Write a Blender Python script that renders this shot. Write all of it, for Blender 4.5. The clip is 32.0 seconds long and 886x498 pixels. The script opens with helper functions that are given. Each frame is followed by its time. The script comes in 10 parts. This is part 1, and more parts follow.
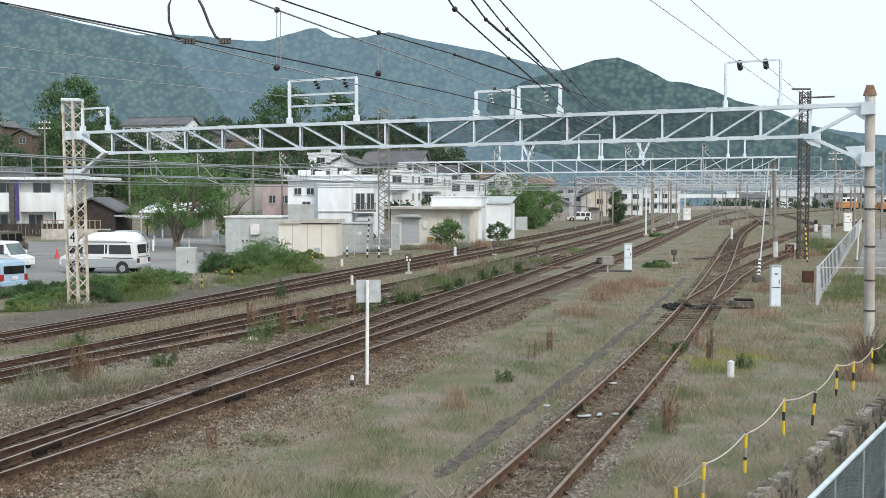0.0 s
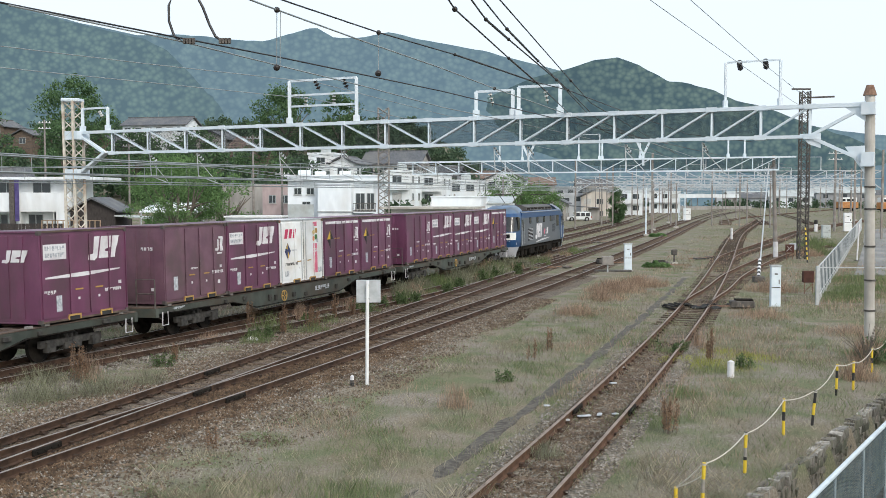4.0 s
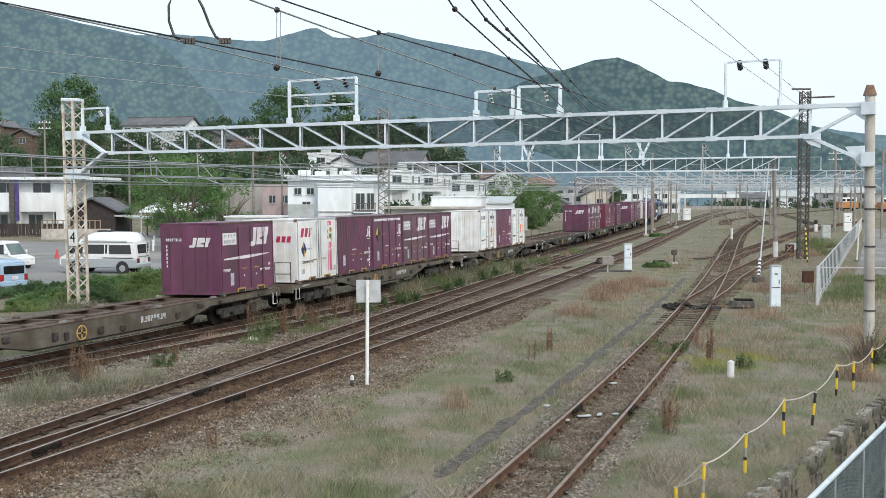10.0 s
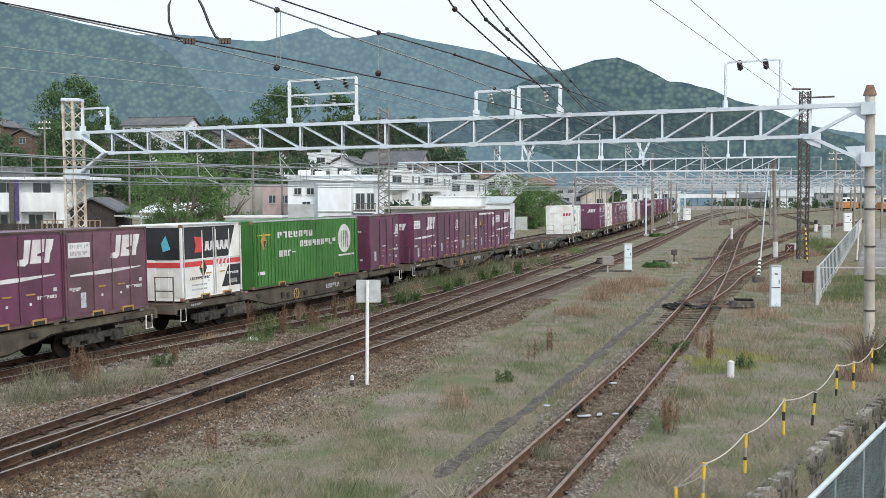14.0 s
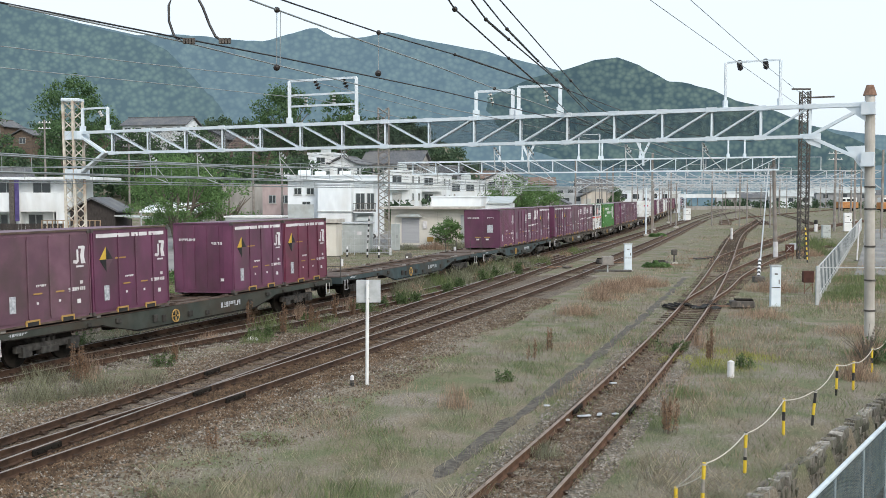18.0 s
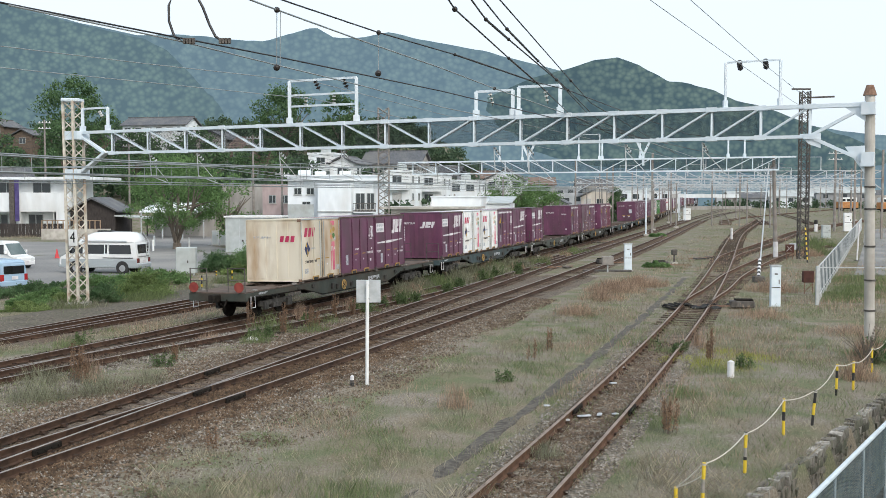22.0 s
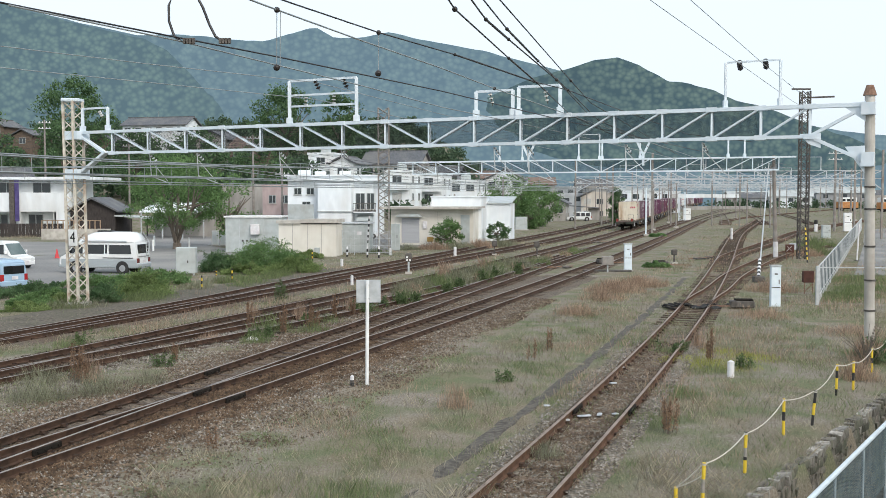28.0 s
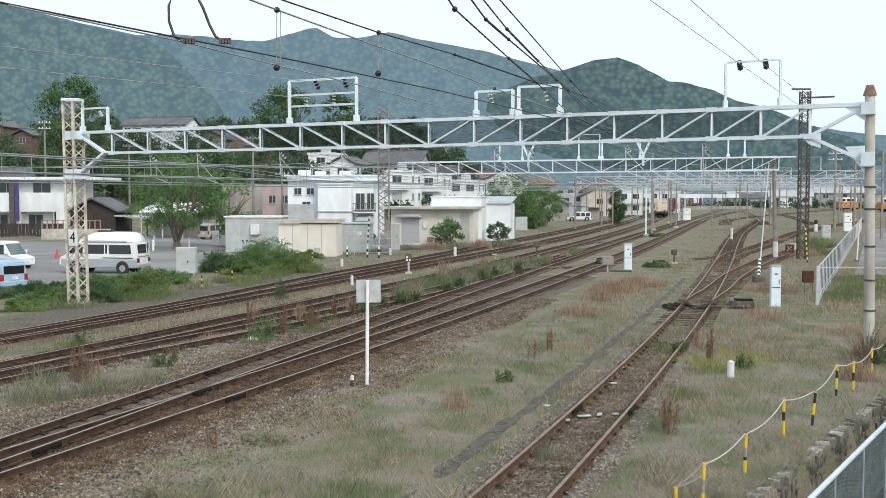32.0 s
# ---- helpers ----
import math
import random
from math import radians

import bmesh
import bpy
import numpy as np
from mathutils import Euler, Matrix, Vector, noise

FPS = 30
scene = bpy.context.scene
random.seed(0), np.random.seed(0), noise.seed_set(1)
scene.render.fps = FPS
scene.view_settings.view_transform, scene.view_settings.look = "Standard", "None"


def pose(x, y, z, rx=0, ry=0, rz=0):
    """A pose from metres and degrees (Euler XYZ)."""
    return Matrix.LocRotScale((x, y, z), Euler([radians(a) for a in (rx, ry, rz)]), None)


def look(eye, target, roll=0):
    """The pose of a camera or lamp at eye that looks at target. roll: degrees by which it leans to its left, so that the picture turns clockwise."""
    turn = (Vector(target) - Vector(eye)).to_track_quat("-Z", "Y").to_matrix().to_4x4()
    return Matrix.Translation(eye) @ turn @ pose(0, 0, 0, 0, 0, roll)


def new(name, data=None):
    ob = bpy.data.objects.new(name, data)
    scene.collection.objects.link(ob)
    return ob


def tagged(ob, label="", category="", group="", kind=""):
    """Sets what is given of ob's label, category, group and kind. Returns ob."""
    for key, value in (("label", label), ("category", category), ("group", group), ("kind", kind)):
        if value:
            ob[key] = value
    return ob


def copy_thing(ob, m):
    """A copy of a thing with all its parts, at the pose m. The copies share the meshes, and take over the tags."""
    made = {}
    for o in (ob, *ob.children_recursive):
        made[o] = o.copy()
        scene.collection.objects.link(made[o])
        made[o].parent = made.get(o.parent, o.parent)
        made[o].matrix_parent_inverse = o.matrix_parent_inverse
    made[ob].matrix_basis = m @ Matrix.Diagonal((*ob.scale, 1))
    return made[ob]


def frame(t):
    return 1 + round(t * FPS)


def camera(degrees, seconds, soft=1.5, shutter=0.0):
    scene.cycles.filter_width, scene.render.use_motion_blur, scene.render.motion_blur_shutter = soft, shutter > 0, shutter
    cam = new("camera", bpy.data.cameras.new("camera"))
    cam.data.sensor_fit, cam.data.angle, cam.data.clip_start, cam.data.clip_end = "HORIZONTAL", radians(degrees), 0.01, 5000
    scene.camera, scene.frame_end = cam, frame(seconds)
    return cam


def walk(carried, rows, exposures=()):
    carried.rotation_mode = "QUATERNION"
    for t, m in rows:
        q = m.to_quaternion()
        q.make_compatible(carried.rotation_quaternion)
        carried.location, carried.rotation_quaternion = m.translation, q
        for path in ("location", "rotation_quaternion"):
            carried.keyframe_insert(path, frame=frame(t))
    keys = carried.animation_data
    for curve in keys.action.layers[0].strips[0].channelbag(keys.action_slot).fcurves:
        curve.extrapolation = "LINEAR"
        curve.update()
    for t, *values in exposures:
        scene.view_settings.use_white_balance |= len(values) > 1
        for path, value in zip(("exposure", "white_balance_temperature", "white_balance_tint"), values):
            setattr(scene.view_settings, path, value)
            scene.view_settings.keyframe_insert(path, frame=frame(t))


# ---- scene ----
# ================= camera =================
EYE = (0.0, 0.0, 4.66)
cam = camera(46.0, 32.0, soft=0.7)
VIEW = pose(*EYE, 90 - 3.006, 0, 0)
walk(cam, [(0.0, VIEW), (32.0, VIEW)])

# ================= light =================
world = bpy.data.worlds.new("overcast_sky")
scene.world = world
world.use_nodes = True
wn, wl = world.node_tree.nodes, world.node_tree.links
wn.clear()
SUN_EL, SUN_AZ = radians(37), radians(150)
sky = wn.new("ShaderNodeTexSky")
sky.sky_type = "NISHITA"
sky.sun_disc = False
sky.sun_elevation, sky.sun_rotation = SUN_EL, SUN_AZ
sky.air_density, sky.dust_density, sky.ozone_density = 1.0, 6.0, 1.0
cloud = wn.new("ShaderNodeBackground")
cloud.inputs[0].default_value = (0.84, 0.945, 1.04, 1)
cloud.inputs[1].default_value = 0.9
blue = wn.new("ShaderNodeBackground")
blue.inputs[1].default_value = 0.06
both = wn.new("ShaderNodeAddShader")
wout = wn.new("ShaderNodeOutputWorld")
wl.new(sky.outputs[0], blue.inputs[0])
wl.new(cloud.outputs[0], both.inputs[0])
wl.new(blue.outputs[0], both.inputs[1])
wl.new(both.outputs[0], wout.inputs[0])

sun_data = bpy.data.lights.new("sun", "SUN")
sun_data.energy, sun_data.angle, sun_data.color = 1.15, radians(14), (1.0, 0.97, 0.93)
sun = new("sun", sun_data)
sun.matrix_world = look((40 * math.sin(SUN_AZ), 40 * math.cos(SUN_AZ), 40 * math.tan(SUN_EL)), (0, 0, 0))
scene.view_settings.exposure = 0.08

# ================= materials =================
def lin(r, g, b):
    """sRGB 0..255 to linear."""
    return tuple(((v / 255 + 0.055) / 1.055) ** 2.4 if v > 10 else v / 3294.6 for v in (r, g, b)) + (1.0,)


def surf(name, c1, c2, scale=4.0, rough=0.8, metal=0.0, bump=0.2, stain=None, stain_scale=0.5, stain_amount=0.5,
         fine=None, island=0.0, objrand=0.0, stretch=(1, 1, 1), bump_scale=None, spec=0.3):
    """Two-tone noise at one scale, stains at a larger one, fine relief."""
    m = bpy.data.materials.new(name)
    m.use_nodes = True
    n, l = m.node_tree.nodes, m.node_tree.links
    b = n["Principled BSDF"]
    tc = n.new("ShaderNodeTexCoord")
    mp = n.new("ShaderNodeMapping")
    mp.inputs["Scale"].default_value = stretch
    l.new(tc.outputs["Object"], mp.inputs[0])
    t1 = n.new("ShaderNodeTexNoise")
    t1.inputs["Scale"].default_value, t1.inputs["Detail"].default_value = scale, 6
    l.new(mp.outputs[0], t1.inputs["Vector"])
    r1 = n.new("ShaderNodeValToRGB")
    r1.color_ramp.elements[0].position, r1.color_ramp.elements[1].position = 0.35, 0.65
    r1.color_ramp.elements[0].color, r1.color_ramp.elements[1].color = c1, c2
    l.new(t1.outputs[0], r1.inputs[0])
    col = r1.outputs[0]
    if stain:
        t2 = n.new("ShaderNodeTexNoise")
        t2.inputs["Scale"].default_value, t2.inputs["Detail"].default_value = stain_scale, 5
        l.new(mp.outputs[0], t2.inputs["Vector"])
        r2 = n.new("ShaderNodeMapRange")
        r2.inputs[1].default_value, r2.inputs[2].default_value, r2.inputs[4].default_value = 0.45, 0.7, stain_amount
        l.new(t2.outputs[0], r2.inputs[0])
        mx = n.new("ShaderNodeMix")
        mx.data_type = "RGBA"
        l.new(r2.outputs[0], mx.inputs[0])
        l.new(col, mx.inputs[6])
        mx.inputs[7].default_value = stain
        col = mx.outputs[2]
    if island or objrand:
        if island:
            src = n.new("ShaderNodeNewGeometry").outputs["Random Per Island"]
        else:
            src = n.new("ShaderNodeObjectInfo").outputs["Random"]
        mr = n.new("ShaderNodeMapRange")
        k = island or objrand
        mr.inputs[3].default_value, mr.inputs[4].default_value = 1 - k, 1 + k
        l.new(src, mr.inputs[0])
        hv = n.new("ShaderNodeHueSaturation")
        l.new(mr.outputs[0], hv.inputs["Value"])
        l.new(col, hv.inputs["Color"])
        col = hv.outputs[0]
    l.new(col, b.inputs["Base Color"])
    b.inputs["Roughness"].default_value, b.inputs["Metallic"].default_value = rough, metal
    b.inputs["Specular IOR Level"].default_value = spec
    if bump:
        t3 = n.new("ShaderNodeTexNoise")
        t3.inputs["Scale"].default_value, t3.inputs["Detail"].default_value = bump_scale or scale * 3, 4
        l.new(mp.outputs[0], t3.inputs["Vector"])
        bp = n.new("ShaderNodeBump")
        bp.inputs["Strength"].default_value, bp.inputs["Distance"].default_value = bump, 0.02
        l.new(t3.outputs[0], bp.inputs["Height"])
        l.new(bp.outputs[0], b.inputs["Normal"])
    return m


M = {}
M["white_paint"] = surf("white_paint", (.72, .74, .74, 1), (.8, .82, .82, 1), 2, .5, stain=(.45, .42, .36, 1), stain_scale=1.2, stain_amount=.35, bump=.05)
M["steel_white"] = surf("steel_white", (.58, .67, .73, 1), (.7, .78, .84, 1), 3, .45, bump=.05, stain=(.4, .36, .32, 1), stain_scale=1.5, stain_amount=.2)
M["steel_cream"] = surf("steel_cream", (.5, .47, .4, 1), (.62, .6, .53, 1), 3, .6, bump=.08, stain=(.24, .13, .07, 1), stain_scale=2.2, stain_amount=.75)
M["steel_rust"] = surf("steel_rust", (.16, .09, .06, 1), (.26, .17, .12, 1), 6, .8, bump=.2)
M["steel_dark"] = surf("steel_dark", (.06, .055, .05, 1), (.12, .11, .1, 1), 5, .7, bump=.1)
M["galvanised"] = surf("galvanised", (.42, .45, .46, 1), (.55, .58, .6, 1), 5, .5, .3, bump=.05, stain=(.3, .28, .25, 1), stain_amount=.4)
M["wire"] = surf("wire", (.03, .03, .035, 1), (.06, .06, .06, 1), 5, .5, .4, bump=0)
M["wire_grey"] = surf("wire_grey", (.25, .28, .285, 1), (.33, .36, .365, 1), 5, .5, .4, bump=0)
M["porcelain"] = surf("porcelain", (.75, .76, .75, 1), (.82, .82, .8, 1), 5, .25, bump=0)
M["insulator_brown"] = surf("insulator_brown", (.02, .018, .018, 1), (.04, .034, .032, 1), 5, .35, bump=0)
# rusty rail flanks, with the shade on them also mixed into the brown
M["rail_side"] = surf("rail_side", (.034, .02, .013, 1), (.075, .044, .029, 1), 5, .85, bump=.2, stain=(.13, .075, .05, 1), stain_scale=1)
M["rail_head"] = surf("rail_head", (.2, .17, .15, 1), (.3, .265, .24, 1), 3, .5, .3, bump=.05)
M["rail_head_rusty"] = surf("rail_head_rusty", (.2, .145, .11, 1), (.3, .23, .18, 1), 3, .5, .3, bump=.05)
M["rail_side_rusty"] = surf("rail_side_rusty", (.07, .037, .022, 1), (.125, .07, .043, 1), 5, .85, bump=.2)
M["siding_dirt"] = surf("siding_dirt", (.08, .068, .052, 1), (.25, .22, .175, 1), 12, .95, bump=.9, bump_scale=20, stain=(.1, .065, .042, 1), stain_scale=.9, stain_amount=.7)
M["sleeper_wood"] = surf("sleeper_wood", (.055, .038, .027, 1), (.165, .125, .095, 1), 8, .9, bump=.5, stretch=(1, 6, 1), objrand=.35)
M["ballast"] = surf("ballast", (.058, .046, .035, 1), (.195, .16, .124, 1), 14, .95, bump=1.0, bump_scale=22, stain=(.11, .07, .045, 1), stain_scale=.5, stain_amount=.7)
M["stone_chip"] = surf("stone_chip", (.08, .057, .039, 1), (.165, .127, .092, 1), 3, .9, bump=.2, island=.5)
M["stone_grey"] = surf("stone_grey", (.15, .136, .115, 1), (.265, .246, .218, 1), 3, .9, bump=.2, island=.5)
# dark ballast, its colour lowered further for the shade under the train
M["stone_dark"] = surf("stone_dark", (.045, .034, .025, 1), (.11, .086, .065, 1), 3, .9, bump=.2, island=.6)
M["stone_rust"] = surf("stone_rust", (.06, .038, .023, 1), (.13, .088, .056, 1), 3, .9, bump=.2, island=.5)
M["tie_plate"] = surf("tie_plate", (.03, .019, .013, 1), (.075, .046, .032, 1), 8, .85, bump=.2)
M["bank_soil"] = surf("bank_soil", (.07, .06, .046, 1), (.165, .145, .115, 1), 9, .95, bump=.9, bump_scale=18, stain=(.085, .085, .05, 1), stain_scale=.7, stain_amount=.6)
M["wood_dark"] = surf("wood_dark", (.03, .026, .025, 1), (.07, .06, .056, 1), 3, .85, bump=.2, stretch=(6, 6, .6), objrand=.2)
M["cinder"] = surf("cinder", (.06, .054, .046, 1), (.135, .122, .102, 1), 9, .95, bump=.9, bump_scale=20)
M["concrete"] = surf("concrete", (.4, .38, .34, 1), (.52, .5, .46, 1), 2.5, .85, bump=.2, stain=(.24, .22, .19, 1), stain_scale=.7)
M["asphalt"] = surf("asphalt", (.165, .163, .16, 1), (.225, .222, .215, 1), 6, .9, bump=.3, stain=(.3, .29, .265, 1), stain_scale=.16, stain_amount=.8)
M["maroon"] = surf("maroon", (.112, .034, .074, 1), (.15, .05, .1, 1), 1.8, .42, bump=.08, stain=(.075, .04, .05, 1), stain_scale=1.3, stain_amount=.75, objrand=.14, spec=.5, stretch=(1, 1, .6))
M["maroon_red"] = surf("maroon_red", (.14, .028, .058, 1), (.17, .04, .075, 1), 1.8, .42, bump=.08, stain=(.09, .032, .04, 1), stain_scale=1.3, stain_amount=.7, objrand=.1, spec=.5)
M["maroon_faded"] = surf("maroon_faded", (.12, .058, .085, 1), (.16, .082, .112, 1), 1.8, .5, bump=.08, stain=(.085, .056, .056, 1), stain_scale=1.3, stain_amount=.8, objrand=.12, spec=.5)
M["box_white"] = surf("box_white", (.75, .77, .77, 1), (.83, .85, .85, 1), 1.6, .5, bump=.05, stain=(.5, .42, .3, 1), stain_scale=1.2, stain_amount=.4, objrand=.08)
M["box_rusty"] = surf("box_rusty", (.62, .56, .44, 1), (.74, .69, .58, 1), 1.0, .55, bump=.05, stain=(.34, .2, .09, 1), stain_scale=.8, stain_amount=1.0, stretch=(1, 1, .35))
M["box_green"] = surf("box_green", (.045, .155, .035, 1), (.062, .195, .05, 1), 1.2, .5, bump=.04, stain=(.05, .15, .04, 1), stain_scale=.8, stain_amount=.4)
M["box_black"] = surf("box_black", (.02, .022, .024, 1), (.035, .035, .04, 1), 1.2, .5, bump=.04)
M["mark_white"] = surf("mark_white", (.62, .62, .63, 1), (.72, .72, .73, 1), 3, .6, bump=0, stain=(.42, .36, .38, 1), stain_scale=2, stain_amount=.6)
M["mark_grey"] = surf("mark_grey", (.3, .33, .36, 1), (.55, .57, .6, 1), 14, .6, bump=0)
M["mark_yellow"] = surf("mark_yellow", (.55, .36, .05, 1), (.65, .45, .08, 1), 3, .6, bump=0)
M["mark_gold"] = surf("mark_gold", (.36, .22, .06, 1), (.45, .29, .1, 1), 5, .6, bump=.05)
M["mark_black"] = surf("mark_black", (.02, .02, .02, 1), (.04, .04, .04, 1), 3, .6, bump=0)
M["mark_red"] = surf("mark_red", (.55, .05, .06, 1), (.62, .08, .08, 1), 3, .6, bump=0)
M["mark_pink"] = surf("mark_pink", (.6, .12, .2, 1), (.66, .18, .26, 1), 3, .6, bump=0)
M["mark_blue"] = surf("mark_blue", (.05, .18, .45, 1), (.08, .24, .5, 1), 3, .6, bump=0)
M["mark_teal"] = surf("mark_teal", (.08, .4, .5, 1), (.12, .48, .56, 1), 3, .6, bump=0)
M["wagon_grey"] = surf("wagon_grey", (.045, .055, .047, 1), (.075, .088, .075, 1), 2, .7, bump=.1, stain=(.07, .045, .03, 1), stain_scale=.8, stain_amount=.7, objrand=.25)
M["wagon_tan"] = surf("wagon_tan", (.085, .077, .06, 1), (.135, .122, .097, 1), 2.5, .8, bump=.15, stain=(.055, .042, .032, 1), stain_scale=1.1, stain_amount=.85, objrand=.2)
M["wagon_blue"] = surf("wagon_blue", (.04, .062, .066, 1), (.06, .088, .094, 1), 2.5, .8, bump=.15, stain=(.055, .045, .035, 1), stain_scale=.9, stain_amount=.95)
M["asphalt_dark"] = surf("asphalt_dark", (.04, .046, .046, 1), (.075, .083, .08, 1), 5, .9, bump=.3, stain=(.05, .065, .04, 1), stain_scale=.4)
M["deck_rust"] = surf("deck_rust", (.075, .055, .045, 1), (.135, .1, .08, 1), 3, .85, bump=.2)
M["running_gear"] = surf("running_gear", (.011, .010, .009, 1), (.027, .023, .019, 1), 5, .9, bump=.2, spec=.1)
M["bogie_grey"] = surf("bogie_grey", (.03, .029, .027, 1), (.075, .072, .066, 1), 6, .85, bump=.3, stain=(.03, .025, .02, 1), stain_scale=2)
M["mark_navy"] = surf("mark_navy", (.02, .03, .09, 1), (.03, .045, .13, 1), 4, .5, bump=0)
M["mark_wine"] = surf("mark_wine", (.42, .03, .09, 1), (.5, .05, .12, 1), 4, .5, bump=0)
M["loco_blue"] = surf("loco_blue", (.012, .056, .155, 1), (.016, .07, .185, 1), 1, .35, bump=.02, stain=(.02, .06, .14, 1), stain_scale=.6, spec=.5)
M["loco_grey"] = surf("loco_grey", (.09, .102, .115, 1), (.105, .118, .132, 1), 1, .42, bump=.02, stain=(.09, .09, .095, 1), stain_scale=.6, spec=.5)
M["loco_skirt"] = surf("loco_skirt", (.38, .4, .43, 1), (.45, .47, .5, 1), 2, .5, bump=.03, stain=(.2, .17, .14, 1))
M["glass_dark"] = surf("glass_dark", (.012, .014, .016, 1), (.02, .022, .024, 1), 1, .08, bump=0, spec=.6)
M["tyre"] = surf("tyre", (.018, .018, .018, 1), (.03, .03, .03, 1), 5, .85, bump=.1)
M["mast_grey"] = surf("mast_grey", (.2, .19, .175, 1), (.3, .285, .265, 1), 3, .6, bump=.1, stain=(.15, .09, .06, 1), stain_scale=1.5, stain_amount=.6)

# ================= helpers =================
def part(name, bm, material, parent=None, label="", m=None):
    """A bmesh as one mesh object, under a thing or a part."""
    me = bpy.data.meshes.new(name)
    bm.to_mesh(me)
    bm.free()
    return put(name, me, material, parent, label, m)


def put(name, me, material, parent=None, label="", m=None):
    if material and not me.materials:
        for mm in (material if isinstance(material, (list, tuple)) else [material]):
            me.materials.append(M[mm] if isinstance(mm, str) else mm)
    ob = new(name, me)
    ob.parent = parent
    if m is not None:
        ob.matrix_basis = m
    if label:
        ob["label"] = label
    return ob


def thing(name, m=None, label="", category="", group="", kind=""):
    e = new(name)
    e.empty_display_size = 0.2
    if m is not None:
        e.matrix_basis = m
    return tagged(e, label, category, group, kind)


def box(bm, x0, x1, y0, y1, z0, z1, bevel=0.0):
    vs = [bm.verts.new(v) for v in ((x0, y0, z0), (x1, y0, z0), (x1, y1, z0), (x0, y1, z0), (x0, y0, z1), (x1, y0, z1), (x1, y1, z1), (x0, y1, z1))]
    fs = [bm.faces.new([vs[i] for i in q]) for q in ((0, 3, 2, 1), (4, 5, 6, 7), (0, 1, 5, 4), (1, 2, 6, 5), (2, 3, 7, 6), (3, 0, 4, 7))]
    if bevel:
        es = set(e for f in fs for e in f.edges)
        bmesh.ops.bevel(bm, geom=list(es), offset=bevel, segments=1, affect="EDGES")
    return vs


def boxes(*dims, bevel=0.0):
    bm = bmesh.new()
    for d in dims:
        box(bm, *d, bevel=bevel)
    return bm


def beam(bm, a, b, w, h=None, up=(0, 0, 1)):
    """A square bar from a to b."""
    a, b = Vector(a), Vector(b)
    h = h or w
    d = (b - a).normalized()
    u = Vector(up)
    if abs(d.dot(u)) > 0.98:
        u = Vector((0, 1, 0))
    s = d.cross(u).normalized()
    u = s.cross(d)
    ring = []
    for p in (a, b):
        ring.append([bm.verts.new(p + s * (i * w / 2) + u * (j * h / 2)) for i, j in ((-1, -1), (1, -1), (1, 1), (-1, 1))])
    r0, r1 = ring
    for i in range(4):
        bm.faces.new((r0[i], r0[(i + 1) % 4], r1[(i + 1) % 4], r1[i]))
    bm.faces.new(r0[::-1])
    bm.faces.new(r1)


def beams(pairs, w, h=None):
    bm = bmesh.new()
    for a, b in pairs:
        beam(bm, a, b, w, h)
    return bm


def tube(bm, pts, r, seg=8, r1=None):
    """A round bar through pts, tapering to r1."""
    pts = [Vector(p) for p in pts]
    rings = []
    n = len(pts)
    for i, p in enumerate(pts):
        d = (pts[min(i + 1, n - 1)] - pts[max(i - 1, 0)]).normalized()
        u = Vector((0, 0, 1)) if abs(d.z) < 0.9 else Vector((1, 0, 0))
        s = d.cross(u).normalized()
        u = s.cross(d)
        rr = r + ((r1 if r1 is not None else r) - r) * i / max(1, n - 1)
        rings.append([bm.verts.new(p + (s * math.cos(a) + u * math.sin(a)) * rr) for a in (2 * math.pi * k / seg for k in range(seg))])
    for a, b in zip(rings, rings[1:]):
        for i in range(seg):
            bm.faces.new((a[i], a[(i + 1) % seg], b[(i + 1) % seg], b[i]))
    bm.faces.new(rings[0][::-1])
    bm.faces.new(rings[-1])


def tubes(lines, r, seg=8, r1=None):
    bm = bmesh.new()
    for pts in lines:
        tube(bm, pts, r, seg, r1)
    return bm


def prism(bm, outline, y0, y1, axis="y"):
    """An outline of (a, z) pushed from y0 to y1 along an axis."""
    def at(a, z, y):
        return (a, y, z) if axis == "y" else ((y, a, z) if axis == "x" else (a, z, y))
    lo = [bm.verts.new(at(a, z, y0)) for a, z in outline]
    hi = [bm.verts.new(at(a, z, y1)) for a, z in outline]
    n = len(outline)
    for i in range(n):
        bm.faces.new((lo[i], lo[(i + 1) % n], hi[(i + 1) % n], hi[i]))
    bm.faces.new(lo[::-1])
    bm.faces.new(hi)
    bmesh.ops.recalc_face_normals(bm, faces=bm.faces)


def prisms(outline, y0, y1, axis="y"):
    bm = bmesh.new()
    prism(bm, outline, y0, y1, axis)
    return bm


def raw(name, verts, faces, material, parent=None, label="", smooth=False, m=None):
    me = bpy.data.meshes.new(name)
    me.from_pydata(verts, [], faces)
    if smooth:
        me.polygons.foreach_set("use_smooth", [True] * len(me.polygons))
    return put(name, me, material, parent, label, m)


# ================= lines of the tracks =================
class Line:
    """A track's centre line: x as a cubic of depth, straight on past its ends."""

    def __init__(self, c, lo, hi, far_slope=None):
        self.c, self.lo, self.hi = c, lo, hi
        self.far_slope = far_slope

    def poly(self, y):
        u = y / 100
        a, b, c, d = self.c
        return a + b * u + c * u * u + d * u ** 3, (b + 2 * c * u + 3 * d * u * u) / 100

    def x(self, y):
        if y < self.lo:
            x, t = self.poly(self.lo)
            return x + t * (y - self.lo)
        if y > self.hi:
            x, t = self.poly(self.hi)
            return x + (self.far_slope or t) * (y - self.hi)
        return self.poly(y)[0]

    def slope(self, y):
        return (self.x(y + 0.5) - self.x(y - 0.5))


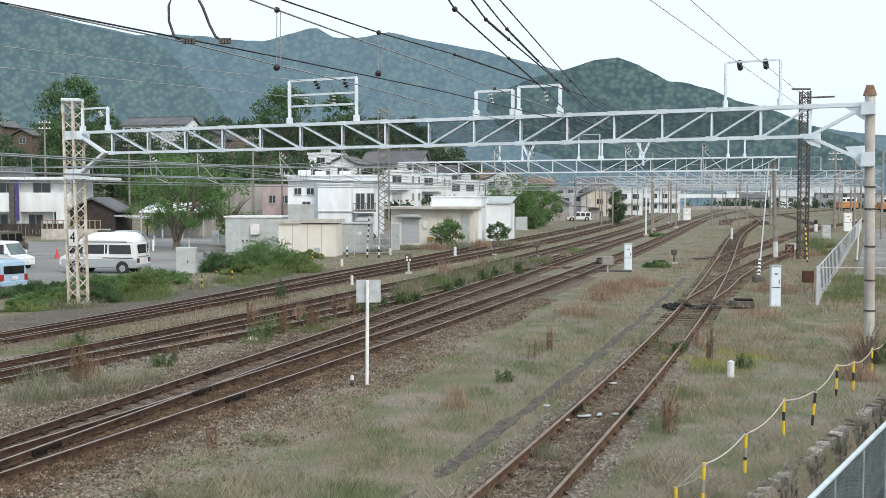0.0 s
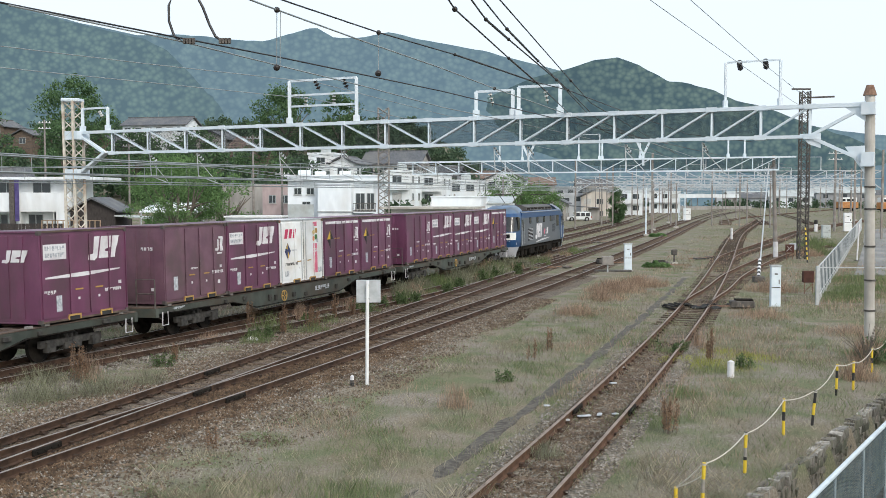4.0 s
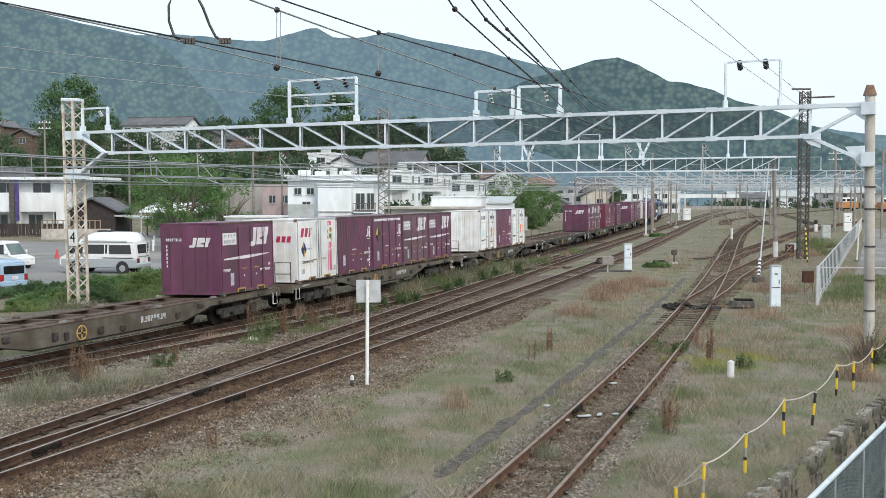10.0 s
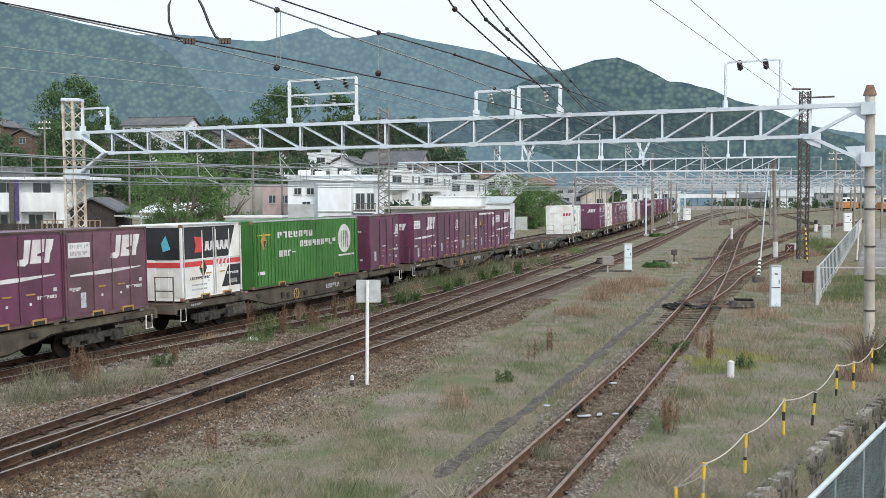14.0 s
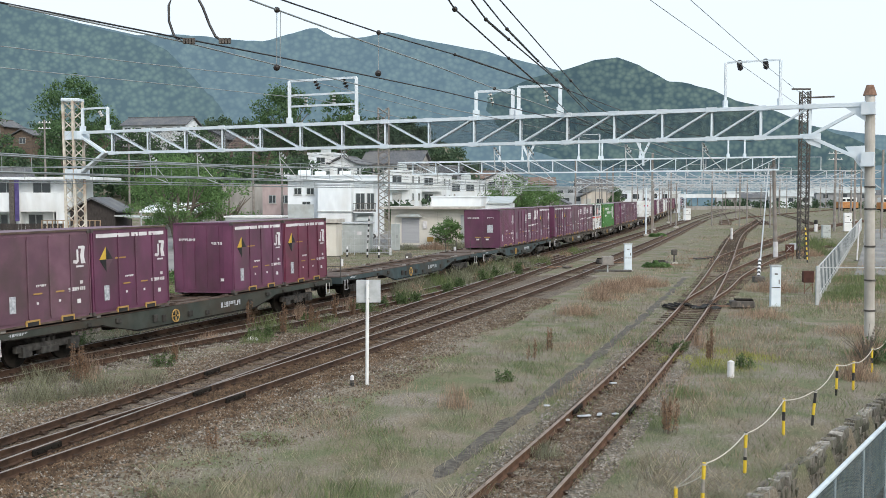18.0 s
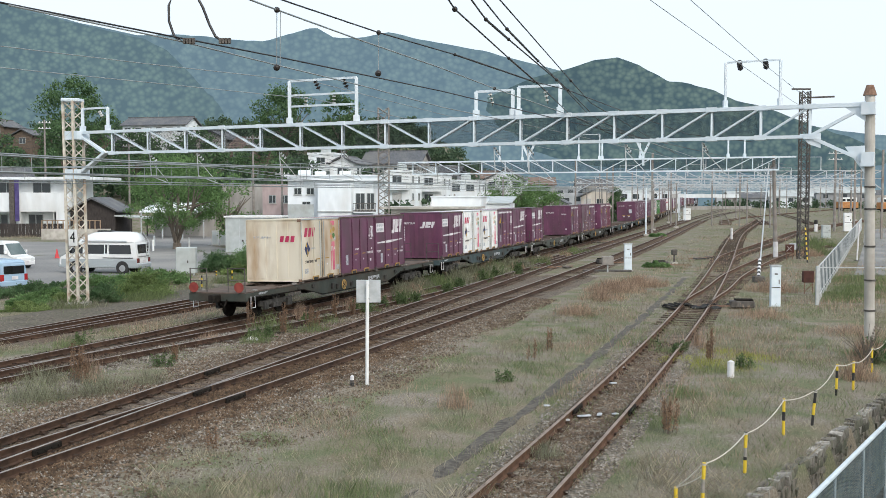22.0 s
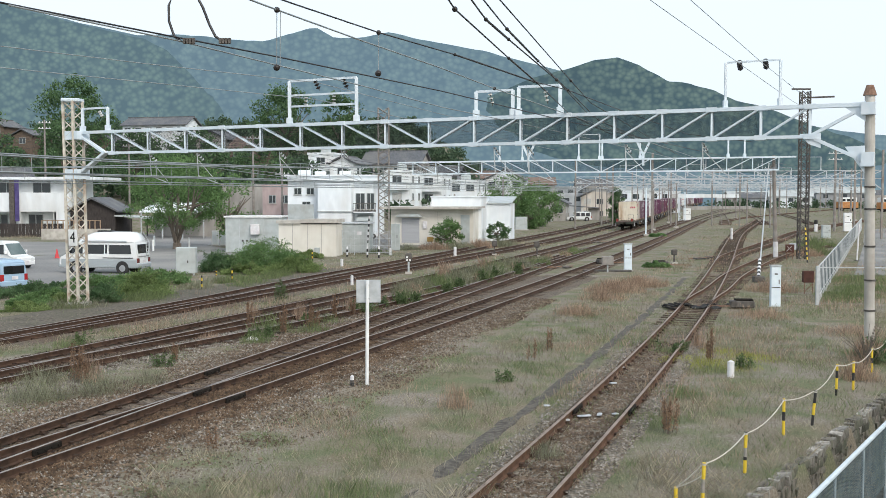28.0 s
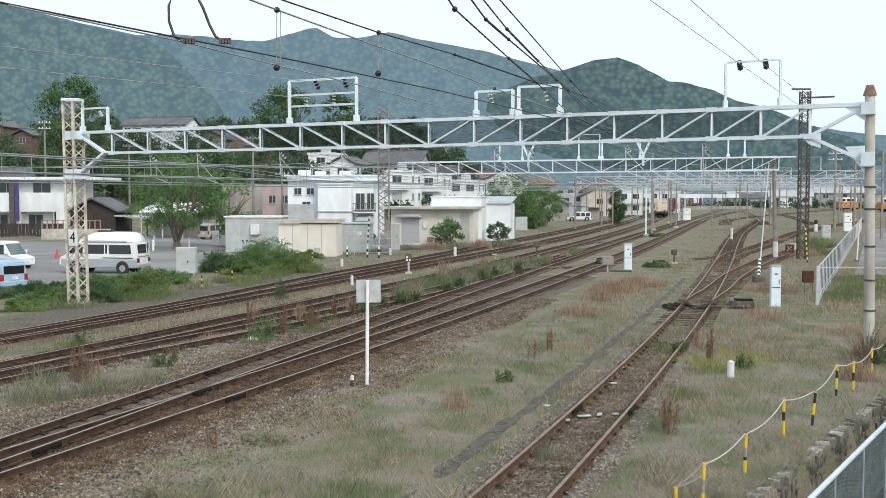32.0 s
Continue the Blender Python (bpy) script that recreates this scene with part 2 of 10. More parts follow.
class Way:
    """A branch line through a few plan points."""

    def __init__(self, pts):
        self.pts = pts

    def x(self, y):
        ys = [q[1] for q in self.pts]
        xs = [q[0] for q in self.pts]
        if y > ys[-1]:
            return xs[-1] + (xs[-1] - xs[-2]) / (ys[-1] - ys[-2]) * (y - ys[-1])
        if y < ys[0]:
            return xs[0] + (xs[1] - xs[0]) / (ys[1] - ys[0]) * (y - ys[0])
        i = max(0, min(len(ys) - 2, int(np.searchsorted(ys, y)) - 1))
        t = lambda k: (xs[min(k + 1, len(xs) - 1)] - xs[max(k - 1, 0)]) / (ys[min(k + 1, len(ys) - 1)] - ys[max(k - 1, 0)])
        h = ys[i + 1] - ys[i]
        u = (y - ys[i]) / h
        return (2 * u ** 3 - 3 * u * u + 1) * xs[i] + (u ** 3 - 2 * u * u + u) * h * t(i) + (3 * u * u - 2 * u ** 3) * xs[i + 1] + (u ** 3 - u * u) * h * t(i + 1)

    def slope(self, y):
        return self.x(y + .5) - self.x(y - .5)


class Beside:
    """A line at a varying distance beside another."""

    def __init__(self, other, gaps):
        self.other, self.gaps = other, gaps

    def x(self, y):
        ys, gs = zip(*self.gaps)
        return self.other.x(y) + float(np.interp(y, ys, gs))

    def slope(self, y):
        return self.x(y + 0.5) - self.x(y - 0.5)


MAIN = Line((-23.27, 41.85, -6.71, .921), 24, 400, .33)
SECOND = Beside(MAIN, [(0, -4.75), (60, -4.6), (100, -4.0), (500, -4.0)])
THIRD = Beside(SECOND, [(0, -.05), (30, -.12), (45, -.75), (60, -2.0), (100, -3.7), (500, -3.8)])
LOOP = Line((-13.455, 27.87, 1.884, -.293), 17, 420)
CROSS = Line((-14.761, 40.108, -7.16, 1.688), 17, 285, .33)
SIDING = Line((-5.08, 40.3, -12.2, 4.7), 8, 150, .34)
# crossover from the main track over to the loop
XOVER = Way([(-18.2, 12), (-14.75, 20), (-11.86, 26.2), (-9.64, 30.8), (-7.85, 34.3), (-4.3, 41.65), (-.73, 50.2), (1.5, 56.2), (6.0, 69.9), (14.4, 95)])
GROUND = -0.2


def normal_at(line, y):
    t = line.slope(y)
    n = math.hypot(1, t)
    return Vector((1 / n, -t / n, 0)), Vector((t / n, 1 / n, 0))


# way along the main track, for the train
_ys = np.linspace(-80, 700, 7801)
_xs = np.array([MAIN.x(v) for v in _ys])
_ss = np.concatenate([[0], np.cumsum(np.hypot(np.diff(_xs), np.diff(_ys)))])
_ss -= np.interp(0, _ys, _ss)


def on_main(s):
    y = float(np.interp(s, _ss, _ys))
    return Vector((float(np.interp(s, _ss, _xs)), y, 0))

# ================= ground =================
def wall_x(y):
    """The line of the stone wall that ends the yard."""
    return 4.94 + 0.676 * (y - 16.48)


LOW = -1.75
def ground_z(x, y):
    if x > wall_x(y) + 0.25:
        return LOW
    z = GROUND
    if 5 < y < 130 and abs(x) < 80:
        z += 0.035 * noise.noise((x * 0.45, y * 0.45, 0)) + 0.03 * noise.noise((x * 1.3, y * 1.3, 4))
    if 9 < y < 62 and -40 < x < 30 and min(abs(x - ln.x(y)) for ln in (LOOP, CROSS, MAIN, SECOND, XOVER)) < 1.25:
        z -= .09
    # rising hillside behind the town
    hill = max(0.0, (y - 135) - (2.6 if x < -10 else 5.5) * max(0, x + 10))
    if x < 60 and hill > 0:
        z += min(22, 0.13 * hill)
    return z


def ground_material():
    m = bpy.data.materials.new("yard_ground")
    m.use_nodes = True
    n, l = m.node_tree.nodes, m.node_tree.links
    b = n["Principled BSDF"]
    tc = n.new("ShaderNodeTexCoord")
    def noise_of(scale, detail=6):
        t = n.new("ShaderNodeTexNoise")
        t.inputs["Scale"].default_value, t.inputs["Detail"].default_value = scale, detail
        l.new(tc.outputs["Object"], t.inputs["Vector"])
        return t.outputs[0]
    def ramp(src, *stops):
        r = n.new("ShaderNodeValToRGB")
        e = r.color_ramp.elements
        while len(e) < len(stops):
            e.new(0.5)
        for el, (p, c) in zip(e, stops):
            el.position, el.color = p, c
        l.new(src, r.inputs[0])
        return r.outputs[0]
    def mix(f, a, c):
        x = n.new("ShaderNodeMix")
        x.data_type = "RGBA"
        l.new(f, x.inputs[0])
        l.new(a, x.inputs[6])
        l.new(c, x.inputs[7])
        return x.outputs[2]
    soil = ramp(noise_of(24, 4), (.3, (.12, .102, .08, 1)), (.5, (.215, .19, .155, 1)), (.7, (.33, .298, .25, 1)))
    straw = ramp(noise_of(28, 4), (.3, (.115, .096, .066, 1)), (.5, (.19, .163, .115, 1)), (.7, (.28, .245, .18, 1)))
    green = ramp(noise_of(26, 4), (.3, (.08, .092, .05, 1)), (.52, (.145, .157, .09, 1)), (.72, (.205, .213, .13, 1)))
    f1 = ramp(noise_of(.35), (.42, (0, 0, 0, 1)), (.6, (1, 1, 1, 1)))
    f2 = ramp(noise_of(.8), (.45, (0, 0, 0, 1)), (.62, (1, 1, 1, 1)))
    col = mix(f2, mix(f1, soil, straw), green)
    l.new(col, b.inputs["Base Color"])
    b.inputs["Roughness"].default_value = 0.95
    b.inputs["Specular IOR Level"].default_value = 0.1
    bp = n.new("ShaderNodeBump")
    bp.inputs["Strength"].default_value, bp.inputs["Distance"].default_value = 0.45, 0.04
    l.new(noise_of(24), bp.inputs["Height"])
    l.new(bp.outputs[0], b.inputs["Normal"])
    return m


M["yard_ground"] = ground_material()


def spread(stops):
    out = []
    for (a, b, st) in stops:
        out += list(np.arange(a, b, st))
    return out + [stops[-1][1]]


gx = spread([(-2500, -300, 200), (-300, -60, 12), (-60, -20, 2), (-20, 20, .5), (20, 70, 2), (70, 300, 12), (300, 2500, 200)])
gy = spread([(-300, -20, 40), (-20, 10, 5), (10, 50, .5), (50, 130, 2), (130, 360, 10), (360, 3000, 240)])
gv = [(x, y, ground_z(x, y)) for y in gy for x in gx]
nx = len(gx)
gf = [(j * nx + i, j * nx + i + 1, (j + 1) * nx + i + 1, (j + 1) * nx + i) for j in range(len(gy) - 1) for i in range(nx - 1)]
tagged(raw("ground", gv, gf, "yard_ground"), "dry grass and gravel ground of a rail yard", "ground", kind="structure")

# ================= tracks =================
PROFILE = [(-.062, -.15), (.062, -.15), (.062, -.135), (.012, -.115), (.012, -.04), (.034, -.035), (.034, -.003), (.028, 0), (-.028, 0), (-.034, -.003), (-.034, -.035), (-.012, -.04), (-.012, -.115), (-.062, -.135)]
HALF = 0.575


def swath(line, y0, y1, profile, off, step=None, zoff=0.0, close=True):
    ys, y = [], y0
    while y < y1:
        ys.append(y)
        y += step or max(1.0, y * 0.04)
    ys.append(y1)
    vs, fs = [], []
    k = len(profile)
    for y in ys:
        nv, _ = normal_at(line, y)
        o = off(y) if callable(off) else off
        for a, z in profile:
            p = Vector((line.x(y), y, 0)) + nv * (o + a)
            vs.append((p.x, p.y, z + zoff))
    for j in range(len(ys) - 1):
        for i in range(k if close else k - 1):
            fs.append((j * k + i, j * k + (i + 1) % k, (j + 1) * k + (i + 1) % k, (j + 1) * k + i))
    return vs, fs


def rail(line, y0, y1, off, parent, head):
    vs, fs = swath(line, y0, y1, PROFILE, off)
    ob = raw("rail", vs, fs, ["rail_side_rusty" if head == "rail_head_rusty" else "rail_side", head], parent, "worn steel rail")
    k = len(PROFILE)
    for p in ob.data.polygons:
        if p.index % k in (6, 7, 8):
            p.material_index = 1
    return ob


def sleeper_mesh(name, length=2.1):
    bm = boxes((-length / 2, length / 2, -.1, .1, -.28, -.155), bevel=.012)
    me = bpy.data.meshes.new(name)
    bm.to_mesh(me)
    bm.free()
    me.materials.append(M["sleeper_wood"])
    return me


SLEEPER = sleeper_mesh("sleeper")


def track(line, y0, y1, label, sleepers, head="rail_head", pitch=0.66, rails=(-1, 1), name="railway_track", joined=True):
    t = thing(name, None, label, "track", "tracks of the yard", "structure")
    for sgn in rails:
        rail(line, y0, y1, sgn * HALF, t, head)
    a, b = sleepers
    y, vs, fs = y0, [], []
    rnd = random.Random(int(abs(line.x(40)) * 100))
    while y < min(y1, 190):
        nv, d = normal_at(line, y)
        yaw = math.atan2(d.y, d.x) - math.pi / 2 + rnd.uniform(-.02, .02)
        if a <= y <= b:
            ob = new("sleeper", SLEEPER)
            ob.parent = t
            ob.matrix_basis = Matrix.Translation((line.x(y), y, rnd.uniform(-.03, .0))) @ Matrix.Rotation(yaw, 4, "Z")
        elif joined:
            c = Vector((line.x(y), y, 0))
            i = len(vs)
            for w, e in ((-1.05, -.1), (1.05, -.1), (1.05, .1), (-1.05, .1)):
                p = c + nv * w + d * e
                vs.append((p.x, p.y, -.16))
            for w, e in ((-1.05, -.1), (1.05, -.1), (1.05, .1), (-1.05, .1)):
                p = c + nv * w + d * e
                vs.append((p.x, p.y, -.28))
            fs += [(i, i + 1, i + 2, i + 3), (i, i + 4, i + 5, i + 1), (i + 1, i + 5, i + 6, i + 2), (i + 2, i + 6, i + 7, i + 3), (i + 3, i + 7, i + 4, i)]
        y += pitch / math.hypot(1, line.slope(y))
    if a < b:
        pv, pf = [], []
        y = y0
        while y < min(b, 46):
            nv, d = normal_at(line, y)
            c = Vector((line.x(y), y, 0))
            for sgn in rails:
                for o, hw, hl, z0, z1 in ((0, .17, .075, -.158, -.138), (-.085, .035, .05, -.14, -.1), (.085, .035, .05, -.14, -.1)):
                    k = len(pv)
                    for z in (z1, z0):
                        for i, j in ((-1, -1), (1, -1), (1, 1), (-1, 1)):
                            q = c + nv * (sgn * HALF + o + i * hw) + d * (j * hl)
                            pv.append((q.x, q.y, z))
                    pf += [(k, k + 1, k + 2, k + 3)] + [(k + i, k + 4 + i, k + 4 + (i + 1) % 4, k + (i + 1) % 4) for i in range(4)]
            y += pitch / math.hypot(1, line.slope(y))
        tagged(raw("tie_plates", pv, pf, "tie_plate", t), kind="stuff")
    if vs:
        tagged(raw("far_sleepers", vs, fs, "sleeper_wood", t), kind="stuff")
    return t


def bed(line, y0, y1, half, name="ballast_bed", label="rust-brown crushed stone ballast bed", lift=0.0, left=None, mat="ballast", crown=-.148):
    prof = [(-(left or half) - .5, GROUND - .12), (-(left or half), min(-.18, crown) + lift), (-.76, crown + lift), (-.6, -.2 + lift), (0, -.205 + lift), (.6, -.2 + lift), (.76, crown + lift), (half, min(-.175, crown) + lift), (half + .5, GROUND - .12)]
    vs, fs = swath(line, y0, y1, prof, 0.0, step=1.2, close=False)
    out = []
    for x, y, z in vs:
        out.append((x, y, z + (.016 * noise.noise((x * 2, y * 2, 1)) + .014 * noise.noise((x * .6, y * .6, 7)) if z > GROUND - .1 else 0)))
    return tagged(raw(name, out, fs, mat), label, "ballast", "ballast beds", "structure")

# ================= steel gantries =================
def lattice_post(name, base, top, w, parent, mat="steel_cream", lean=(0, 0), panel=1.0, yaw=0.0, lace=.026, cross=False, leg=.075):
    """A square lattice post: four corner angles and zigzag lacing on each side."""
    c, s = math.cos(yaw), math.sin(yaw)
    def at(i, j, f):
        u, v = i * w / 2, j * w / 2
        return Vector((base[0] + lean[0] * f + u * c - v * s, base[1] + lean[1] * f + u * s + v * c, base[2] + (top - base[2]) * f))
    n = max(2, round((top - base[2]) / panel))
    for i, j in ((-1, -1), (1, -1), (1, 1), (-1, 1)):
        bm = beams([(at(i, j, 0), at(i, j, 1))], leg)
        part(name + "_leg", bm, mat, parent)
    sides = (((-1, -1), (1, -1)), ((1, -1), (1, 1)), ((1, 1), (-1, 1)), ((-1, 1), (-1, -1)))
    for a, b in sides:
        for first, second in (((a, b), (b, a)) if cross else ((a, b),)):
            pts = []
            for k in range(n):
                pts += [at(*first, k / n), at(*second, (k + .5) / n)] if first is not second else []
            pts.append(at(*first, 1))
            part("lacing", tubes([pts], lace, 4), mat, parent)


def gantry_truss(g, a, b, depth, width, stops, mat="steel_white", chord=.09, turn=8, plates=True):
    """A truss beam from a to b (the middle line of its upper chord), with uprights at the given parts of its length."""
    a, b = Vector(a), Vector(b)
    d = (b - a).normalized()
    side = d.cross(Vector((0, 0, 1))).normalized()
    dn = Vector((0, 0, -depth))
    at = lambda f: a + (b - a) * f
    for s in (-1, 1):
        o = side * (s * width / 2)
        part("upper_chord", beams([(a + o, b + o)], chord, chord * 1.3), mat, g)
        part("lower_chord", beams([(at(stops[0]) + o + dn, at(stops[-1]) + o + dn)], chord, chord * 1.1), mat, g)
        for k, f in enumerate(stops):
            p = at(f) + o
            part("upright", beams([(p, p + dn)], .055, .05), mat, g)
            if plates:
                q = p + side * (s * .055)
                for e in (Vector(), dn):
                    part("gusset_plate", beams([(q + e - d * .17, q + e + d * .17)], .02, .15), mat, g)
            if k < len(stops) - 1:
                r = at(stops[k + 1]) + o
                part("diagonal", beams([(p, r + dn)] if k < turn else [(p + dn, r)], .06, .05), mat, g)
    for f in stops:
        p = at(f) + dn
        part("cross_tie", beams([(p - side * width / 2, p + side * width / 2)], .05), mat, g)


def frame_on_beam(g, p, d, w, h, mat="steel_white", bar=None, th=.12):
    """A goal-shaped frame standing on the beam at p, along d."""
    p, d = Vector(p), Vector(d)
    a, b = p - d * (w / 2), p + d * (w / 2)
    up = Vector((0, 0, h))
    bm = beams([(a, a + up), (b, b + up)], th)
    beam(bm, a + up, b + up, th * .7)
    if bar:
        for f in bar:
            beam(bm, a + up * f, b + up * f, th * .6)
    for q in (a, b):
        beam(bm, q, q + Vector((0, 0, .22)), th * 1.9)
    part("wire_frame", bm, mat, g)


G1A, G1B = Vector((-15.45, 45.0, 7.3)), Vector((12.3, 30.75, 7.28))
G1D = (G1B - G1A).normalized()
g1 = thing("overhead_gantry", None, "white steel truss gantry spanning the tracks, rust-stained posts", "gantry", "overhead gantries")
gyaw = math.atan2(G1D.y, G1D.x)
lattice_post("post", (-15.85, 45.2, GROUND), 8.65, .56, g1, panel=.8, lace=.036, yaw=gyaw, lean=(-.1, 0), leg=.1)
part("post_cap", boxes((-16.34, -15.56, 44.84, 45.56, 8.62, 8.76), bevel=.03), "steel_white", g1)
part("footing", boxes((-16.3, -15.4, 44.75, 45.65, GROUND - .1, -.02), bevel=.03), "concrete", g1)
# right post: a round column with white collars
part("column", tubes([[(12.65, 30.75, GROUND - .1), (12.5, 30.75, 7.7)]], .145, 16), "concrete", g1)
part("column_cap", tubes([[(12.5, 30.75, 7.55), (12.5, 30.75, 7.85)]], .2, 12, .1), "steel_rust", g1)
for z in (4.2, 4.85, 3.1, 2.1, 1.2):
    part("column_band", tubes([[(12.65 - z * .019, 30.75, z), (12.65 - z * .019, 30.75, z + .05)]], .17, 14), "steel_dark", g1)
gantry_truss(g1, G1A, G1B, .9, .14, (.055, .1185, .182, .243, .3025, .3626, .4225, .482, .5394, .5964, .6525, .7066, .7585, .8094, .8595, .907, .953))


def knee(p, sgn, w, drop):
    """Corner plates and the sloping strut between a post and the beam."""
    p = Vector(p)
    d = G1D * sgn
    bm = bmesh.new()
    for s in (-1, 1):
        o = Vector((-G1D.y, G1D.x, 0)) * (s * w * .25)
        beam(bm, p + o + Vector((0, 0, -drop - .1)), p + o + d * 1.75 + Vector((0, 0, -.85)), .13, .1)
        beam(bm, p + o, p + o + d * 1.6 + Vector((0, 0, -.86)), .09, .09)
    part("knee_strut", bm, "steel_white", g1)
    f = 1.0 if w > .25 else .5
    bm = bmesh.new()
    beam(bm, p + Vector((0, 0, -drop)) - d * (.33 * f), p + Vector((0, 0, -drop)) + d * (.38 * f), w * 2 + .12, .42)
    part("corner_collar", bm, "steel_white", g1)
    bm = bmesh.new()
    beam(bm, p + Vector((0, 0, -.12)) - d * (.33 * f), p + Vector((0, 0, -.12)) + d * (.42 * f), w * 2 + .1, .36)
    part("corner_collar", bm, "steel_white", g1)


knee(G1A - G1D * .4, 1, .3, 1.78)
knee(G1B + G1D * .18, -1, .14, 1.6)
GP = Vector((12.53, 30.75, 7.28))
GS = Vector((-G1D.y, G1D.x, 0)) * .02
for tri in (((-.12, .1), (-.12, -.5), (-.75, -.02)), ((-.12, -1.2), (-.12, -2.0), (-.68, -1.22)), ((-1.35, -.8), (-1.95, -.82), (-1.7, -1.12), (-1.35, -1.25))):
    bm = bmesh.new()
    lo = [bm.verts.new(GP + G1D * u + Vector((0, 0, v)) - GS * 8 - GS) for u, v in tri]
    hi = [bm.verts.new(GP + G1D * u + Vector((0, 0, v)) - GS * 8 + GS) for u, v in tri]
    bm.faces.new(lo)
    bm.faces.new(hi[::-1])
    for i in range(len(tri)):
        bm.faces.new((lo[i], lo[(i + 1) % len(tri)], hi[(i + 1) % len(tri)], hi[i]))
    bmesh.ops.recalc_face_normals(bm, faces=bm.faces)
    part("gusset_plate", bm, "steel_white", g1)
UPZ = Vector((0, 0, .06))

def gantry_point(px_frac):
    return G1A + (G1B - G1A) * px_frac + UPZ


frame_on_beam(g1, gantry_point(.3938), G1D, 3.0, 1.6, bar=(.4, .66))
frame_on_beam(g1, gantry_point(.6204), G1D, 1.38, .86)
frame_on_beam(g1, gantry_point(.6736), G1D, 1.5, .95)
frame_on_beam(g1, gantry_point(.8987), G1D, 1.64, 1.38, th=.07)
frame_on_beam(g1, gantry_point(.023), G1D, 1.45, .95, th=.11)
# fine bird netting stretched inside the beams
M["net"] = surf("net", (.018, .02, .022, 1), (.03, .033, .036, 1), 4, .9, bump=0, spec=.05)


def truss_net(g, a, b, depth, f0, f1, gap, w):
    a, b = Vector(a), Vector(b)
    d = (b - a).normalized() * (w / 2)
    n = int((b - a).length * (f1 - f0) / gap)
    vs, fs = [], []
    for i in range(n):
        p = a + (b - a) * (f0 + (f1 - f0) * i / n)
        q = p - Vector((0, 0, depth))
        k = len(vs)
        vs += [tuple(p - d), tuple(p + d), tuple(q + d), tuple(q - d)]
        fs.append((k, k + 1, k + 2, k + 3))
    m = int(depth / (gap * 1.6))
    e = Vector((0, 0, w / 2))
    for i in range(1, m):
        z = Vector((0, 0, depth * i / m))
        p, q = a + (b - a) * f0 - z, a + (b - a) * f1 - z
        k = len(vs)
        vs += [tuple(p - e), tuple(p + e), tuple(q + e), tuple(q - e)]
        fs.append((k, k + 1, k + 2, k + 3))
    tagged(raw("netting", vs, fs, "net", g), kind="stuff")


truss_net(g1, G1A, G1B, .9, .055, .907, .016, .0045)
# number plate of the post
sign = thing("post_number_sign", None, "white plate with the black numeral 4 on the gantry post", "sign")
SQ = Matrix.Translation((-15.83, 44.62, 2.8)) @ Matrix.Rotation(gyaw, 4, "Z")
part("plate", boxes((-.26, .26, -.015, 0, -.35, .35), bevel=.006), "white_paint", sign, m=SQ)
fc = bpy.data.curves.new("numeral", "FONT")
fc.body, fc.size, fc.align_x, fc.align_y, fc.extrude = "4", .66, "CENTER", "CENTER", .004
fc.materials.append(M["mark_black"])
fo = new("numeral", fc)
fo.parent = sign
fo.matrix_basis = SQ @ Matrix.Translation((0, -.022, 0)) @ Matrix.Rotation(math.pi / 2, 4, "X")

# second gantry, farther off
g2 = thing("overhead_gantry", None, "farther white steel truss gantry between lattice masts", "gantry", "overhead gantries")
G2A, G2B = Vector((-3.6, 84.7, 7.2)), Vector((26.3, 78, 7.45))
gantry_truss(g2, G2A, G2B, .95, .3, [.04 + k * .92 / 15 for k in range(16)], plates=False)
G2D = (G2B - G2A).normalized()
truss_net(g2, G2A, G2B, .95, .04, .96, .034, .008)
for f, w, h in ((.5, 1.6, 1.9), (.58, 2.9, 1.5), (.86, 1.2, 1.5), (.3, 1.8, 1.4)):
    frame_on_beam(g2, G2A + (G2B - G2A) * f + UPZ, G2D, w, h, th=.11)
for f in (.345, .635):
    p = G2A + (G2B - G2A) * f
    part("wire_arm", beams([(p + Vector((0, 0, -.5)), p + Vector((0, 0, .3))), (p + Vector((0, 0, .3)), p + Vector((-.6, .1, 1.6))), (p + Vector((0, 0, .3)), p + Vector((.6, -.1, 1.6)))], .16), "steel_white", g2)
m1 = thing("lattice_mast", None, "rust-tinged steel lattice mast beside the tracks", "mast", "lattice masts")
lattice_post("mast", (-4.8, 84.7, GROUND), 11.6, .85, m1, mat="mast_grey", panel=1.1, lace=.04, cross=True)
m2 = thing("lattice_mast", None, "dark weathered steel lattice mast with wire arms", "mast", "lattice masts")
lattice_post("mast", (26.9, 78, GROUND), 12.3, .62, m2, mat="steel_dark", panel=1.0, lace=.034, cross=True)
part("cross_arm", beams([((25.9, 78, 12.45), (27.3, 78, 12.45)), ((26.6, 78, 9.9 + 1.9), (28.9, 77.5, 11.85))], .12), "steel_dark", m2)
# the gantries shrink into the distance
# greyed copy of the white steel, distance haze put into its colour
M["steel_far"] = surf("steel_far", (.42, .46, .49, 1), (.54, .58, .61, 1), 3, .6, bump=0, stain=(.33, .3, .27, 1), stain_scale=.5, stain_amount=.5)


def far_truss(g, a, b, depth, n, bar):
    """A distant truss beam as one piece: chords, uprights and diagonals."""
    dn = Vector((0, 0, -depth))
    pairs = [(a, b), (a + dn, b + dn)]
    for k in range(n + 1):
        p = a + (b - a) * (k / n)
        pairs.append((p, p + dn))
        if k < n:
            q = a + (b - a) * ((k + 1) / n)
            pairs.append((p, q + dn) if k < n / 2 else (p + dn, q))
    part("truss", beams(pairs, bar), "steel_far", g)


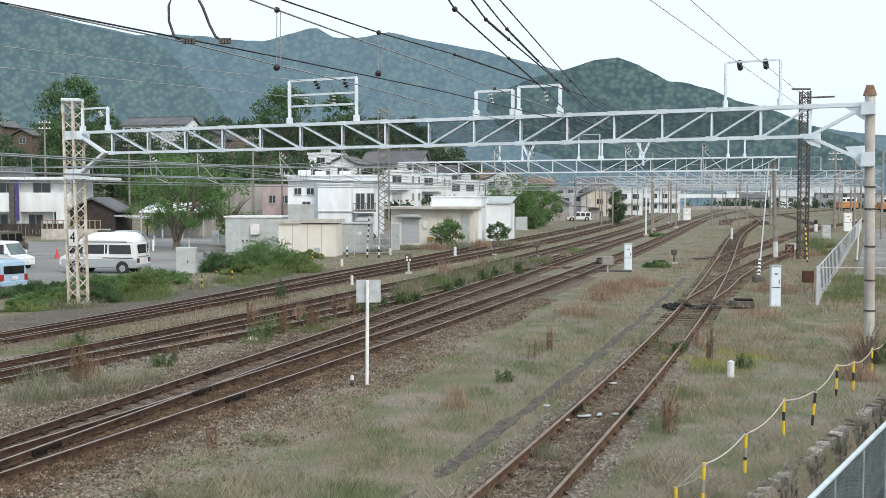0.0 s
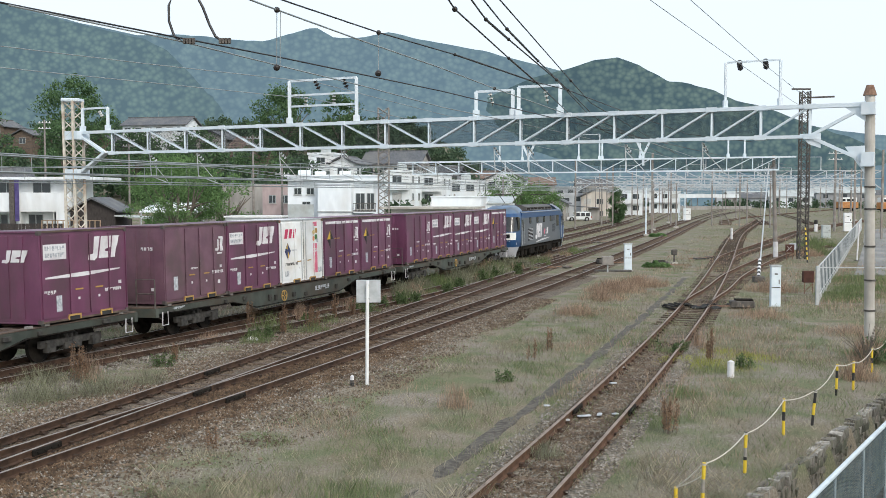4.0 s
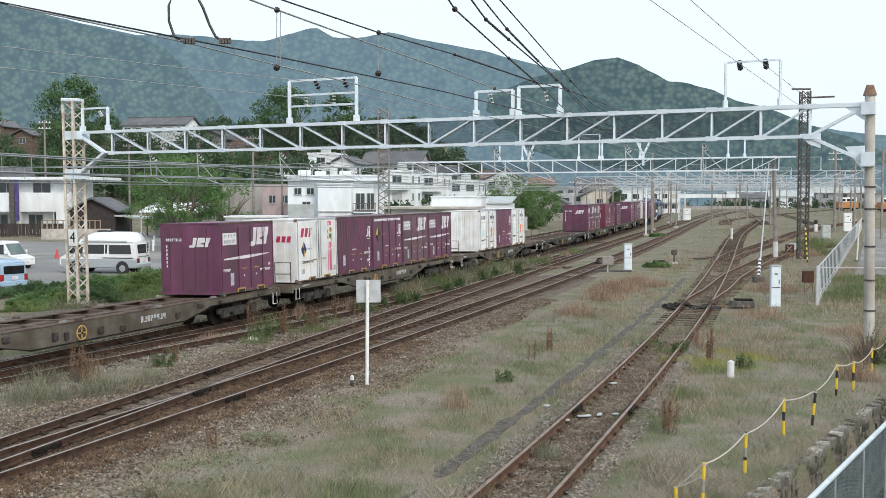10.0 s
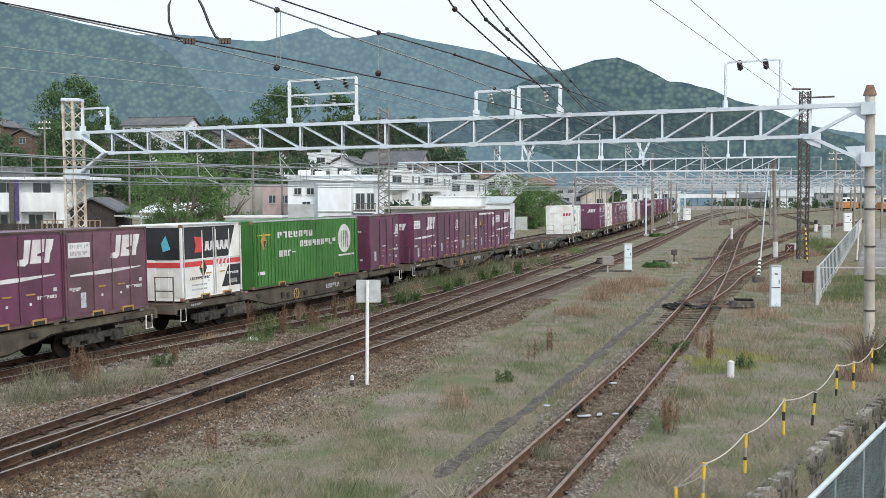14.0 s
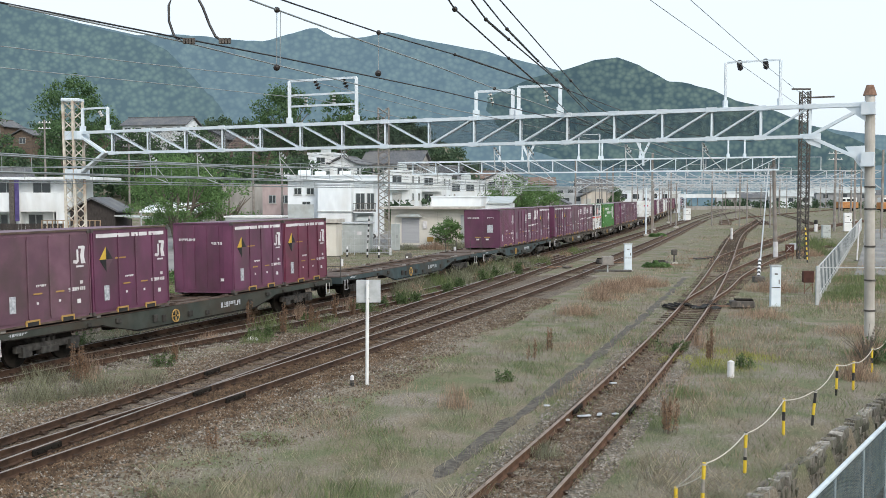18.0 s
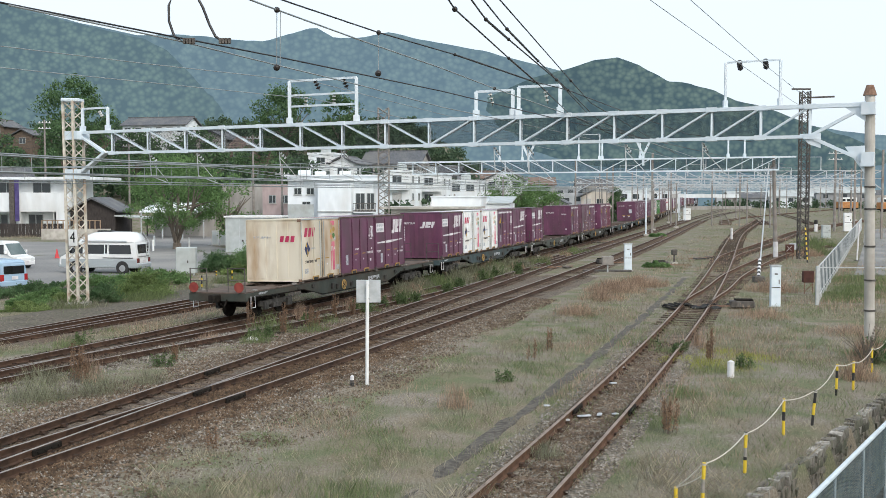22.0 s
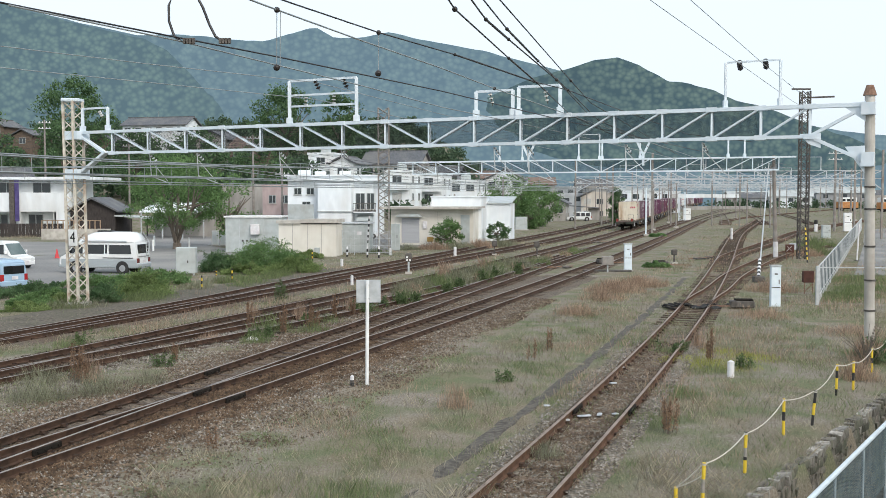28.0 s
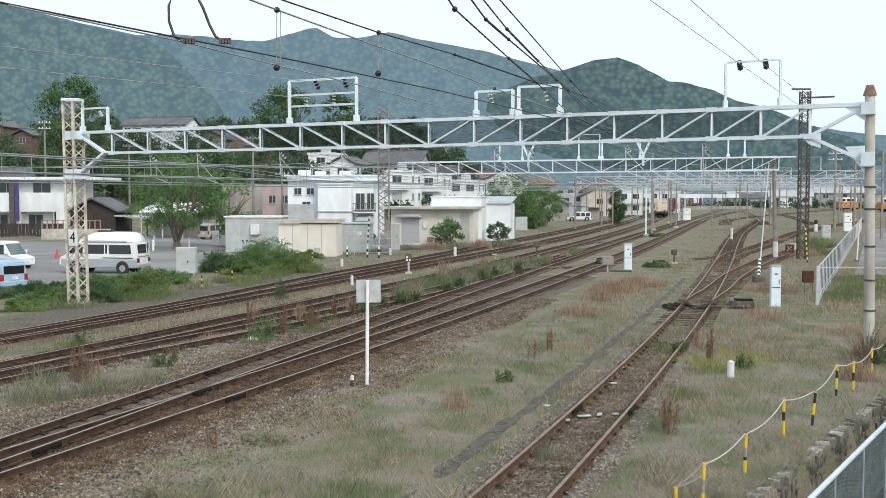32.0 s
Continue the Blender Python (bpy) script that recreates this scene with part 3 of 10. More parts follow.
FAR_GANTRIES = (((24.3, 121.4, 7.25), (47.5, 113, 7.25)), ((18.0, 142, 7.0), (52, 132, 7.1)), ((26, 160, 7.0), (60, 150, 7.0)), ((29, 185, 6.9), (66, 174, 6.9)), ((38, 210, 6.9), (76, 199, 6.9)),
                ((45, 235, 6.9), (84, 224, 6.9)), ((55, 262, 6.8), (95, 250, 6.8)), ((64, 300, 6.8), (104, 288, 6.8)), ((78, 335, 6.8), (118, 322, 6.8)))
for a, b in FAR_GANTRIES:
    g = thing("overhead_gantry", None, "far pale steel gantry over the tracks", "gantry", "overhead gantries")
    a, b = Vector(a), Vector(b)
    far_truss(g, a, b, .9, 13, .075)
    for q in (a, b):
        part("post", beams([(Vector((q.x, q.y, GROUND)), q + Vector((0, 0, 2.2)))], .2), "mast_grey", g)
    dd = (b - a).normalized()
    for f in (.06, .94):
        p = a + (b - a) * f
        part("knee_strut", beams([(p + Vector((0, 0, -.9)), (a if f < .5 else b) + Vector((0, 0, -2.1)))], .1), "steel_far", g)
    for f in (.2, .45, .7):
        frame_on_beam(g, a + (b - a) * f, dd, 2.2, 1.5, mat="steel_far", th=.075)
    # drop posts and steady arms under the beam
    for f in (.3, .55, .8):
        p = a + (b - a) * f + Vector((0, 0, -.9))
        part("drop_post", beams([(p, p + Vector((0, 0, -1.2))), (p + Vector((0, 0, -1.1)), p + Vector((1.3, -.3, -1.25)))], .05), "steel_far", g)

# ================= hills =================
def hill_material(name, c1, c2, haze_glow, k, crown=.2):
    """Dense woodland: lumps of crowns in two sizes, paler in the middle and darker between, broad darker patches, and
    air haze painted in as emission.
    """
    m = bpy.data.materials.new(name)
    m.use_nodes = True
    n, l = m.node_tree.nodes, m.node_tree.links
    b = n["Principled BSDF"]
    tc = n.new("ShaderNodeTexCoord")
    mp = n.new("ShaderNodeMapping")
    mp.inputs["Scale"].default_value = (1, 1.25, 1)
    l.new(tc.outputs["UV"], mp.inputs[0])
    def noise_at(scale, detail):
        t = n.new("ShaderNodeTexNoise")
        t.inputs["Scale"].default_value, t.inputs["Detail"].default_value = scale, detail
        l.new(mp.outputs[0], t.inputs["Vector"])
        return t.outputs[0]
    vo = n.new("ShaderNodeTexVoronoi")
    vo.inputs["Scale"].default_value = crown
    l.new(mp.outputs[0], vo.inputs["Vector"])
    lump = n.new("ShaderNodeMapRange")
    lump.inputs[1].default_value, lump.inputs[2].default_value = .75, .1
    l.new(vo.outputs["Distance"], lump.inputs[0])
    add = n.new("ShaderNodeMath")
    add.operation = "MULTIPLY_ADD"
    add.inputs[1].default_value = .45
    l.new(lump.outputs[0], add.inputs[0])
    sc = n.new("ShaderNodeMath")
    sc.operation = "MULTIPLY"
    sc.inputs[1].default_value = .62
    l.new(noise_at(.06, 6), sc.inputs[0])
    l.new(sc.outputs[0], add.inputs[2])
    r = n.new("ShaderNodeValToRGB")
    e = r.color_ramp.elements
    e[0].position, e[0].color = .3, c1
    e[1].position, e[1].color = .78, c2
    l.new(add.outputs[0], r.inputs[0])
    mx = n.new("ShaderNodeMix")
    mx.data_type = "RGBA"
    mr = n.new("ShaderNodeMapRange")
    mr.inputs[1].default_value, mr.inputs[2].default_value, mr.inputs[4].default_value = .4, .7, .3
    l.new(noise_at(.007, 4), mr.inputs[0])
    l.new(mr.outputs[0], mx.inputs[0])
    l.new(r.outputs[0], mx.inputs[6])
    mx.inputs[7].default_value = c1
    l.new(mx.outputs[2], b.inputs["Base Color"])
    b.inputs["Roughness"].default_value, b.inputs["Specular IOR Level"].default_value = .95, 0
    # an even bluish emission stands in for the air's haze
    b.inputs["Emission Color"].default_value = haze_glow
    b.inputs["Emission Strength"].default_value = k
    return m


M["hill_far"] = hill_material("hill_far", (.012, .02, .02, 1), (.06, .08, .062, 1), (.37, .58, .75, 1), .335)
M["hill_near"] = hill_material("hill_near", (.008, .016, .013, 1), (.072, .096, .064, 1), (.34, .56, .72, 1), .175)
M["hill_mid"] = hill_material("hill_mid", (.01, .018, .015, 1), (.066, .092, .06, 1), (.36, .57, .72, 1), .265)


def hill(name, label, ridge, near, far, mat, rough, lo=0.0, seed=0):
    """A wooded hill: ridge heights by bearing, rising from near to far."""
    az = np.linspace(ridge[0][0], ridge[-1][0], 240)
    top = np.interp(az, [r[0] for r in ridge], [r[1] for r in ridge])
    rows = 46
    vs, fs = [], []
    for j in range(rows + 1):
        v = j / rows
        for i, (a, h) in enumerate(zip(az, top)):
            d = near + (far - near) * v
            z = lo + h * d * (.08 + .92 * v ** .8) if j else -5
            q = (a * 16, v * 5, seed)
            z += d * rough * v * (1 - v) * 4 * (noise.noise(q) + .5 * noise.noise((q[0] * 2.3, q[1] * 2, seed + 3)))
            z += d * .0012 * noise.noise((a * 60, v * 14, seed + 9)) * min(1, v * 3)
            vs.append((a * d, d, max(z, -5) + (4.66 if j else 0)))
    n = len(az)
    for j in range(rows):
        for i in range(n - 1):
            fs.append((j * n + i, j * n + i + 1, (j + 1) * n + i + 1, (j + 1) * n + i))
    # back slope down to the ground
    k = len(vs)
    for a in az:
        vs.append((a * far * 1.3, far * 1.3, -5))
    for i in range(n - 1):
        fs.append((rows * n + i, rows * n + i + 1, k + i + 1, k + i))
    ob = raw(name, vs, fs, mat, smooth=True)
    # unrolled by bearing and rise, so that the crowns keep one size over the slope
    uv = np.array([(x / y * 1000, z / y * 1000) for x, y, z in vs])
    corner = np.zeros(len(ob.data.loops), dtype=np.int32)
    ob.data.loops.foreach_get("vertex_index", corner)
    ob.data.uv_layers.new(name="slope").data.foreach_set("uv", uv[corner].ravel())
    return tagged(ob, label, "hill", kind="structure")


def bearings(pts):
    return [((x - 784) / 1847.0, (344 - y) / 1847.0) for x, y in pts]


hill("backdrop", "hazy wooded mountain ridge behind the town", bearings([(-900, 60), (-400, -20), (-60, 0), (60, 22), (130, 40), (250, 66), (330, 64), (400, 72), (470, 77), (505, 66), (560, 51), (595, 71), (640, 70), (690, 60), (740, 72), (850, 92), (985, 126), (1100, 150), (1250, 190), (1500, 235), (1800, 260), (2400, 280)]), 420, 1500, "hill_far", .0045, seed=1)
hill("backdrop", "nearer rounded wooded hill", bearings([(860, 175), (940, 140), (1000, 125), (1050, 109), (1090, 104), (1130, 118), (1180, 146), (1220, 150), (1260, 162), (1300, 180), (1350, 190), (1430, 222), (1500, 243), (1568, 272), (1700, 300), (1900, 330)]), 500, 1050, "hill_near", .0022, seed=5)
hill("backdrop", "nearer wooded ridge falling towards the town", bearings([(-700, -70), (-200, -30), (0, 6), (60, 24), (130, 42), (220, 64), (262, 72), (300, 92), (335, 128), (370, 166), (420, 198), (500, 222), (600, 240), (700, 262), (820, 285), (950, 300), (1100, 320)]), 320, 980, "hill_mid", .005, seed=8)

# ================= the town =================
M["plaster_white"] = surf("plaster_white", (.7, .75, .78, 1), (.78, .825, .85, 1), 1.2, .8, bump=.1, stain=(.48, .46, .42, 1), stain_scale=.35, stain_amount=.5, stretch=(1, 1, .4))
# white plaster greyed in its base colour to stand in for haze
M["plaster_far"] = surf("plaster_far", (.4, .43, .46, 1), (.52, .55, .57, 1), .4, .85, bump=.1, stain=(.3, .3, .3, 1), stain_scale=.15, stain_amount=.7)
M["sheet_far"] = surf("sheet_far", (.26, .28, .3, 1), (.36, .38, .4, 1), .5, .7, bump=.1, stain=(.22, .19, .17, 1), stain_scale=.2, stain_amount=.6)
M["plaster_beige"] = surf("plaster_beige", (.5, .46, .4, 1), (.6, .56, .5, 1), 1.2, .85, bump=.1, stain=(.3, .25, .2, 1), stain_scale=.4, stain_amount=.5, stretch=(1, 1, .4))
M["plaster_grey"] = surf("plaster_grey", (.3, .29, .27, 1), (.4, .385, .36, 1), 1.2, .85, bump=.1, stain=(.2, .19, .17, 1), stain_scale=.4, stain_amount=.6, stretch=(1, 1, .35))
M["plaster_pink"] = surf("plaster_pink", (.42, .33, .32, 1), (.52, .42, .41, 1), 1.2, .85, bump=.1, stain=(.28, .21, .2, 1), stain_scale=.5, stain_amount=.7, stretch=(1, 1, .4))
M["plaster_cream"] = surf("plaster_cream", (.62, .6, .54, 1), (.7, .68, .62, 1), 1.2, .85, bump=.1, stain=(.46, .41, .34, 1), stain_scale=.5, stain_amount=.5, stretch=(1, 1, .5))
M["wood_brown"] = surf("wood_brown", (.09, .065, .05, 1), (.17, .13, .1, 1), 3, .85, bump=.2, stretch=(6, 6, .6))
M["tile_grey"] = surf("tile_grey", (.07, .075, .083, 1), (.125, .13, .138, 1), 3, .6, bump=.6, bump_scale=5, stain=(.22, .21, .19, 1), stain_scale=.4)
M["tile_brown"] = surf("tile_brown", (.14, .1, .08, 1), (.22, .16, .13, 1), 3, .7, bump=.6, bump_scale=5)
M["metal_grey"] = surf("metal_grey", (.38, .42, .42, 1), (.46, .5, .5, 1), 2, .5, bump=.05, stain=(.3, .29, .26, 1), stain_scale=.8)
M["shutter_grey"] = surf("shutter_grey", (.33, .34, .36, 1), (.4, .41, .43, 1), 2, .5, bump=.3, stretch=(.2, .2, 14))
M["banner"] = surf("banner", (.05, .04, .14, 1), (.09, .07, .2, 1), 2, .6, bump=0)
M["window_glass"] = surf("window_glass", (.035, .045, .05, 1), (.07, .08, .085, 1), .6, .12, bump=0, spec=.6)
M["curtain"] = surf("curtain", (.4, .4, .38, 1), (.5, .5, .48, 1), 3, .9, bump=0)


def window(h, x, y, z, w, ht, yaw=0.0, mat="window_glass", sill=True):
    """A window in a wall that faces -y, at its sill's middle: frame, sill and pane."""
    q = Matrix.Translation((x, y, z)) @ Matrix.Rotation(yaw, 4, "Z")
    t = .06
    bm = boxes((-w / 2, w / 2, -.06, .05, 0, t), (-w / 2, w / 2, -.06, .05, ht - t, ht), (-w / 2, -w / 2 + t, -.06, .05, t, ht - t), (w / 2 - t, w / 2, -.06, .05, t, ht - t), (-.03, .03, -.05, .05, t, ht - t))
    f = part("window", bm, "metal_grey", h, m=q)
    part("pane", boxes((-w / 2 + t, w / 2 - t, -.02, .02, t, ht - t)), mat, f)
    if sill:
        part("sill", boxes((-w / 2 - .08, w / 2 + .08, -.14, .0, -.07, -.005)), "concrete", f)


def house(x, y, z, w, d, h, yaw, wall, roof, shape, storeys, label):
    """A house: walls, roof, storeys of windows, a door, gutters and an aerial."""
    t = thing("house" if shape == "gable" else "apartment_building", pose(x, y, z, 0, 0, yaw), label, "house" if shape == "gable" else "building", "houses of the town")
    rnd = random.Random(int(abs(x * 13 + y * 7)))
    z0 = -3.0
    part("wall", boxes((-w / 2, w / 2, -d / 2, d / 2, z0, h)), wall, t)
    if shape == "gable":
        e, rise = .5, min(w, d) * .26
        if w >= d:
            o = [(-d / 2 - e, h - .1), (0, h + rise), (d / 2 + e, h - .1), (d / 2 + e, h + .1), (0, h + rise + .22), (-d / 2 - e, h + .1)]
            part("roof", prisms(o, -w / 2 - e, w / 2 + e, "x"), roof, t)
            part("gable", prisms([(-d / 2, h), (d / 2, h), (0, h + rise - .05)], -w / 2 + .01, w / 2 - .01, "x"), wall, t)
            part("ridge", boxes((-w / 2 - e, w / 2 + e, -.14, .14, h + rise + .15, h + rise + .34)), roof, t)
        else:
            o = [(-w / 2 - e, h - .1), (0, h + rise), (w / 2 + e, h - .1), (w / 2 + e, h + .1), (0, h + rise + .22), (-w / 2 - e, h + .1)]
            part("roof", prisms(o, -d / 2 - e, d / 2 + e), roof, t)
            part("gable", prisms([(-w / 2, h), (w / 2, h), (0, h + rise - .05)], -d / 2 + .01, d / 2 - .01), wall, t)
            part("ridge", boxes((-.14, .14, -d / 2 - e, d / 2 + e, h + rise + .15, h + rise + .34)), roof, t)
    else:
        part("parapet", boxes((-w / 2 - .15, w / 2 + .15, -d / 2 - .15, d / 2 + .15, h, h + .35)), wall, t)
        part("roof_tank", boxes((-w * .2, w * .1, -1, .8, h + .35, h + 1.3), bevel=.1), "metal_grey", t)
    n = max(1, int(w / 2.4))
    for s in range(storeys):
        zz = h - 2.65 * (s + 1) + 1.0
        for i in range(n):
            xx = -w / 2 + (i + .5) * w / n
            window(t, xx, -d / 2, zz, min(1.5, w / n * .62), 1.2, 0, "window_glass" if rnd.random() < .75 else "curtain", y < 200)
        for yy in ((-d / 4, d / 4) if y < 200 else ()):
            window(t, w / 2, yy, zz, 1.1, 1.1, math.pi / 2)
        if shape == "flat" and s < storeys - 1:
            bm = boxes((-w / 2 + .2, w / 2 - .2, -d / 2 - .9, -d / 2, zz - 1.05, zz - .9), (-w / 2 + .2, w / 2 - .2, -d / 2 - .9, -d / 2 - .82, zz - .9, zz - .1))
            part("balcony", bm, wall, t)
    bm = bmesh.new()
    ax = rnd.uniform(-w / 4, w / 4)
    top = h + (min(w, d) * .26 if shape == "gable" else .35)
    tube(bm, [(ax, 0, top), (ax, 0, top + 1.6)], .025, 5)
    for k in range(4):
        tube(bm, [(ax - .35 + .06 * k, 0, top + 1.0 + k * .17), (ax + .35 - .06 * k, 0, top + 1.0 + k * .17)], .015, 4)
    part("aerial", bm, "wire_grey", t)
    return t


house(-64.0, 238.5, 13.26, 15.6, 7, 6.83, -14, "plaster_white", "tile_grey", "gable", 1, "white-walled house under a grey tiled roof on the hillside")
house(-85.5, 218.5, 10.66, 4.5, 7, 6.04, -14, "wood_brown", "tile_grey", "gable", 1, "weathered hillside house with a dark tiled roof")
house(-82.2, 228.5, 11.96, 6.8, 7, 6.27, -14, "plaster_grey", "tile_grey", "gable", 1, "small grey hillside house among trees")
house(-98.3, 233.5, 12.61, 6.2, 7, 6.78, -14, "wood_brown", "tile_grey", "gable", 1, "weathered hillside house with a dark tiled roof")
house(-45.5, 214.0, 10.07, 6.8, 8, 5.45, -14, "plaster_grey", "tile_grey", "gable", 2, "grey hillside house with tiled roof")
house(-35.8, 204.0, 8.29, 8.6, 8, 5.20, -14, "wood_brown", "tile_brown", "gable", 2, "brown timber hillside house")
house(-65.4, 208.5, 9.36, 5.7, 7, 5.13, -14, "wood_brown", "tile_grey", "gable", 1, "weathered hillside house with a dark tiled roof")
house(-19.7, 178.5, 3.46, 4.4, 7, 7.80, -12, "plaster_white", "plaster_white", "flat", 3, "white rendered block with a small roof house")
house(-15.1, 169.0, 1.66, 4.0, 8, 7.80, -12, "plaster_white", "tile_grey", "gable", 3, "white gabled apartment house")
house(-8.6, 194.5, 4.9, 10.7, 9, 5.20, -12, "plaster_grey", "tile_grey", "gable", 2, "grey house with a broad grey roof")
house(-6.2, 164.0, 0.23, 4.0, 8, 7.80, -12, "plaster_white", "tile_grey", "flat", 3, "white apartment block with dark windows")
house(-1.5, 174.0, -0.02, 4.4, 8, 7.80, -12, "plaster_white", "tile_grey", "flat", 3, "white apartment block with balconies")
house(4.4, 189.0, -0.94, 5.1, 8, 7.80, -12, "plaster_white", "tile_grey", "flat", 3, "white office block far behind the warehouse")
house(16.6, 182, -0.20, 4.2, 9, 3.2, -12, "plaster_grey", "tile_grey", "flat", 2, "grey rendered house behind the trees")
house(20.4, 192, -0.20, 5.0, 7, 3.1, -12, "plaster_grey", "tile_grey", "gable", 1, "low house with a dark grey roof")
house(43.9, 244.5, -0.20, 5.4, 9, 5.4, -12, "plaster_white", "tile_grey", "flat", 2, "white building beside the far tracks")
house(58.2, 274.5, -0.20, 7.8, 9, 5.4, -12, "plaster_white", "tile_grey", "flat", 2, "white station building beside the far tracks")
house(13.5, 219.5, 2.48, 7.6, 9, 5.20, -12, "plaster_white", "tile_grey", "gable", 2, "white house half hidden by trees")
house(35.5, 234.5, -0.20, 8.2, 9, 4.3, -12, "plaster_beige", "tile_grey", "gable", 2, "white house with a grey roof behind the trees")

# white two-storey flats beside the road
def flats():
    t = thing("apartment_building", pose(-51.5, 128, GROUND, 0, 0, 0), "white two-storey flats with long balconies and a dark banner", "building", "houses of the town")
    part("wall", boxes((-8, 6.0, 0, 8, 0, 6.6)), "plaster_white", t)
    part("roof_slab", boxes((-9, 9.6, -1.6, 8.2, 6.62, 6.95)), "plaster_white", t)
    part("upper_balcony", boxes((-9, 6.3, -1.5, -1.38, 2.95, 5.05), (-9, 6.3, -1.5, 0, 2.75, 2.95)), "plaster_white", t)
    for x in (-6.2, -1.9, 2.4):
        window(t, x, -.02, 4.9, 2.2, 1.5)
        window(t, x - .8, -.02, .5, 1.8, 1.9)
        part("pier", boxes((x + 1.9, x + 2.2, -1.5, 0, 0, 2.75)), "plaster_white", t)
    part("column", boxes((-.85, -.25, -1.95, -1.55, 0, 6.6)), "steel_dark", t)
    part("banner", boxes((-.2, .3, -1.9, -1.8, 1.6, 6.6)), "banner", t, "dark violet vertical banner")
    part("roof", prisms([(-8.2, 6.95), (-1.0, 6.95), (-1.6, 8.2), (-7.5, 8.2)], 1, 7), "tile_grey", t)
    part("stair_wall", boxes((4.4, 6.0, -1.5, 0, 0, 2.75)), "plaster_white", t)


flats()
fw = thing("board_fence", pose(-52, 118, GROUND), "dark brown board fence along the road", "fence")
part("rail", boxes((-12, 9, -.02, .02, .3, .4), (-12, 9, -.02, .02, 1.3, 1.4)), "wood_dark", fw)
for i in range(53):
    x = -12 + i * .4
    part("board", boxes((x, x + .37, -.05, -.022, .05, 1.55)), "wood_dark", fw)


def gabled_shed():
    t = thing("shed", pose(-40.6, 121, GROUND, 0, 0, 0), "dark timber shed with a grey gabled roof", "shed")
    part("wall", boxes((-2.6, 2.6, 0, 6, 0, 3.0)), "wood_dark", t)
    part("roof", prisms([(-3.1, 2.75), (0, 4.3), (3.1, 2.75), (3.1, 2.95), (0, 4.52), (-3.1, 2.95)], -.5, 6.4), "tile_grey", t)
    part("gable", prisms([(-2.6, 3.0), (2.6, 3.0), (0, 4.25)], .0, .1), "wood_dark", t)
    part("lean_to", prisms([(2.6, 2.3), (6.5, 2.0), (6.5, 2.12), (2.6, 2.45)], -.4, 4), "metal_grey", t)
    for x in (4.5, 6.3):
        part("post", boxes((x, x + .12, -.3, -.18, 0, 2.05)), "wood_dark", t)
    f = thing("timber_fence", pose(-39.5, 112, GROUND), "light timber lattice fence over a low wall", "fence")
    part("low_wall", boxes((-3.6, 3.8, -.1, .1, 0, 1.15)), "concrete", f)
    part("top_rail", boxes((-3.6, 2.8, -.04, .04, 2.0, 2.08)), "wood_tan", f)
    for i in range(12):
        part("slat", boxes((-3.6 + i * .57, -3.5 + i * .57, -.03, .03, 1.15, 2.0)), "wood_tan", f)


M["wood_tan"] = surf("wood_tan", (.25, .18, .12, 1), (.35, .26, .18, 1), 4, .85, bump=.2)
gabled_shed()
cp = thing("carport", pose(-29.6, 114, GROUND, 0, 0, 0), "white-roofed open carport behind the broad tree", "carport")
part("roof", prisms([(0, 2.85), (6, 3.75), (6, 3.9), (0, 3.0)], -3.6, 3.6, "x"), "plaster_white", cp)
for x in (-3.4, -1.1, 1.1, 3.4):
    part("post", boxes((x - .06, x + .06, .1, .22, 0, 2.87)), "galvanised", cp)
part("back_wall", boxes((-3.5, 3.5, 5.7, 5.9, 0, 3.65)), "plaster_grey", cp)
for x, y in ((-24.72, 88.9), (-22.76, 93.5), (-27.0, 97.5)):
    t = thing("bollard", pose(x, y, GROUND), "short white bollard at the edge of the car park", "bollard", "white bollards")
    part("post", tubes([[(0, 0, 0), (0, 0, .92)]], .09, 12), "white_paint", t)
    part("cap", tubes([[(0, 0, .92), (0, 0, .98)]], .09, 12, .05), "white_paint", t)
for x in (-21.3, -20.5):
    t = thing("meter_cabinet", pose(x, 97.6, GROUND), "narrow white cabinet beside the grey hut", "cabinet", "white cabinets")
    part("body", boxes((-.3, .3, -.2, .2, .1, 1.45), bevel=.02), "white_paint", t)
    part("door", boxes((-.25, .25, -.225, -.2, .2, 1.38), bevel=.01), "plaster_white", t)
    part("plinth", boxes((-.34, .34, -.24, .24, 0, .1)), "concrete", t)


def back_walls():
    t = thing("apartment_building", pose(-22.3, 142, GROUND, 0, 0, -6), "blank weathered grey concrete building", "building", "houses of the town")
    part("wall", boxes((-8, 1.0, 0, 8, 0, 6.0)), "plaster_grey", t)
    part("parapet", boxes((-8.1, 1.1, -.1, 8.1, 6.0, 6.25)), "plaster_grey", t)
    t = thing("apartment_building", pose(-21.0, 134, GROUND, 0, 0, -6), "faded pink rendered building with two small windows", "building", "houses of the town")
    part("wall", boxes((-2.2, 2.3, 0, 7, 0, 5.9)), "plaster_pink", t)
    window(t, -.9, 0, 3.7, .95, 1.05)
    window(t, .7, 0, 3.7, .95, 1.05)
    part("parapet", boxes((-2.3, 2.4, -.1, 7.1, 5.9, 6.08)), "plaster_pink", t)
    part("shutter_door", boxes((-1.9, .9, -.05, 0, 0, 2.1)), "shutter_grey", t)


back_walls()


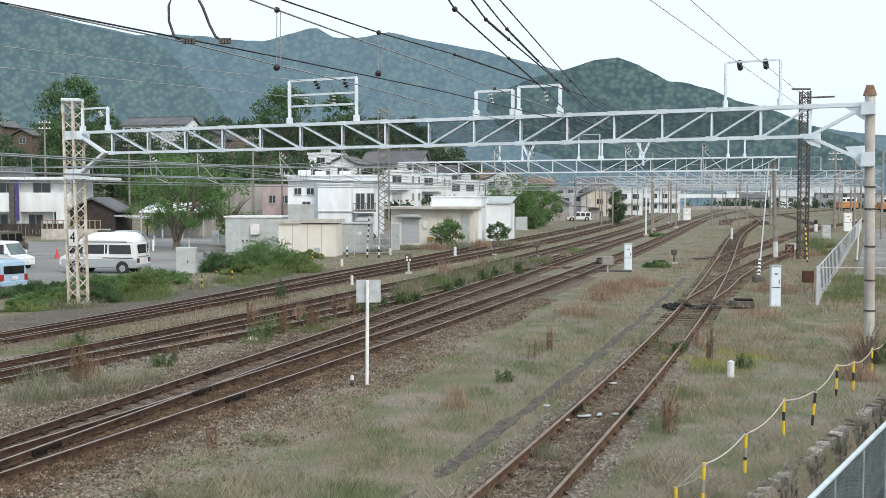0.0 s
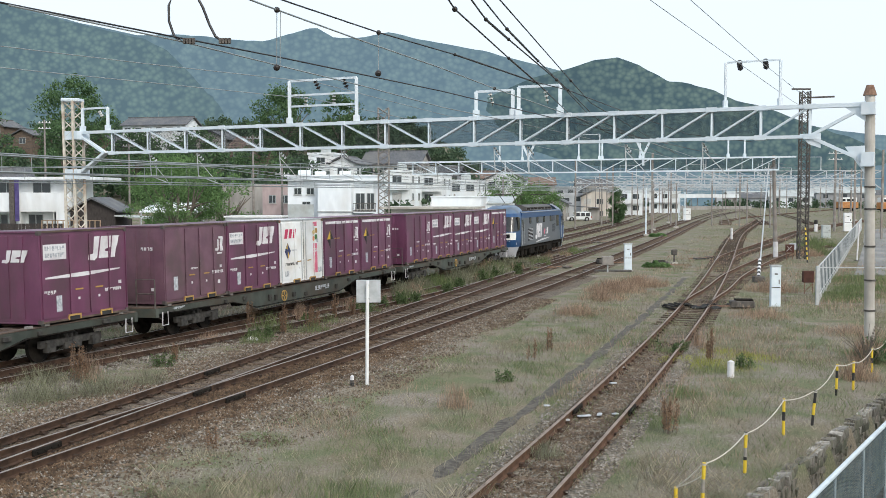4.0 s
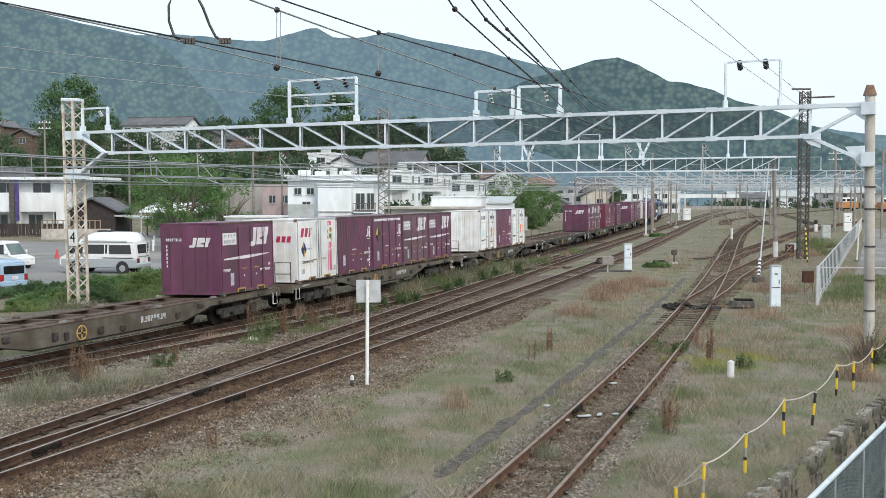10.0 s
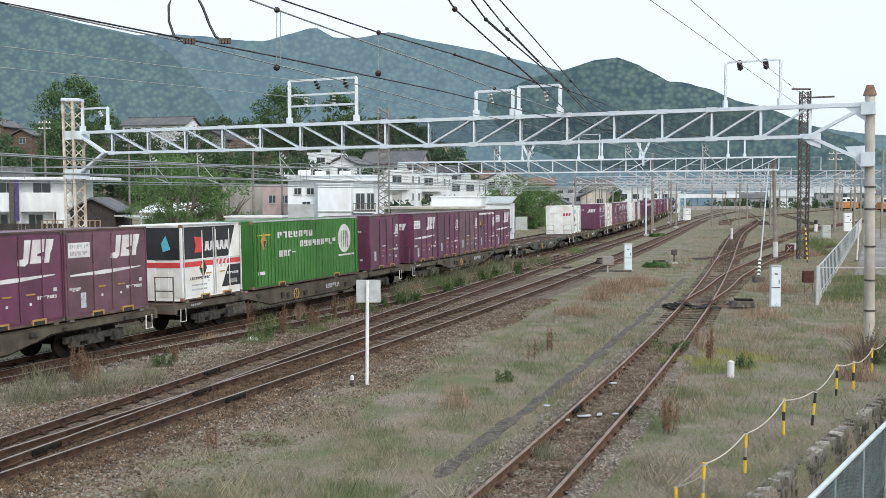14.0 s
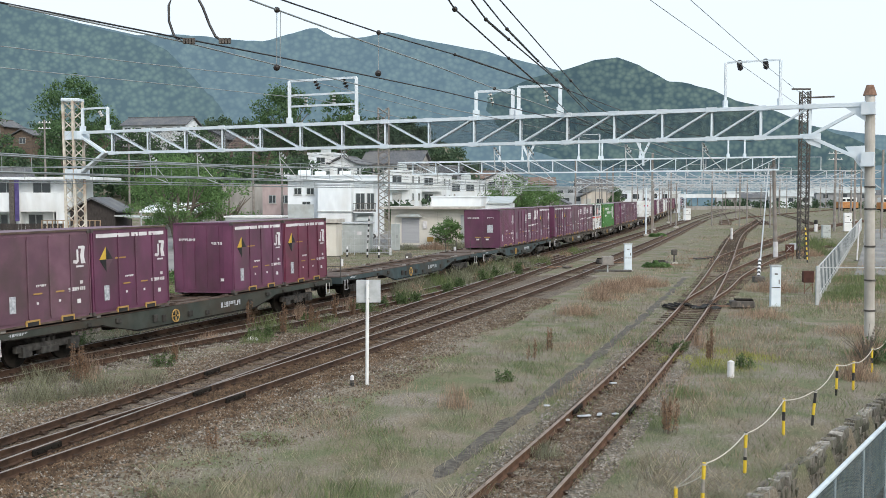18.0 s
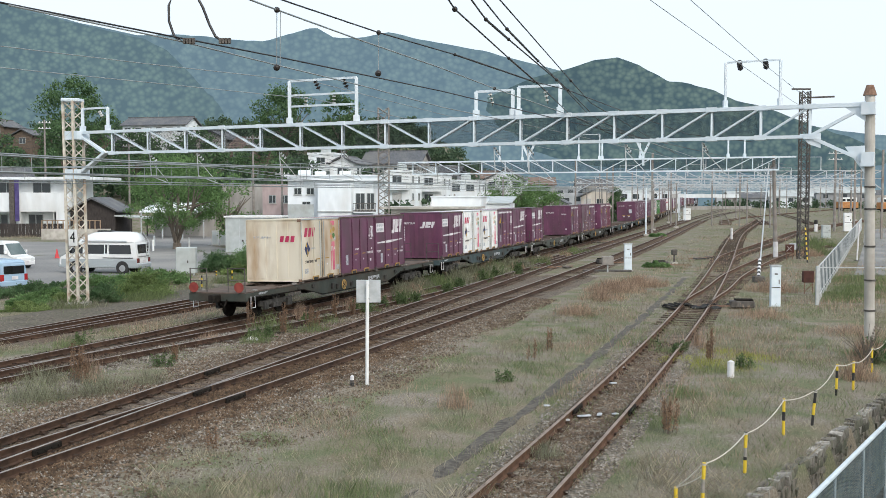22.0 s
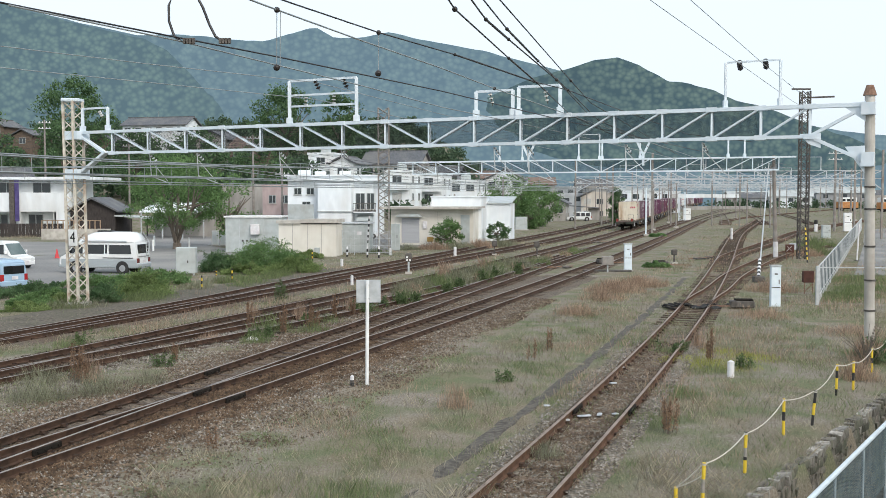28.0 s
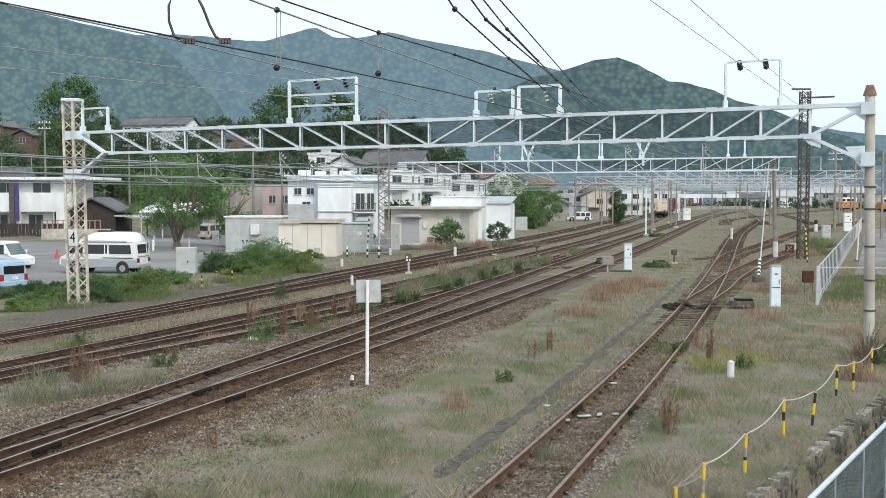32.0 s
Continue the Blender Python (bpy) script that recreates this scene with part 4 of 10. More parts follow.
def white_block():
    t = thing("apartment_building", pose(-13.6, 122, GROUND - 1.2, 0, 0, -5), "tall white rendered building with roof ledges and a railed balcony", "building", "houses of the town")
    part("wall", boxes((-4.6, 5.5, 0, 9, 0, 7.6)), "plaster_white", t)
    part("front_block", boxes((-.7, 3.2, -1.6, 0, 0, 7.2)), "plaster_white", t)
    part("block_ledge", boxes((-.8, 3.3, -1.75, .1, 4.0, 4.13)), "metal_grey", t)
    part("block_ledge", boxes((-.8, 3.3, -1.7, .1, 7.2, 7.32)), "plaster_white", t)
    part("roof_ledge", boxes((-5.0, 6.2, -.7, 9.2, 7.62, 7.82)), "plaster_white", t)
    part("roof_ledge", boxes((-4.9, 6.1, -.5, 9.2, 8.15, 8.32)), "plaster_white", t)
    part("ledge_wall", boxes((-4.6, 5.9, -.2, 9, 7.82, 8.15)), "plaster_white", t)
    for x in (-3.4, -1.9):
        window(t, x, 0, 6.0, .9, .8)
    window(t, -2.4, -.02, 4.7, 1.0, .5)
    part("balcony_floor", boxes((3.3, 6.0, -1.2, 0, 3.9, 4.05)), "plaster_white", t)
    r = part("balcony_railing", boxes((3.35, 6.0, -1.2, -1.15, 4.05, 4.2), (3.35, 6.0, -1.2, -1.15, 4.95, 5.02)), "steel_dark", t)
    for i in range(16):
        part("baluster", boxes((3.4 + i * .17, 3.45 + i * .17, -1.19, -1.16, 4.2, 4.95)), "steel_dark", r)
    window(t, 4.0, -.02, 4.3, 1.1, 1.9)
    window(t, 5.2, -.02, 4.3, .9, 1.9)
    part("awning", prisms([(-1.6, 2.95), (-.02, 3.6), (-.02, 3.68), (-1.6, 3.02)], 3.7, 5.6, "x"), "metal_grey", t)
    part("entrance", boxes((4.1, 5.3, -.06, 0, .2, 2.6)), "steel_dark", t)
    b = part("roof_rubble", boxes((-3.6, -2.2, 1, 2, 8.32, 8.9), (-1.6, -.4, 1, 2, 8.32, 8.75), (1.4, 2.6, .6, 1.8, 8.32, 8.8), bevel=.08), "plaster_white", t)
    part("billboard", boxes((-4.0, -1.0, -2.6, -2.5, 2.9, 4.9), (-4.0, -3.9, -2.5, -2.4, 0, 2.9), (-1.1, -1.0, -2.5, -2.4, 0, 2.9)), "metal_grey", t)
    part("carport_roof", prisms([(-4.4, 2.5), (-.6, 2.35), (-.6, 2.45), (-4.4, 2.6)], -3.4, -1.2), "tile_grey", t)


white_block()


def warehouse():
    t = thing("warehouse", pose(-1.4, 99, GROUND, 0, 0, -8), "cream concrete warehouse with a roller shutter and flat roof", "warehouse")
    part("wall", boxes((-3.6, 4.3, 0, 8, 0, 3.45)), "plaster_cream", t)
    part("roof_slab", boxes((-4.6, 4.6, -1.0, 8.2, 3.46, 3.66)), "concrete", t)
    s = part("roller_shutter", boxes((-2.55, -.85, -.06, 0, 0.25, 2.6)), "shutter_grey", t, "closed grey roller shutter")
    part("shutter_hood", prisms([(-3.0, 2.72), (-.5, 2.72), (-.8, 3.0), (-2.7, 3.0)], -.7, .02), "metal_grey", s)
    part("door", boxes((3.1, 3.95, -.05, 0, .15, 2.9)), "metal_grey", t)
    part("meter_box", boxes((-.5, -.1, -.2, 0, 1.6, 2.3), bevel=.02), "mark_white", t)
    part("spray_marks", boxes((-.1, .5, -.008, -.002, .35, .8), (.6, 1.1, -.008, -.002, .4, .7)), "mark_gold", t)
    part("crack_stain", boxes((.9, .93, -.006, -.002, .2, 3.2)), "plaster_grey", t)
    u = thing("warehouse", pose(3.4, 103, GROUND, 0, 0, -8), "taller white rendered warehouse wing", "warehouse")
    part("wall", boxes((-4.6, .4, 0, 8, 0, 4.55)), "plaster_white", u)
    part("roof_slab", boxes((-4.7, .5, -.1, 8.1, 4.56, 4.68)), "plaster_white", u)
    v = thing("shed", pose(5.4, 108, GROUND, 0, 0, -8), "pale grey sheet-metal shed", "shed")
    part("wall", boxes((-2.2, 1.5, 0, 7, 0, 3.85)), "plaster_white", v)
    part("roof", prisms([(-.2, 3.85), (7.2, 4.5), (7.2, 4.62), (-.2, 3.98)], -2.4, 1.7, "x"), "metal_grey", v)
    for i in range(7):
        part("sheet_rib", boxes((-2.1 + i * .55, -2.06 + i * .55, -.03, 0, 0, 3.85)), "plaster_white", v)


warehouse()


def utility_huts():
    t = thing("equipment_hut", pose(-15.6, 87, GROUND, 0, 0, -4), "pale green-grey sheet-metal equipment hut", "hut", "equipment huts")
    part("body", boxes((-2.6, 2.1, 0, 2.4, 0, 2.9), bevel=.03), "metal_grey", t)
    part("roof", boxes((-2.7, 2.2, -.12, 2.5, 2.92, 3.05)), "white_paint", t)
    part("air_conditioner", boxes((-.4, .35, -.35, 0, 1.5, 2.35), bevel=.03), "mark_white", t)
    for x in (-1.4, .6):
        part("panel_seam", boxes((x, x + .04, -.015, 0, .1, 2.8)), "galvanised", t)
    part("vent", boxes((-1.2, -1.05, -.02, 0, .9, 1.05), (-.85, -.7, -.02, 0, .9, 1.05)), "steel_dark", t)
    t = thing("equipment_hut", pose(-10.6, 81.5, GROUND, 0, 0, -6), "cream precast concrete equipment hut with flat roof", "hut", "equipment huts")
    part("body", boxes((-2.3, 2.3, 0, 2.4, 0, 2.55)), "plaster_cream", t)
    part("roof", boxes((-2.45, -.5, -.2, 2.6, 2.57, 2.82)), "concrete", t)
    part("roof", boxes((-.5, 2.45, -.2, 2.6, 2.62, 2.9)), "concrete", t)
    for x in (-1.2, 0.0, 1.1):
        part("panel_joint", boxes((x, x + .03, -.012, 0, 0, 2.55)), "plaster_grey", t)
    part("cable_box", boxes((.6, 1.0, -.25, 0, .1, .7), bevel=.02), "metal_grey", t)
    t = thing("equipment_hut", pose(-7.2, 86, GROUND, 0, 0, -6), "grey metal transformer cabinet behind a mesh fence", "cabinet", "equipment huts")
    part("body", boxes((-1.2, 1.2, 0, 1.6, .1, 2.4), bevel=.03), "metal_grey", t)
    part("roof", boxes((-1.3, 1.3, -.1, 1.7, 2.42, 2.52)), "galvanised", t)
    part("warning_plate", boxes((.1, .5, -.02, 0, 1.5, 1.8)), "mark_white", t)
    f = thing("mesh_fence", pose(-6.6, 83.2, GROUND, 0, 0, -6), "grey wire mesh fence panels round the cabinet", "fence")
    for i in range(5):
        part("post", boxes((-1.5 + i * 1.0, -1.44 + i * 1.0, 0, .06, 0, 2.0)), "galvanised", f)
    for i in range(26):
        part("mesh_wire", boxes((-1.4 + i * .15, -1.39 + i * .15, .02, .03, .1, 1.95)), "galvanised", f)
    for k in range(4):
        part("mesh_rail", boxes((-1.5, 2.5, .02, .04, .2 + k * .55, .23 + k * .55)), "galvanised", f)
    c = thing("relay_cabinet", pose(-4.1, 90, GROUND), "slim pale blue-grey relay cabinet on the grass", "cabinet", "trackside cabinets")
    part("body", boxes((-.38, .38, 0, .5, 0, 2.3), bevel=.03), "metal_grey", c)
    part("door_seam", boxes((-.02, .02, -.012, 0, .2, 2.4)), "galvanised", c)
    part("handle", boxes((.1, .16, -.05, 0, 1.1, 1.35)), "steel_dark", c)
    c = thing("relay_cabinet", pose(-15.4, 62.3, GROUND, 0, 0, 3), "light grey box-shaped trackside cabinet on legs", "cabinet", "trackside cabinets")
    part("body", boxes((-.58, .58, 0, .7, .12, 1.68), bevel=.03), "metal_grey", c)
    part("leg", boxes((-.5, -.4, .1, .2, 0, .12)), "galvanised", c)
    part("leg", boxes((.4, .5, .1, .2, 0, .12)), "galvanised", c)
    part("handle", boxes((.1, .16, -.05, 0, .75, .9)), "steel_dark", c)
    c = thing("relay_cabinet", pose(10.6, 141, GROUND), "pale grey trackside cabinet under the trees", "cabinet", "trackside cabinets")
    part("body", boxes((-.8, .8, 0, .8, .1, 1.8), bevel=.03), "metal_grey", c)
    part("plinth", boxes((-1.0, 1.0, -.05, .85, 0, .1)), "concrete", c)
    c = thing("carport", pose(26.5, 195, GROUND, 0, 0, -8), "low carport with a grey sheet roof", "carport")
    part("roof", prisms([(-3.6, 2.7), (2.8, 2.2), (2.8, 2.32), (-3.6, 2.82)], -1, 5), "tile_grey", c)
    part("back_wall", boxes((.6, 2.7, 0, 4.5, 0, 2.2)), "plaster_grey", c)
    for x in (-3.4, -.5):
        part("post", boxes((x, x + .12, -.8, -.68, 0, 2.5)), "galvanised", c)


utility_huts()

# car park and road on the far side of the tracks
raw_v = [(-75, 50, 0), (-23.5, 50, 0), (-13.5, 74, 0), (-12, 79, 0), (-23, 100, 0), (-30, 104, 0), (-75, 112, 0)]
tagged(raw("car_park", [(x, y, GROUND + .03) for x, y, z in raw_v], [(0, 1, 2, 3, 4, 5, 6)], "asphalt"), "worn grey asphalt car park beside the tracks", "car park", kind="structure")
tagged(raw("road", [(-12, 92, GROUND + .03), (-3, 90.5, GROUND + .03), (4, 128, GROUND + .03), (-40, 128, GROUND + .03), (-30, 104.2, GROUND + .03)], [(0, 1, 2, 3, 4)], "asphalt"), "grey asphalt lane between the buildings", "road", kind="structure")
# distant roofs and walls of the town, between the trees and the yard
rt = random.Random(77)


def far_house(x, y, w, h, wall, roof, label, z=GROUND):
    """A distant house, one row of windows on each storey."""
    t = thing("house", pose(x, y, z, 0, 0, rt.uniform(-20, 8)), label, "house", "houses of the town")
    d = 8.0
    part("wall", boxes((-w / 2, w / 2, -d / 2, d / 2, -3, h)), wall, t)
    if rt.random() < .6:
        part("roof", prisms([(-d / 2 - .5, h - .1), (0, h + 2.0), (d / 2 + .5, h - .1), (d / 2 + .5, h + .1), (0, h + 2.25), (-d / 2 - .5, h + .1)], -w / 2 - .5, w / 2 + .5, "x"), roof, t)
    else:
        part("parapet", boxes((-w / 2 - .2, w / 2 + .2, -d / 2 - .2, d / 2 + .2, h, h + .5)), wall, t)
    for s in range(max(1, int(h / 3))):
        zz = h - 2.7 * (s + 1) + .9
        n = max(2, int(w / 3.2))
        for i in range(min(n, 3)):
            xx = -w / 2 + (i + .5) * w / min(n, 3)
            part("window", boxes((xx - .8, xx + .8, -d / 2 - .03, -d / 2 + .02, zz, zz + 1.3)), "window_glass", t)


WALLS = ("plaster_far", "plaster_far", "plaster_grey", "sheet_far", "plaster_beige", "plaster_white")
for i in range(30):
    x = rt.uniform(-30, 62)
    y = 215 + rt.uniform(0, 120)
    if x > MAIN.x(y) - 16:
        continue
    zb = max(GROUND, ground_z(x, y) - .5)
    hh = min(rt.uniform(4.5, 8.5), 2.6 + .026 * y - zb)
    if hh < 2.5:
        continue
    far_house(x, y, rt.uniform(6, 11), hh, rt.choice(WALLS), rt.choice(("tile_grey", "tile_grey", "tile_brown")), rt.choice(("distant white house of the town", "distant house with a tiled roof", "distant rendered house of the town")), zb)
for i in range(64):
    y = rt.uniform(365, 480)
    x = y * (.1 + .36 * (i + rt.uniform(0, 1)) / 64)
    if abs(x - MAIN.x(y)) < 14:
        continue
    far_house(x, y, rt.uniform(8, 22), rt.uniform(3, 5.5), rt.choice(WALLS), rt.choice(("tile_grey", "metal_grey")), "distant house at the far end of the rail yard")
for i in range(26):
    y = rt.uniform(500, 560)
    far_house(y * (.19 + .14 * i / 26), y, rt.uniform(9, 20), rt.uniform(5, 9.5), rt.choice(WALLS[:5]), rt.choice(("tile_grey", "metal_grey")), "distant shed beyond the end of the rail yard")
# long platform canopies of the station
for x, y, w in ((62, 330, 34), (84, 345, 26), (50, 318, 18)):
    t = thing("platform_canopy", pose(x, y, GROUND, 0, 0, -8), "white-roofed platform canopy of the far station", "canopy", "platform canopies")
    part("roof", boxes((-w / 2, w / 2, -3, 3, 3.7, 4.9)), "plaster_white", t)
    for k in range(5):
        xx = -w / 2 + 1 + k * (w - 2) / 4
        part("post", boxes((xx - .12, xx + .12, -.12, .12, 0, 3.7)), "mast_grey", t)
    part("platform", boxes((-w / 2 - 4, w / 2 + 4, -3.2, 3.2, 0, .9)), "plaster_grey", t)
# slim masts crowding the far tracks
for i in range(26):
    y = 150 + 11 * i + rt.uniform(-4, 4)
    x = y * (.13 + .2 * rt.random())
    t = thing("catenary_mast", pose(x, y, GROUND), "slim grey catenary mast far along the yard", "mast", "catenary masts")
    h = rt.uniform(6.5, 9)
    part("pole", tubes([[(0, 0, 0), (0, 0, h)]], .11, 6), "mast_grey", t)
    part("bracket", beams([((-1.2, 0, h - .6), (1.6, 0, h - .4))], .07), "mast_grey", t)

# ================= vehicles =================
def car_paint(name, c):
    return surf(name, tuple(v * .93 for v in c[:3]) + (1,), c, 1.5, .25, bump=0, stain=tuple(v * .8 for v in c[:3]) + (1,), stain_scale=.8, stain_amount=.4, spec=.5)


M["car_white"] = car_paint("car_white", (.74, .76, .76, 1))
M["car_silver"] = car_paint("car_silver", (.36, .4, .42, 1))
M["car_blue"] = car_paint("car_blue", (.34, .48, .62, 1))
M["car_dark"] = car_paint("car_dark", (.12, .115, .105, 1))
M["lamp_red"] = surf("lamp_red", (.3, .02, .025, 1), (.4, .03, .03, 1), 3, .2, bump=0)
M["lamp_clear"] = surf("lamp_clear", (.6, .62, .62, 1), (.7, .72, .72, 1), 3, .15, bump=0)
M["hub"] = surf("hub", (.4, .41, .42, 1), (.5, .51, .52, 1), 3, .35, .6, bump=0)


def solid(outline, w0, w1, zsplit):
    """A side outline pushed to both flanks, narrower above zsplit."""
    bm = bmesh.new()
    ys = [w0 if z <= zsplit else w1 for _, z in outline]
    lo = [bm.verts.new((x, -y, z)) for (x, z), y in zip(outline, ys)]
    hi = [bm.verts.new((x, y, z)) for (x, z), y in zip(outline, ys)]
    n = len(outline)
    for i in range(n):
        bm.faces.new((lo[i], lo[(i + 1) % n], hi[(i + 1) % n], hi[i]))
    bm.faces.new(lo[::-1])
    bm.faces.new(hi)
    bmesh.ops.recalc_face_normals(bm, faces=bm.faces)
    bmesh.ops.bevel(bm, geom=[e for e in bm.edges if e.calc_length() > .3], offset=.05, segments=2, affect="EDGES")
    return bm


def vehicle(name, m, label, category, L, Wd, Ht, hood, rake, paint, lower=None, high=False, wheel=.3, group="parked vehicles"):
    """A road vehicle facing +x: body, glass, lamps, bumpers, mirrors and four wheels."""
    v = thing(name, m, label, category, group)
    h, w = L / 2, Wd / 2
    belt = Ht * (.5 if not high else .47)
    gl = .18
    nose = h - hood
    up = [(-h, gl + .1), (h - .1, gl + .1), (h, gl + .35), (h - .04, belt - .12), (nose, belt), (nose - rake, Ht - .08), (nose - rake - .25, Ht), (-h + .3, Ht), (-h + .08, Ht - .15), (-h, belt)]
    body = part("body", solid(up, w, w * .88, belt + .01), paint, v)
    if lower:
        part("lower_panel", boxes((-h + .02, h - .12, -w - .006, w + .006, gl + .12, belt - .1), bevel=.02), lower, v)
    def flank(x0, x1, name="side_window"):
        for s in (-1, 1):
            bm = bmesh.new()
            z0, z1 = belt + .06, Ht - (.2 if not high else .62)
            k = (w - w * .88) / (Ht - belt)
            y = lambda z: s * (w - .0 - (.12 * w) * min(1, (z - belt) / .1) + .008)
            vs = [bm.verts.new((x, s * (w - .12 * w * (z - belt) / (Ht - .12 - belt) + .014), z)) for x, z in ((x0, z0), (x1, z0), (x1 - .05, z1), (x0 + .05, z1))]
            bm.faces.new(vs)
            r = bmesh.ops.extrude_face_region(bm, geom=bm.faces[:])
            bmesh.ops.translate(bm, vec=(0, -s * .03, 0), verts=[e for e in r["geom"] if isinstance(e, bmesh.types.BMVert)])
            bmesh.ops.recalc_face_normals(bm, faces=bm.faces)
            part(name, bm, "glass_dark", v)
    cabin = nose - rake * .6 + h
    a = -h + .25
    third = (nose - rake * .8 - a) / 3
    for i in range(3):
        flank(a + i * third + .03, a + (i + 1) * third - .05)
    # windscreen and rear window
    z1 = Ht - (.14 if not high else .55)
    f = (z1 - belt) / (Ht - .08 - belt)
    bm = bmesh.new()
    vs = [bm.verts.new(p) for p in ((nose + .012, -w * .84, belt + .05), (nose + .012, w * .84, belt + .05), (nose - rake * f + .03, w * .78, z1), (nose - rake * f + .03, -w * .78, z1))]
    bm.faces.new(vs)
    r = bmesh.ops.extrude_face_region(bm, geom=bm.faces[:])
    bmesh.ops.translate(bm, vec=(-.04, 0, -.02), verts=[e for e in r["geom"] if isinstance(e, bmesh.types.BMVert)])
    bmesh.ops.recalc_face_normals(bm, faces=bm.faces)
    part("windscreen", bm, "windscreen_glass", v)
    part("rear_window", boxes((-h - .012, -h + .03, -w * .74, w * .74, belt + .08, Ht - (.28 if not high else .62))), "glass_dark", v)
    part("front_bumper", boxes((h - .08, h + .05, -w + .03, w - .03, gl + .05, gl + .32), bevel=.04), lower or paint, v)
    part("rear_bumper", boxes((-h - .06, -h + .06, -w + .03, w - .03, gl + .05, gl + .32), bevel=.04), lower or paint, v)
    for s in (-1, 1):
        part("tail_lamp", boxes((-h - .02, -h + .1, s * (w - .1) - .09, s * (w - .1) + .09, belt - .28, belt + .06), bevel=.02), "lamp_red", v)
        part("headlamp", boxes((h - .14, h + .01, s * (w - .2) - .15, s * (w - .2) + .15, belt - .38, belt - .18), bevel=.03), "lamp_clear", v)
        part("mirror", boxes((nose - .35, nose - .2, s * (w + .1) - .09, s * (w + .1) + .09, belt + .08, belt + .3), bevel=.03), paint, v)
    part("number_plate", boxes((-h - .07, -h - .058, -.17, .17, gl + .38, gl + .55)), "mark_white", v)
    part("number_plate", boxes((h + .052, h + .064, -.17, .17, gl + .16, gl + .33)), "mark_white", v)
    for x in (-h + L * .19, h - L * .19):
        for s in (-1, 1):
            wh = part("wheel", tubes([[(x, s * (w - .2), wheel), (x, s * (w + .01), wheel)]], wheel, 20), "tyre", v)
            part("hub_cap", tubes([[(x, s * (w + .005), wheel), (x, s * (w + .025), wheel)]], wheel * .62, 14), "hub", wh)
            part("wheel_arch", tubes([[(x, s * (w - .1), wheel + .03), (x, s * (w + .004), wheel + .03)]], wheel * 1.22, 20), "mark_black", v)
    return v


M["windscreen_glass"] = surf("windscreen_glass", (.06, .09, .09, 1), (.13, .17, .17, 1), .8, .1, bump=0, spec=.6)
CP = GROUND + .035


def flank_pane(v, outline, w, mat="glass_dark", name="side_window", thick=.02):
    """A pane on either flank: (along, up) outline on a side that leans inwards above the belt."""
    for sy in (-1, 1):
        bm = bmesh.new()
        lean = lambda z: w - .085 * max(0, z - 1.1)
        out = [bm.verts.new((x, sy * (lean(z) + .012), z)) for x, z in outline]
        inn = [bm.verts.new((x, sy * (lean(z) - thick), z)) for x, z in outline]
        n = len(outline)
        bm.faces.new(out)
        bm.faces.new(inn[::-1])
        for i in range(n):
            bm.faces.new((out[i], out[(i + 1) % n], inn[(i + 1) % n], inn[i]))
        bmesh.ops.recalc_face_normals(bm, faces=bm.faces)
        part(name, bm, mat, v)


M["lamp_dull"] = surf("lamp_dull", (.1, .018, .018, 1), (.15, .03, .025, 1), 4, .25, bump=0, spec=.6)


